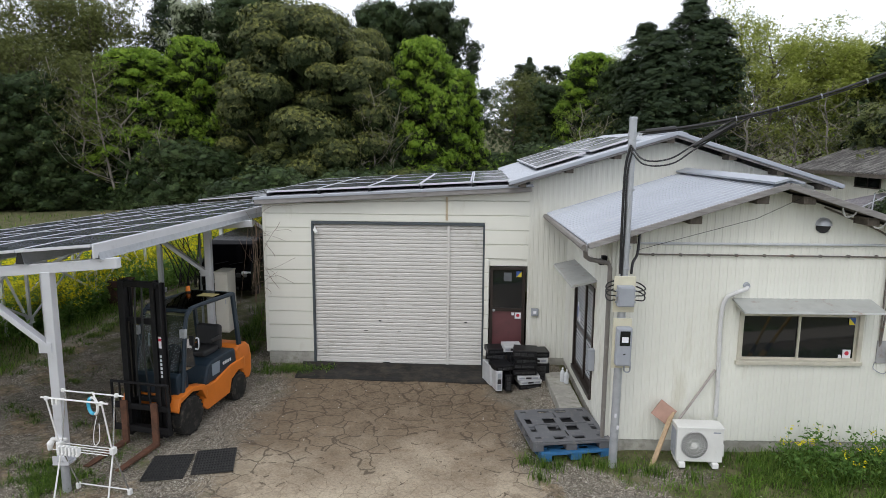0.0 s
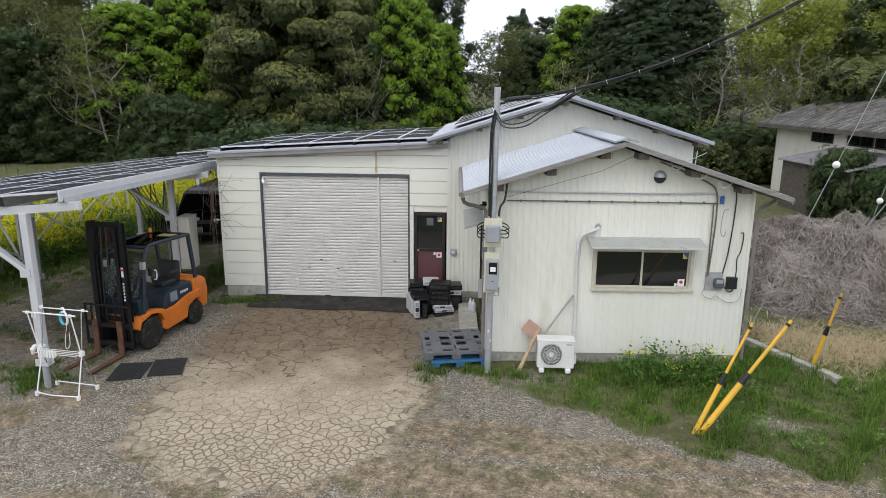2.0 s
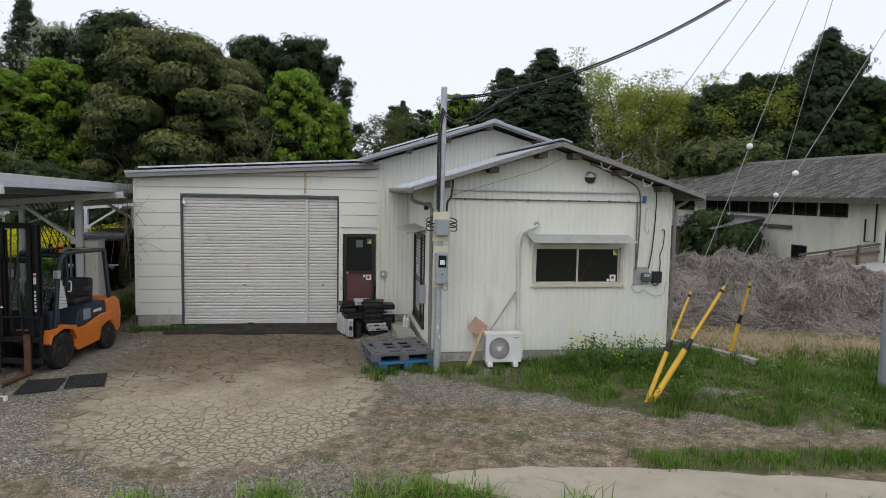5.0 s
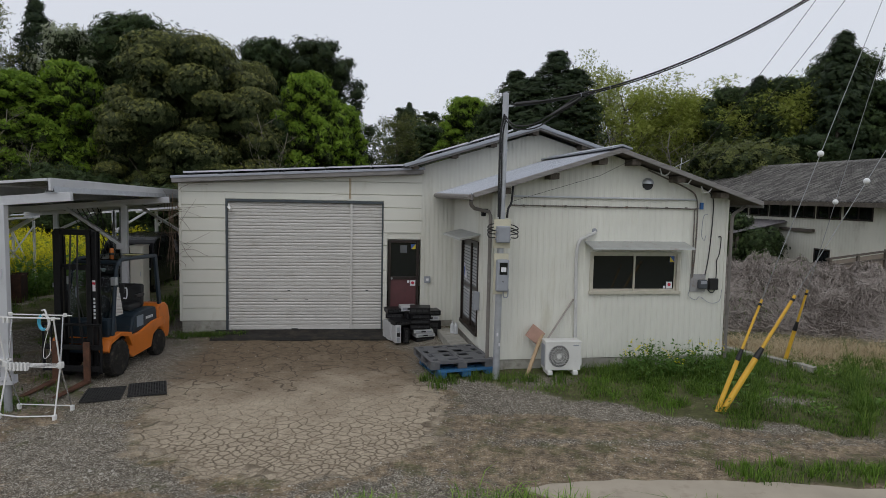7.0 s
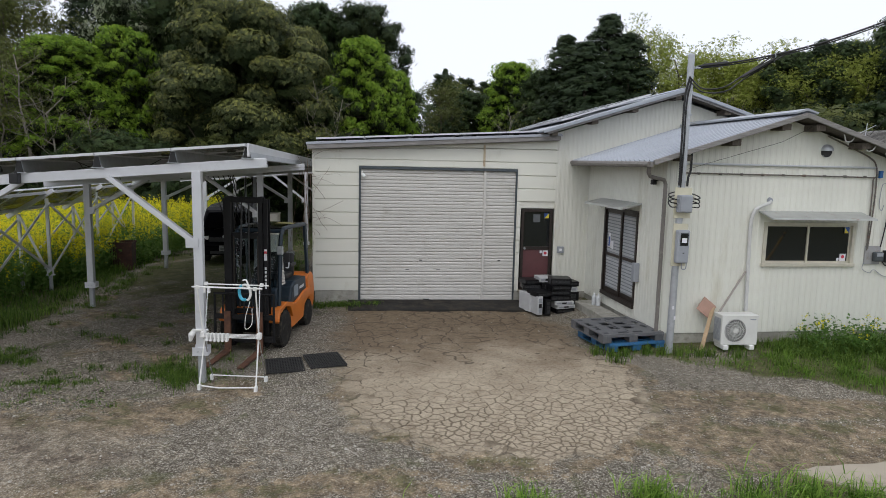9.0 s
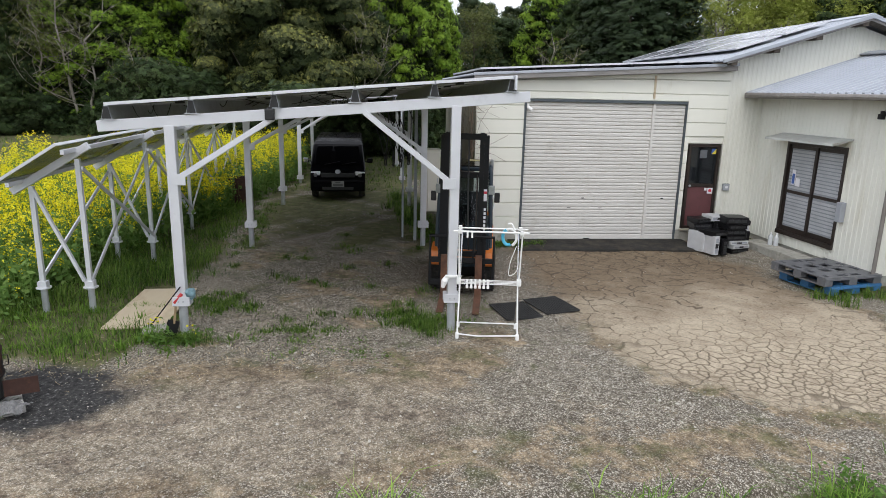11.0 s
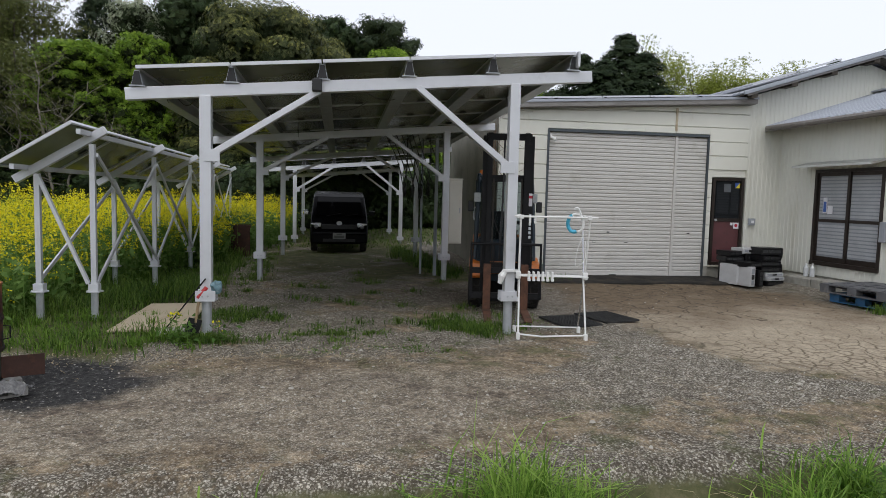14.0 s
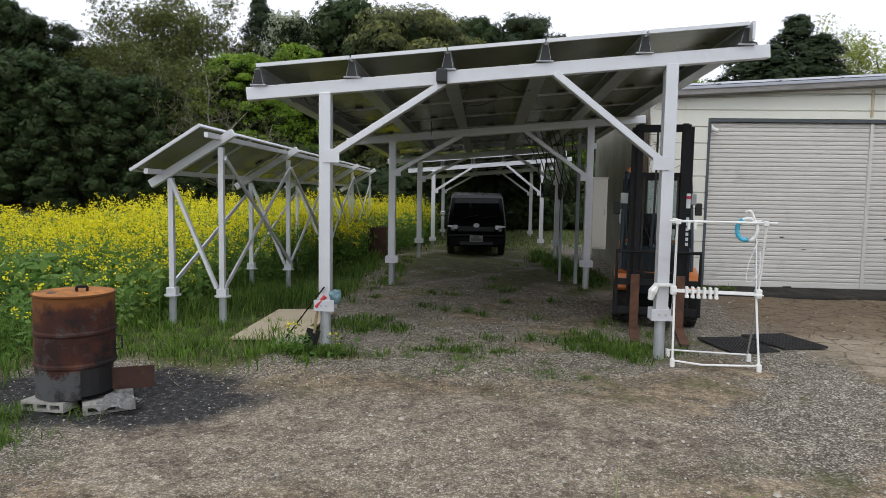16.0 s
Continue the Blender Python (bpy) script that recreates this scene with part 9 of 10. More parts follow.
def blades(x, y, z, h, w, g, lean=0.35, curl=0.5):
    """Grass blades of two quads: bent, tapering."""
    n = len(x)
    a = g.uniform(0, 6.283, n)
    ln = np.abs(g.normal(lean, lean * 0.6, n))
    d = np.stack([np.cos(a), np.sin(a), np.zeros(n)], 1)
    s = np.stack([-np.sin(a), np.cos(a), np.zeros(n)], 1) * (w * 0.5)[:, None]
    b = np.stack([x, y, z], 1)
    up = np.array([0, 0, 1.0])
    m = b + up * (h * 0.55)[:, None] + d * (h * ln * 0.35)[:, None]
    t = b + up * (h * (1 - curl * ln * 0.5))[:, None] + d * (h * ln)[:, None]
    v = np.stack([b - s, b + s, m + s * 0.8, m - s * 0.8, t + s * 0.12, t - s * 0.12], 1).reshape(-1, 3)
    k = np.arange(n)[:, None] * 6
    f = np.concatenate([k + np.array([0, 1, 2, 3]), k + np.array([3, 2, 4, 5])], 0)
    return v, f


def stuff(name, batches, material, label, category):
    vs, fs, off = [], [], 0
    for v, f in batches:
        vs.append(v)
        fs.append(f + off)
        off += len(v)
    ob = lay(name, mesh_from(name, np.concatenate(vs), np.concatenate(fs)), material)
    return tagged(ob, label, category, kind="stuff")


def meadow(n, bounds, where, hgt, width, g, clump=0.5, lean=0.35):
    """Blades over the plan where where(x, y) allows, thicker in clumps; hgt(x, y, u) gives heights."""
    x, y = g.uniform(bounds[0], bounds[1], n), g.uniform(bounds[2], bounds[3], n)
    keep = g.random(n) < where(x, y) * (1 - clump + clump * np.clip(0.5 + 0.9 * wave(x, y, 3.1, 5), 0, 1))
    x, y = x[keep], y[keep]
    h = hgt(x, y) * g.uniform(0.45, 1.2, len(x))
    return blades(x, y, height(x, y) - 0.01, h, width * g.uniform(0.7, 1.4, len(x)), g, lean)


def tufts(places, per, spread, h, w, g, lean=0.6):
    """Dense tufts of long arching blades."""
    p = np.repeat(np.asarray(places, float), per, axis=0)
    n = len(p)
    r, a = np.abs(g.normal(0, spread, n)), g.uniform(0, 6.283, n)
    x, y = p[:, 0] + r * np.cos(a), p[:, 1] + r * np.sin(a)
    hh = h * g.uniform(0.5, 1.15, n) * (p[:, 2] if p.shape[1] > 2 else 1)
    return blades(x, y, height(x, y) - 0.01, hh, np.full(n, w) * g.uniform(0.7, 1.3, n), g, lean, 0.7)


g = np.random.default_rng(77)


def verge(x, y):
    d = y - verge_line(x)
    bare = bare_verge(x, y)
    inside = ~((x > 2.3) & (x < 7.25) & (y > 9.3))
    gaps = np.clip(1.25 - 1.3 * np.clip(wave(x, y, 1.6, 7) - 0.15, 0, 1) * (1 - step_up(0.6, 2.2, d)) * 2.0, 0, 1)
    return gaps * step_up(-0.1, 0.5, d + 0.38 * wave(x, y, 1.9) + 0.12 * wave(x, y, 6)) * step_up(1.2, 2.0, x) * (1 - step_up(9.6, 10.6, y + 0.3 * (x - 9))) * np.clip(bare, 0, 1) * inside * (1 - 0.92 * wear(x, y)[3])


def edge(x, y):
    """Grass between the carport and the flower field."""
    e = (1 - step_up(-9.25, -8.75, x + 0.2 * wave(x, y, 2.2))) * step_up(7.3, 8.3, y + 0.3 * wave(x, y, 1.5)) * (1 - step_up(24, 27, y))
    e = e * ~((np.abs(x + 9.12) < 0.55) & (np.abs(y - 9.62) < 1.0))
    return np.maximum(e, (1 - step_up(-11.5, -10.9, x)) * step_up(5.2, 6.0, y) * (1 - step_up(20, 24, y)))


ISLE_Y = lambda x: np.interp(x, [4.3, 7, 14, 30], [4.75, 4.45, 3.6, 2.4])
stuff("verge_grass", [
    meadow(190000, (1.2, 14, 4.6, 10.2), verge, lambda x, y: 0.05 + 0.26 * np.clip(0.25 + 0.6 * wave(x, y, 1.9, 2) + 0.6 * wave(x, y, 4.7, 1), 0, 1) * (0.35 + 0.65 * step_up(3.5, 5.5, x)), 0.009, g, 0.85, 0.6),
    meadow(30000, (4.2, 14, 1.5, 5.3), lambda x, y: 1 - step_up(0.1, 0.42, np.abs(y - ISLE_Y(x)) + 0.12 * wave(x, y, 3.1, 2) + 0.06 * wave(x, y, 8)), lambda x, y: 0.12 + 0 * x, 0.010, g, 0.3),
    tufts([(2.35, 8.9), (2.62, 8.8), (2.95, 8.75), (3.1, 8.7), (2.1, 9.0), (1.5, 9.0), (1.25, 9.1), (1.7, 8.95), (4.4, 9.0), (4.7, 9.05), (1.4, 8.6), (7.2, 9.1), (7.4, 9.4), (3.55, 8.55)], 70, 0.10, 0.22, 0.010, g, 0.4),
    tufts([(g.uniform(4.9, 6.9), g.uniform(8.3, 9.15)) for _ in range(34)], 60, 0.12, 0.27, 0.011, g, 0.5),
], GRASS, "weedy green grass strip before the annex", "grass")
BIG = [(0.25, 4.0), (0.99, 4.2), (1.49, 4.15), (2.28, 3.2), (3.03, 3.5), (2.73, 3.0), (-0.53, 3.8), (1.05, 3.7), (4.43, 2.5), (-0.06, 4.35), (1.98, 4.0), (-1.38, 4.2), (-2.49, 3.9), (5.79, 2.9), (1.97, 3.05), (3.19, 3.0), (-6.3, 3.95), (-6.1, 3.7), (-4.6, 3.7), (-4.2, 3.9), (-3.7, 3.6)]
bare = lambda x, y: 1 - 0.9 * np.exp(-(((x + 1.35) / 0.45) ** 2 + ((y - 3.9) / 0.35) ** 2)) - 0.9 * np.exp(-(((x - 4.3) / 0.6) ** 2 + ((y - 3.05) / 0.35) ** 2)) - 0.7 * np.exp(-(((x - 0.9) / 0.4) ** 2 + ((y - 3.3) / 0.3) ** 2))
stuff("bank_grass", [
    meadow(15000, (-9, 10, 0.6, 4.6), lambda x, y: step_up(0.05, 0.4, bank_line(x) - y + 0.12 * wave(x, y, 4)) * np.clip(bare(x, y), 0, 1), lambda x, y: 0.07 + 0.16 * np.clip(0.3 + wave(x, y, 2.9, 1), 0, 1), 0.010, g, 0.95, 0.7),
    tufts([(x_, y_, min(1.0, 0.42 + 0.55 * (float(bank_line(x_)) - y_)) * g.uniform(0.85, 1.1)) for x_, y_ in BIG], 400, 0.17, 0.56, 0.012, g, 0.75),
    tufts([(-6.3, 3.98, 1.0), (-6.15, 3.8, 0.9)], 420, 0.17, 0.5, 0.012, g, 0.6),
    tufts([(x_, float(bank_line(x_)) - d_, (0.3 + 0.3 * d_) * g.uniform(0.7, 1.0)) for x_, d_ in zip(g.uniform(-8, 9, 70), g.uniform(0.25, 2.2, 70)) if bare(x_, float(bank_line(x_)) - d_) > 0.6], 140, 0.12, 0.55, 0.012, g, 0.75),
], GRASS_DEEP, "tall tufted grass on the near bank", "grass")
stuff("field_edge_grass", [
    meadow(130000, (-17, -8.6, 5.0, 26), edge, lambda x, y: 0.10 + 0.24 * np.clip(0.4 + wave(x, y, 1.3, 4), 0, 1), 0.011, g, 0.4, 0.55),
    tufts([(-3.3 + g.normal(0, 0.4), 12.95 + g.normal(0, 0.12)) for _ in range(24)] + [(-8.6 + g.normal(0, 0.25), 8.2 + g.normal(0, 0.2)) for _ in range(16)] + [(g.uniform(-8.9, -8.3), g.uniform(9, 20)) for _ in range(40)] + [(g.uniform(-4.9, -4.2), g.uniform(13, 20)) for _ in range(26)] + [(g.uniform(-8.2, -4.6), g.uniform(8.2, 17)) for _ in range(26)] + [(-10.7 + g.normal(0, 0.3), 5.9 + g.normal(0, 0.25)) for _ in range(30)], 60, 0.13, 0.12, 0.009, g, 0.9),
    tufts([(-5.5 + g.normal(0, 0.3), 8.6 + g.normal(0, 0.26), g.uniform(0.4, 0.8)) for _ in range(36)] + [(-7.0 + g.normal(0, 0.22), 8.3 + g.normal(0, 0.2), g.uniform(0.2, 0.45)) for _ in range(14)] + [(-6.8 + g.normal(0, 0.5), 7.6 + g.normal(0, 0.2), g.uniform(0.15, 0.3)) for _ in range(9)] + [(-8.4 + g.normal(0, 0.2), 9.6 + g.normal(0, 0.3), g.uniform(0.3, 0.7)) for _ in range(18)], 60, 0.12, 0.2, 0.009, g, 0.8),
    tufts([(-4.75 + g.normal(0, 0.16), y_, g.uniform(0.5, 1.2)) for y_ in g.uniform(13.8, 20, 34)], 60, 0.14, 0.30, 0.012, g, 0.7),
    meadow(9000, (-9, 0, 21, 34), lambda x, y: 0.8 + 0 * x, lambda x, y: 0.13 + 0 * x, 0.02, g, 0.5, 0.8),
    meadow(12000, (-40, -8, 20, 42), lambda x, y: 0.55 + 0.4 * wave(x, y, 0.5), lambda x, y: 0.25 + 0 * x, 0.035, g, 0.4),
    meadow(30000, (-8.5, -4.3, 7.6, 21), lambda x, y: np.clip(wave(x, y, 1.1, 8) * 1.2 + 0.5 * wave(x, y, 3.3, 2) - 0.25, 0, 0.8), lambda x, y: 0.035 + 0.03 * np.clip(wave(x, y, 2), 0, 1), 0.008, g, 0.5, 0.8),
], GRASS, "green grass between carport and flower field", "grass")
stuff("fresh_tufts", [
    tufts([(x_, y_, g.uniform(0.5, 1.1)) for x_, y_ in zip(g.uniform(2.2, 12, 260), g.uniform(5.2, 9.2, 260)) if y_ > verge_line(x_) + 0.35 and not (x_ > 2.3 and x_ < 7.25 and y_ > 9.2)], 45, 0.12, 0.17, 0.010, g, 0.8),
    tufts([(x_, bank_line(x_) - d_, (0.35 + 0.35 * d_) * g.uniform(0.6, 1.0)) for x_, d_ in zip(g.uniform(-5, 9, 90), g.uniform(0.1, 2.0, 90))], 50, 0.08, 0.34, 0.011, g, 0.5),
    tufts([(x_, y_, g.uniform(0.5, 1.0)) for x_, y_ in zip(g.uniform(-12.5, -8.7, 90), g.uniform(6.0, 9.5, 90)) if x_ < -10.7 or y_ > 7.6], 40, 0.09, 0.2, 0.010, g, 0.5),
    tufts([(x_, float(ISLE_Y(x_)) + g.normal(0, 0.12)) for x_ in g.uniform(4.4, 12, 60)], 40, 0.09, 0.16, 0.010, g, 0.5),
], leafy("fresh_bright_grass", [(0.055, 0.115, 0.014), (0.125, 0.235, 0.028), (0.24, 0.37, 0.065)], 0.4), "bright fresh grass tufts", "grass")
stuff("dry_straw", [
    meadow(14000, (-8, 8, 1.6, 4.5), lambda x, y: np.clip(0.15 + 1.1 * wave(x, y, 1.5, 9), 0, 1) * step_up(0.1, 0.4, bank_line(x) - y), lambda x, y: 0.13 + 0 * x, 0.009, g, 0.3, 1.8),
    meadow(3800, (-2.4, 1.6, 2.8, 4.4), lambda x, y: np.exp(-(((x + 1.35) / 0.4) ** 2 + ((y - 3.9) / 0.3) ** 2)) + 0.5 * np.exp(-(((x - 0.9) / 0.35) ** 2 + ((y - 3.3) / 0.25) ** 2)), lambda x, y: 0.14 + 0 * x, 0.010, g, 0.1, 2.2),
    meadow(6000, (3.2, 6.4, 1.8, 3.6), lambda x, y: np.exp(-(((x - 4.35) / 0.6) ** 2 + ((y - 3.0) / 0.32) ** 2)), lambda x, y: 0.14 + 0 * x, 0.010, g, 0.1, 2.2),
    meadow(30000, (7.8, 14, 6.8, 11.6), lambda x, y: wear(x, y)[3], lambda x, y: 0.2 + 0 * x, 0.008, g, 0.4, 2.2),
    meadow(3500, (-10.5, -6.5, 6.8, 8.4), lambda x, y: np.exp(-((y - 7.5) / 0.4) ** 2) * 0.7, lambda x, y: 0.035 + 0 * x, 0.007, g, 0.6, 2.5),
], STRAW, "dry yellow straw lying on the soil", "straw")

# the heap of dead vines: tangled arching stems
n = 110000
x, y = g.uniform(7.8, 19, n), g.uniform(8.0, 19.5, n)
keep = (mound(x, y) > 0.05) & (g.random(n) < 1.1 - 0.5 * step_up(12, 18, y))
x, y = x[keep], y[keep]
n = len(x)
a = 0.9 * wave(x, y, 1.3, 2) * 3 + g.normal(0, 1.2, n)
L = g.uniform(0.15, 0.75, n)
dx, dy = np.cos(a), np.sin(a)
lift = np.abs(g.normal(0.05, 0.06, n)) + 0.008
w = g.uniform(0.002, 0.0048, n)
bow = g.normal(0, 0.14, n)
rows_ = []
for t in np.linspace(0, 1, 4):
    px_, py_ = x + dx * L * (t - 0.5) - dy * bow * np.sin(t * 3.14), y + dy * L * (t - 0.5) + dx * bow * np.sin(t * 3.14)
    pz_ = height(px_, py_) + lift * np.sin(np.pi * t) - 0.012
    rows_.append((np.stack([px_ - dy * w, py_ + dx * w, pz_], 1), np.stack([px_ + dy * w, py_ - dx * w, pz_ + 0.006], 1)))
v = np.stack([r for pair in rows_ for r in pair], 1).reshape(-1, 3)
k = np.arange(n)[:, None] * 8
f = np.concatenate([k + np.array([0, 1, 3, 2]), k + np.array([2, 3, 5, 4]), k + np.array([4, 5, 7, 6])], 0)
stuff("dead_vines", [(v, f)], DEAD, "heap of tangled grey-brown dead vines", "vines")
stuff("heap_weeds", [meadow(26000, (8, 19, 8.5, 20), lambda x, y: np.clip(wave(x, y, 0.7, 6) * 1.6 - 0.35 + 0.5 * step_up(11, 15, x) * step_up(12, 15, y), 0, 1) * (mound(x, y) > 0.2), lambda x, y: 0.13 + 0 * x, 0.02, g, 0.5, 0.9)], WEED, "green weeds growing over the vine heap", "weeds")


def herb_leaves(x, y, base, h, per, size, g, spread):
    """Broad leaves round upright stems."""
    n = len(x)
    px_ = np.repeat(x, per) + g.normal(0, spread, n * per)
    py_ = np.repeat(y, per) + g.normal(0, spread, n * per)
    pz_ = np.repeat(base, per) + np.repeat(h, per) * g.uniform(0.05, 0.8, n * per)
    nn = unit(n * per, g) * 0.7 + np.array([0, 0, 0.8])
    return leaves(np.stack([px_, py_, pz_], 1), nn / np.linalg.norm(nn, axis=1)[:, None], size * g.uniform(0.5, 1.3, n * per), g, 1.8)


def stems(x, y, base, h, w, g, lean=0.12):
    return blades(x, y, base, h, np.full(len(x), w), g, lean, 0.2)


def heads(x, y, zt, per, spread, tall, size, g):
    """Clusters of small petals about the tops of stems."""
    n = len(x) * per
    p = np.stack([np.repeat(x, per) + g.normal(0, spread, n), np.repeat(y, per) + g.normal(0, spread, n), np.repeat(zt, per) - np.abs(g.normal(0, tall, n))], 1)
    nn = unit(n, g) * 0.8 + np.array([0, 0, 0.7])
    return leaves(p, nn / np.linalg.norm(nn, axis=1)[:, None], size * g.uniform(0.7, 1.3, n), g, 1.0)


# rape field: full blossom within, leafy green along its near corner
n = 8600
x, y = g.uniform(-18.5, -7.6, n), g.uniform(8.6, 30.5, n)
right = np.interp(y, [8, 9, 12, 16, 20, 24, 31], [-11.3, -11.1, -10.75, -9.7, -8.75, -8.1, -7.9])
keep = (x < right + 0.15 * wave(x, y, 3)) & (x > -16.4 + 0.4 * wave(x, y, 0.9) + 0.2 * (y - 19.4)) & (y > np.interp(x, [-17, -13, -12.2, -11], [9.9, 9.6, 9.3, 9.1]) + 0.2 * wave(x, y, 2.4))
keep &= (y < 20) | (g.random(n) < 0.75)
x, y = x[keep], y[keep]
b = height(x, y) - 0.02
rim_ = np.maximum(1 - step_up(0.3, 2.2, y - 9.4), 1 - step_up(0.1, 0.8, right[keep] - x))
h = g.uniform(0.85, 1.32, len(x)) * (1.0 + 0.3 * step_up(11, 21, y)) * (0.9 + 0.2 * wave(x, y, 0.8)) * (1 - 0.16 * rim_ * g.random(len(x)))
rep = 4
bx_, by_ = np.repeat(x, rep) + g.normal(0, 0.085, len(x) * rep), np.repeat(y, rep) + g.normal(0, 0.085, len(x) * rep)
bh = np.repeat(h, rep) * g.uniform(0.66, 1.06, len(x) * rep)
open_ = g.random(len(bx_)) < np.clip(0.5 + 0.5 * step_up(10.5, 15, by_) - 0.4 * np.repeat(rim_, rep) + 0.28 * wave(bx_, by_, 1.1, 2), 0.06, 1)
stuff("rape_foliage", [stems(x, y, b, h * 0.95, 0.014, g), stems(bx_, by_, np.repeat(b, rep) + bh * 0.45, bh * 0.53, 0.007, g, 0.1), herb_leaves(x, y, b, h * 0.95, 16, 0.085, g, 0.10)], WEED, "green stems and leaves of a flowering rape field", "rape field")
bx_, by_, bt_ = bx_[open_], by_[open_], (np.repeat(b, rep) + bh)[open_]
stuff("rape_blossom", [heads(bx_, by_, bt_, 9, 0.027, 0.085, 0.038, g)], PETAL, "yellow blossom of a flowering rape field", "flowers")
n = 90
x, y = g.uniform(-15.5, -12.0, n), g.uniform(9.3, 10.7, n)
b, h = height(x, y), g.uniform(0.55, 1.0, n)
stuff("rape_leaf_margin", [herb_leaves(x, y, b, h, 46, 0.12, g, 0.15)], WEED, "broad green leaves along the field's near margin", "rape field")
# loose rape plants and broad weeds near the annex and the carport
n = 46
x = np.concatenate([g.uniform(4.9, 6.6, n), g.uniform(-9.0, -8.4, 5), g.uniform(-12.4, -11.0, 60)])
y = np.concatenate([g.uniform(8.3, 9.1, n), g.uniform(7.9, 8.2, 5), g.uniform(7.4, 9.0, 60)])
b, h = height(x, y), np.concatenate([g.uniform(0.35, 0.75, n), g.uniform(0.2, 0.36, 5), g.uniform(0.4, 0.9, 60)])
stuff("loose_rape_plants", [stems(x, y, b, h, 0.010, g), herb_leaves(x, y, b, h, 34, 0.042, g, 0.09)], WEED, "loose leafy rape plants at the edges of the drive", "weeds")
stuff("loose_rape_blossom", [heads(x[::2], y[::2], (b + h)[::2], 9, 0.03, 0.05, 0.030, g)], PETAL, "small yellow blossoms on loose plants", "flowers")
x = np.concatenate([g.uniform(-4.2, -0.5, 110), g.uniform(-0.5, 5, 60), g.uniform(5.4, 8.5, 30), g.uniform(4.6, 11, 30), np.repeat([-2.14, -2.26, 0.3, 4.14, -1.99, -1.1, 5.31], 9) + g.normal(0, 0.16, 63)])
y = np.concatenate([g.uniform(2.3, 4.0, 110), g.uniform(2.2, 3.4, 60), g.uniform(1.5, 2.6, 30), g.uniform(5.6, 8.4, 30), np.repeat([4.2, 3.95, 3.33, 3.35, 3.76, 3.64, 2.89], 9) + g.normal(0, 0.14, 63)])
keep = (y < bank_line(x) - 0.1) | (y > verge_line(x) + 0.3)
x, y = x[keep], y[keep]
b, h = height(x, y), g.uniform(0.15, 0.42, len(x))
stuff("broadleaf_weeds", [stems(x, y, b, h, 0.008, g), herb_leaves(x, y, b, h, 26, 0.045, g, 0.10)], WEED, "broad-leaved weeds among the grass", "weeds")

# loose stones on the drive
n = 90000
x, y = g.uniform(-13, 9.5, n), g.uniform(3.4, 17, n)
y = np.where((y > 13.4) & (x > -4), y - 9.5, y)
dd, ss, aa = zones(x, y)
keep = (g.random(n) < np.clip((0.75 - 0.6 * dd + 0.5 * wave(x, y, 1.3, 2)) * (1 - ss) * (1 - 0.9 * wear(x, y)[0]) * (1 - 0.85 * aa), 0.02, 1)) & (y > bank_line(x) + 0.1) & (in_crack(x, y) > 0.9) & ~((x > 2.2) & (y > 9.2)) & ~((x > 1.5) & (y < 4.9) & (y < 5.6 - 0.25 * x + 0.9))
x, y = x[keep], y[keep]
n = len(x)
r = np.clip(np.exp(g.normal(-5.0, 0.42, n)), 0.004, 0.024)
k5 = np.arange(5) * 1.2566
ring_ = np.stack([np.cos(k5), np.sin(k5), np.full(5, -0.3)], 1)
lump = np.concatenate([ring_, ring_ * np.array([0.68, 0.68, 0]) + np.array([0, 0, 0.42])])
v = lump[None] * r[:, None, None] * g.uniform(0.72, 1.25, (n, 10, 1)) * np.stack([g.uniform(0.75, 1.35, n), g.uniform(0.75, 1.1, n), g.uniform(0.6, 1.2, n)], 1)[:, None]
turn = g.uniform(0, 6.28, n)
ca, sa = np.cos(turn), np.sin(turn)
v = np.stack([v[..., 0] * ca[:, None] - v[..., 1] * sa[:, None], v[..., 0] * sa[:, None] + v[..., 1] * ca[:, None], v[..., 2]], 2) + np.stack([x, y, height(x, y) + r * 0.1], 1)[:, None]
tri_ = np.array([t for j in range(5) for t in ((j, (j + 1) % 5, 5 + (j + 1) % 5), (j, 5 + (j + 1) % 5, 5 + j))] + [(5, 6, 7), (5, 7, 8), (5, 8, 9)])
f = (np.arange(n)[:, None, None] * 10 + tri_[None]).reshape(-1, 3)
stuff("gravel_stones", [(v.reshape(-1, 3), f)], leafy("grey_gravel_stones", [(0.13, 0.115, 0.093), (0.27, 0.247, 0.208), (0.46, 0.43, 0.375)], 0.0, 0.9, 0.95), "loose grey stones on the gravel drive", "gravel")

# kerb and drain pieces beside the annex
kerb = root("concrete_drain", pose(0, 0, 0), "broken concrete drain channel beside the annex", "drain")
for a0, b0 in (((7.75, 10.6), (8.1, 9.7)), ((8.12, 9.62), (8.4, 9.0)), ((8.46, 8.9), (8.62, 8.55))):
    za = gz(*a0)
    part("channel_piece", bar(bmesh.new(), (*a0, za + 0.04), (*b0, gz(*b0) + 0.03), 0.16, 0.14, 0.012), CONCRETE, kerb)
edging = root("timber_edging", pose(0, 0, 0), "grey timber edging of the flower field", "edging")
part("board", bar(bmesh.new(), (-13.1, 9.05, gz(-13.1, 9.05) + 0.1), (-12.05, 10.9, gz(-12.05, 10.9) + 0.1), 0.05, 0.24, 0.006), FASCIA, edging)

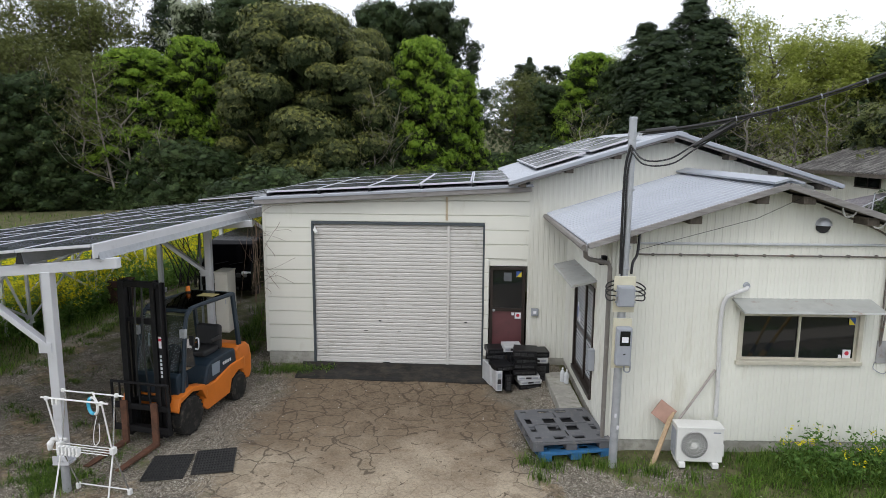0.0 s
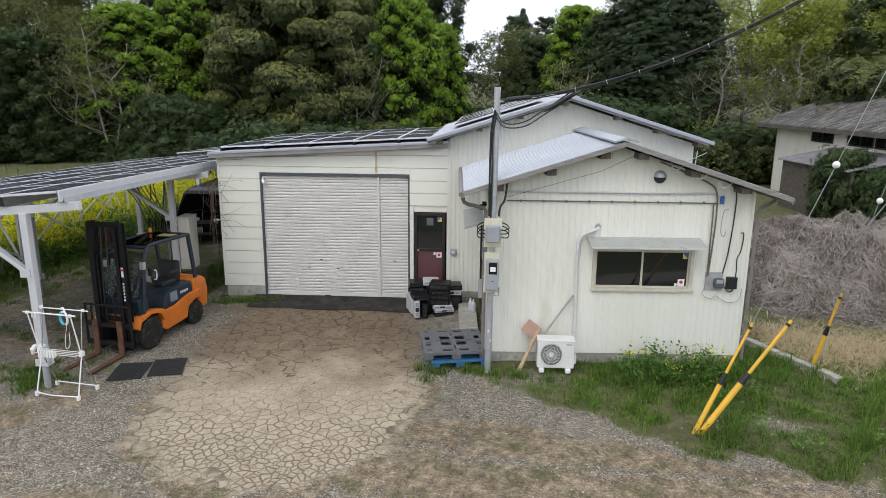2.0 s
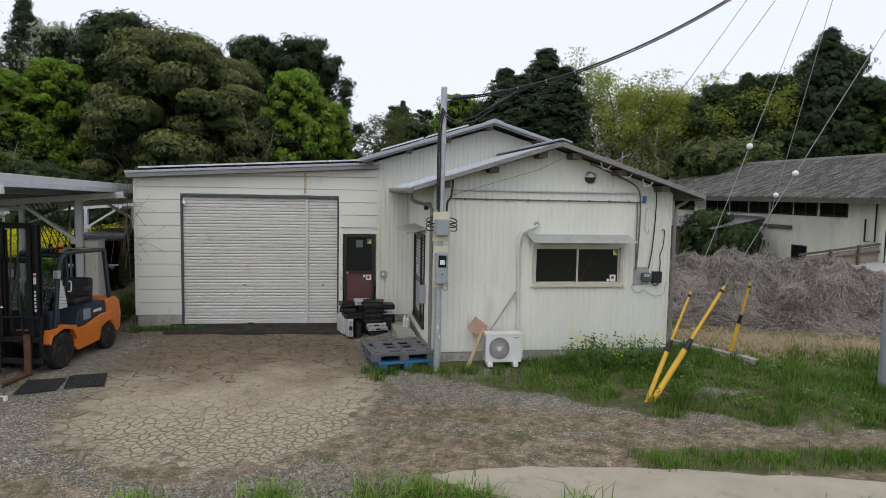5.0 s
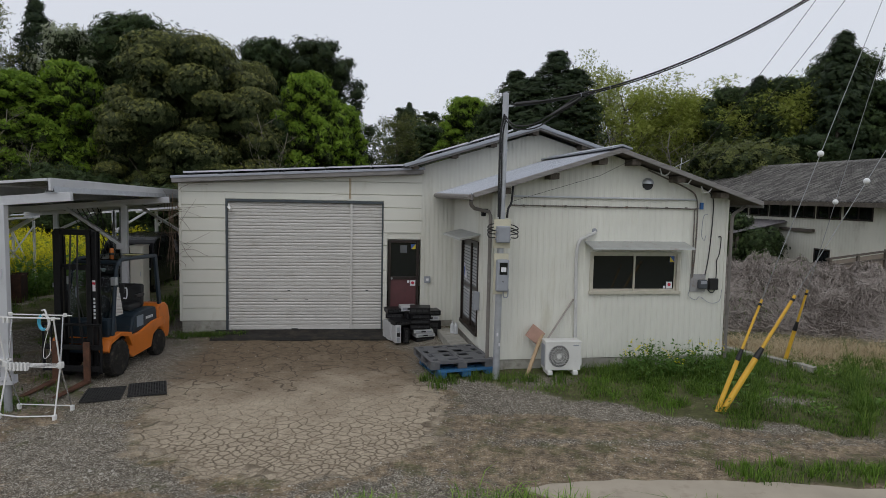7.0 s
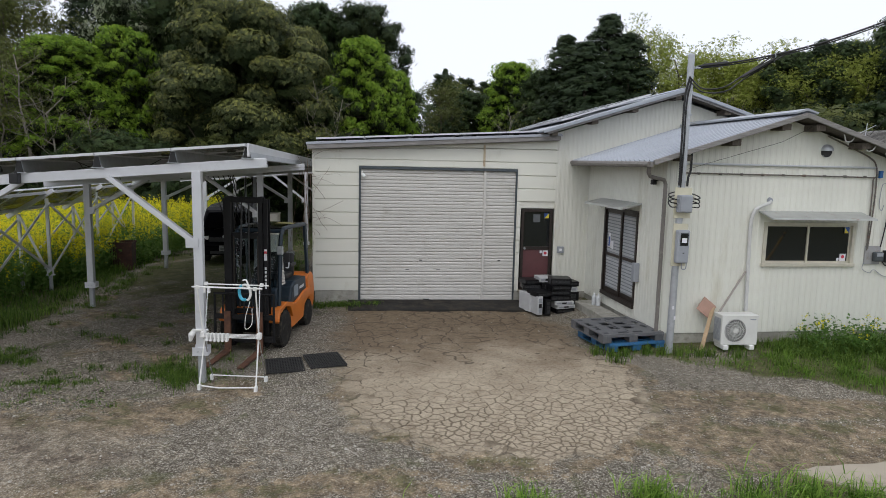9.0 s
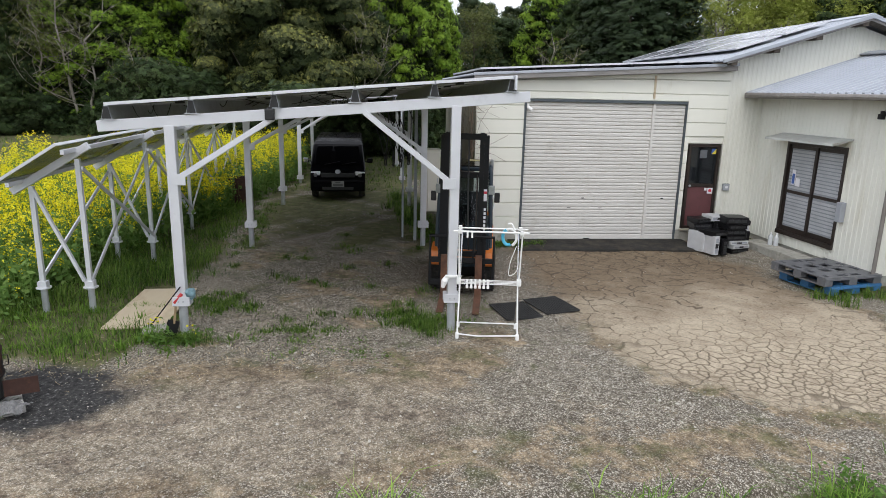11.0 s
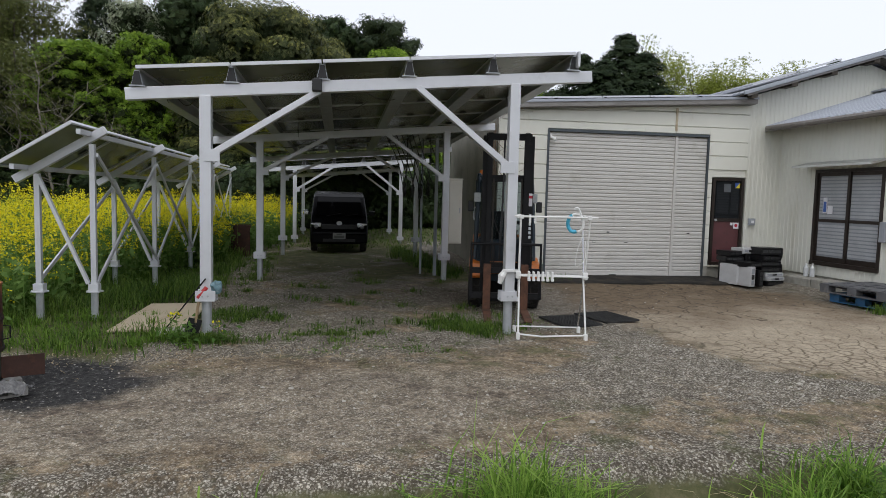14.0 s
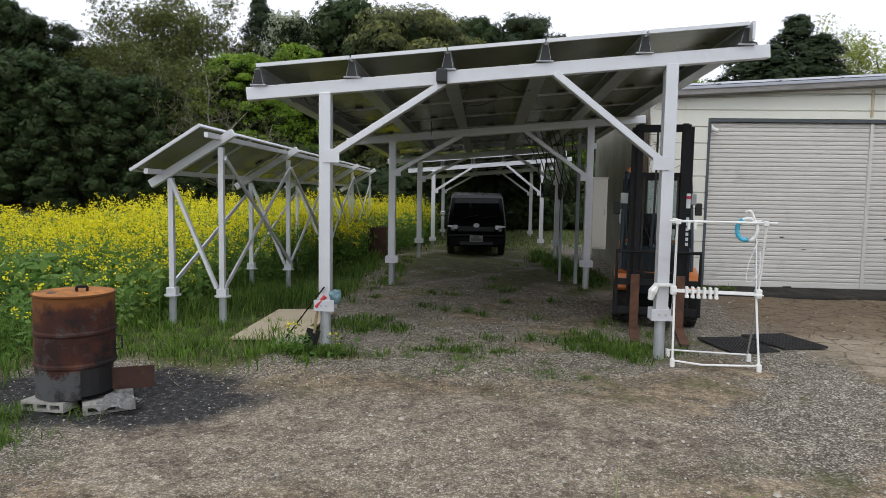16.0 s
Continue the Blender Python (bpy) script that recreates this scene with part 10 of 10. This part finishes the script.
# ---- the cracked yard slab, piece by piece ----
def piece_material():
    m, nt, b, co = blank("bleached_cracked_concrete", 0.95, 0, 0.3)
    col, relief = slab_colour(nt, co)
    info = nt.nodes.new("ShaderNodeObjectInfo").outputs["Random"]
    col = blend(nt, sums(nt, "MULTIPLY", info, 0.16), col, (0.24, 0.2, 0.15))
    rim = nt.nodes.new("ShaderNodeAttribute")
    rim.attribute_name = "rim"
    edge_dirt = sums(nt, "ADD", rim.outputs["Fac"], sums(nt, "MULTIPLY", sums(nt, "SUBTRACT", relief, 1.0), 1.1))
    col = blend(nt, ramp(nt, edge_dirt, [(0.25, (0, 0, 0)), (0.85, (0.85,) * 3)]), col, (0.15, 0.118, 0.083))
    nt.links.new(col, b.inputs["Base Color"])
    bumped(nt, b, relief, 0.8, 0.012)
    return m


PIECE = piece_material()
g = np.random.default_rng(21)
seeds = []
for _ in range(16000):
    p = np.array([g.uniform(-3.1, 1.5), g.uniform(5.0, 11.0)])
    apart = (0.125 + 0.22 * float(step_up(5.6, 8.2, p[1]))) * g.choice((0.5, 0.75, 1.1, 1.7))
    if in_crack(*p) < 1.25 and all((p - q) @ (p - q) > apart * apart for q in seeds):
        seeds.append(p)
seeds = np.array(seeds)
cells = voronoi(seeds, (-3.4, 1.8, 4.7, 11.3))
yard = tagged(lay("yard_slab", mesh_from("yard_slab", [(-1.6, 6.6, -0.2), (0.4, 6.6, -0.2), (0.4, 8.4, -0.2), (-1.6, 8.4, -0.2)], [(0, 1, 2, 3)]), PIECE), "bleached concrete yard slab cracked into many pieces", "pavement", kind="structure")


def cracked_edge(poly):
    """The cell's edge, broken up so that neighbours share their uneven crack."""
    out = []
    for p, q in zip(poly, poly[1:] + poly[:1]):
        for t in (0.0, 0.22, 0.45, 0.72):
            s = p + (q - p) * t
            out.append(s + 0.045 * np.array([wave(s[0], s[1], 7.1, 1), wave(s[0], s[1], 6.3, 4)]) + 0.017 * np.array([wave(s[0], s[1], 19, 2), wave(s[0], s[1], 17, 3)]))
    return out


def slab_piece(bm, poly, q):
    c = sum(poly) / len(poly)
    ring_ = cracked_edge(poly)
    back = float(step_up(6.6, 8.8, c[1]))
    gap = (0.001 + 0.008 * g.random() ** 2 + 0.012 * max(0.0, q - 0.6)) * (1 - 0.6 * back)
    dirty = bm.verts.layers.float.get("rim") or bm.verts.layers.float.new("rim")
    rise = 0.006 - 0.003 * min(1.0, q) - 0.004 * back + 0.002 * g.random()
    tip = g.normal(0, 0.007, 2)
    rings = [[], [], [], []]
    for p in ring_:
        d = c - p
        ln = float(np.hypot(d[0], d[1])) + 1e-6
        for k, (pull, drop) in enumerate(((gap + 0.034, 0.0), (gap + 0.009, 0.0), (gap, 0.004), (gap, 0.05))):
            s = p + d * min(0.6, pull / ln)
            v = bm.verts.new((s[0], s[1], gz(*s) + rise - drop + float((s - c) @ tip)))
            v[dirty] = (0.0, 0.5 - 0.42 * back, 1.0 - 0.4 * back, 1.0)[k]
            rings[k].append(v)
    bm.faces.new(rings[0])
    n = len(ring_)
    for t in range(3):
        for j in range(n):
            bm.faces.new((rings[t][j], rings[t + 1][j], rings[t + 1][(j + 1) % n], rings[t][(j + 1) % n]))
    return bm


count, rest = 0, bmesh.new()
for i in sorted(range(len(seeds)), key=lambda i: seeds[i][1]):
    q, poly = in_crack(*seeds[i]), cells[i]
    far_back = 1.4 * float(step_up(8.6, 10.2, seeds[i][1] + 0.7 * float(wave(seeds[i][0], seeds[i][1], 1.3))))
    if q > 1.03 or len(poly) < 3 or g.random() < 0.7 * max(0, q - 0.82) + 0.6 * far_back:
        continue
    if count < 297:
        part("slab_piece", slab_piece(bmesh.new(), poly, q), PIECE, yard)
    else:
        slab_piece(rest, poly, q)
    count += 1
tagged(part("slab_remnant", rest, PIECE, yard), kind="stuff")

# ---- lay the plan out in metres ----
for me in bpy.data.meshes:
    me.transform(Matrix.Diagonal((UNIT, UNIT, UNIT, 1)))
for ob in scene.objects:
    if ob is not cam and ob.type != "LIGHT":
        ob.location = ob.location * UNIT
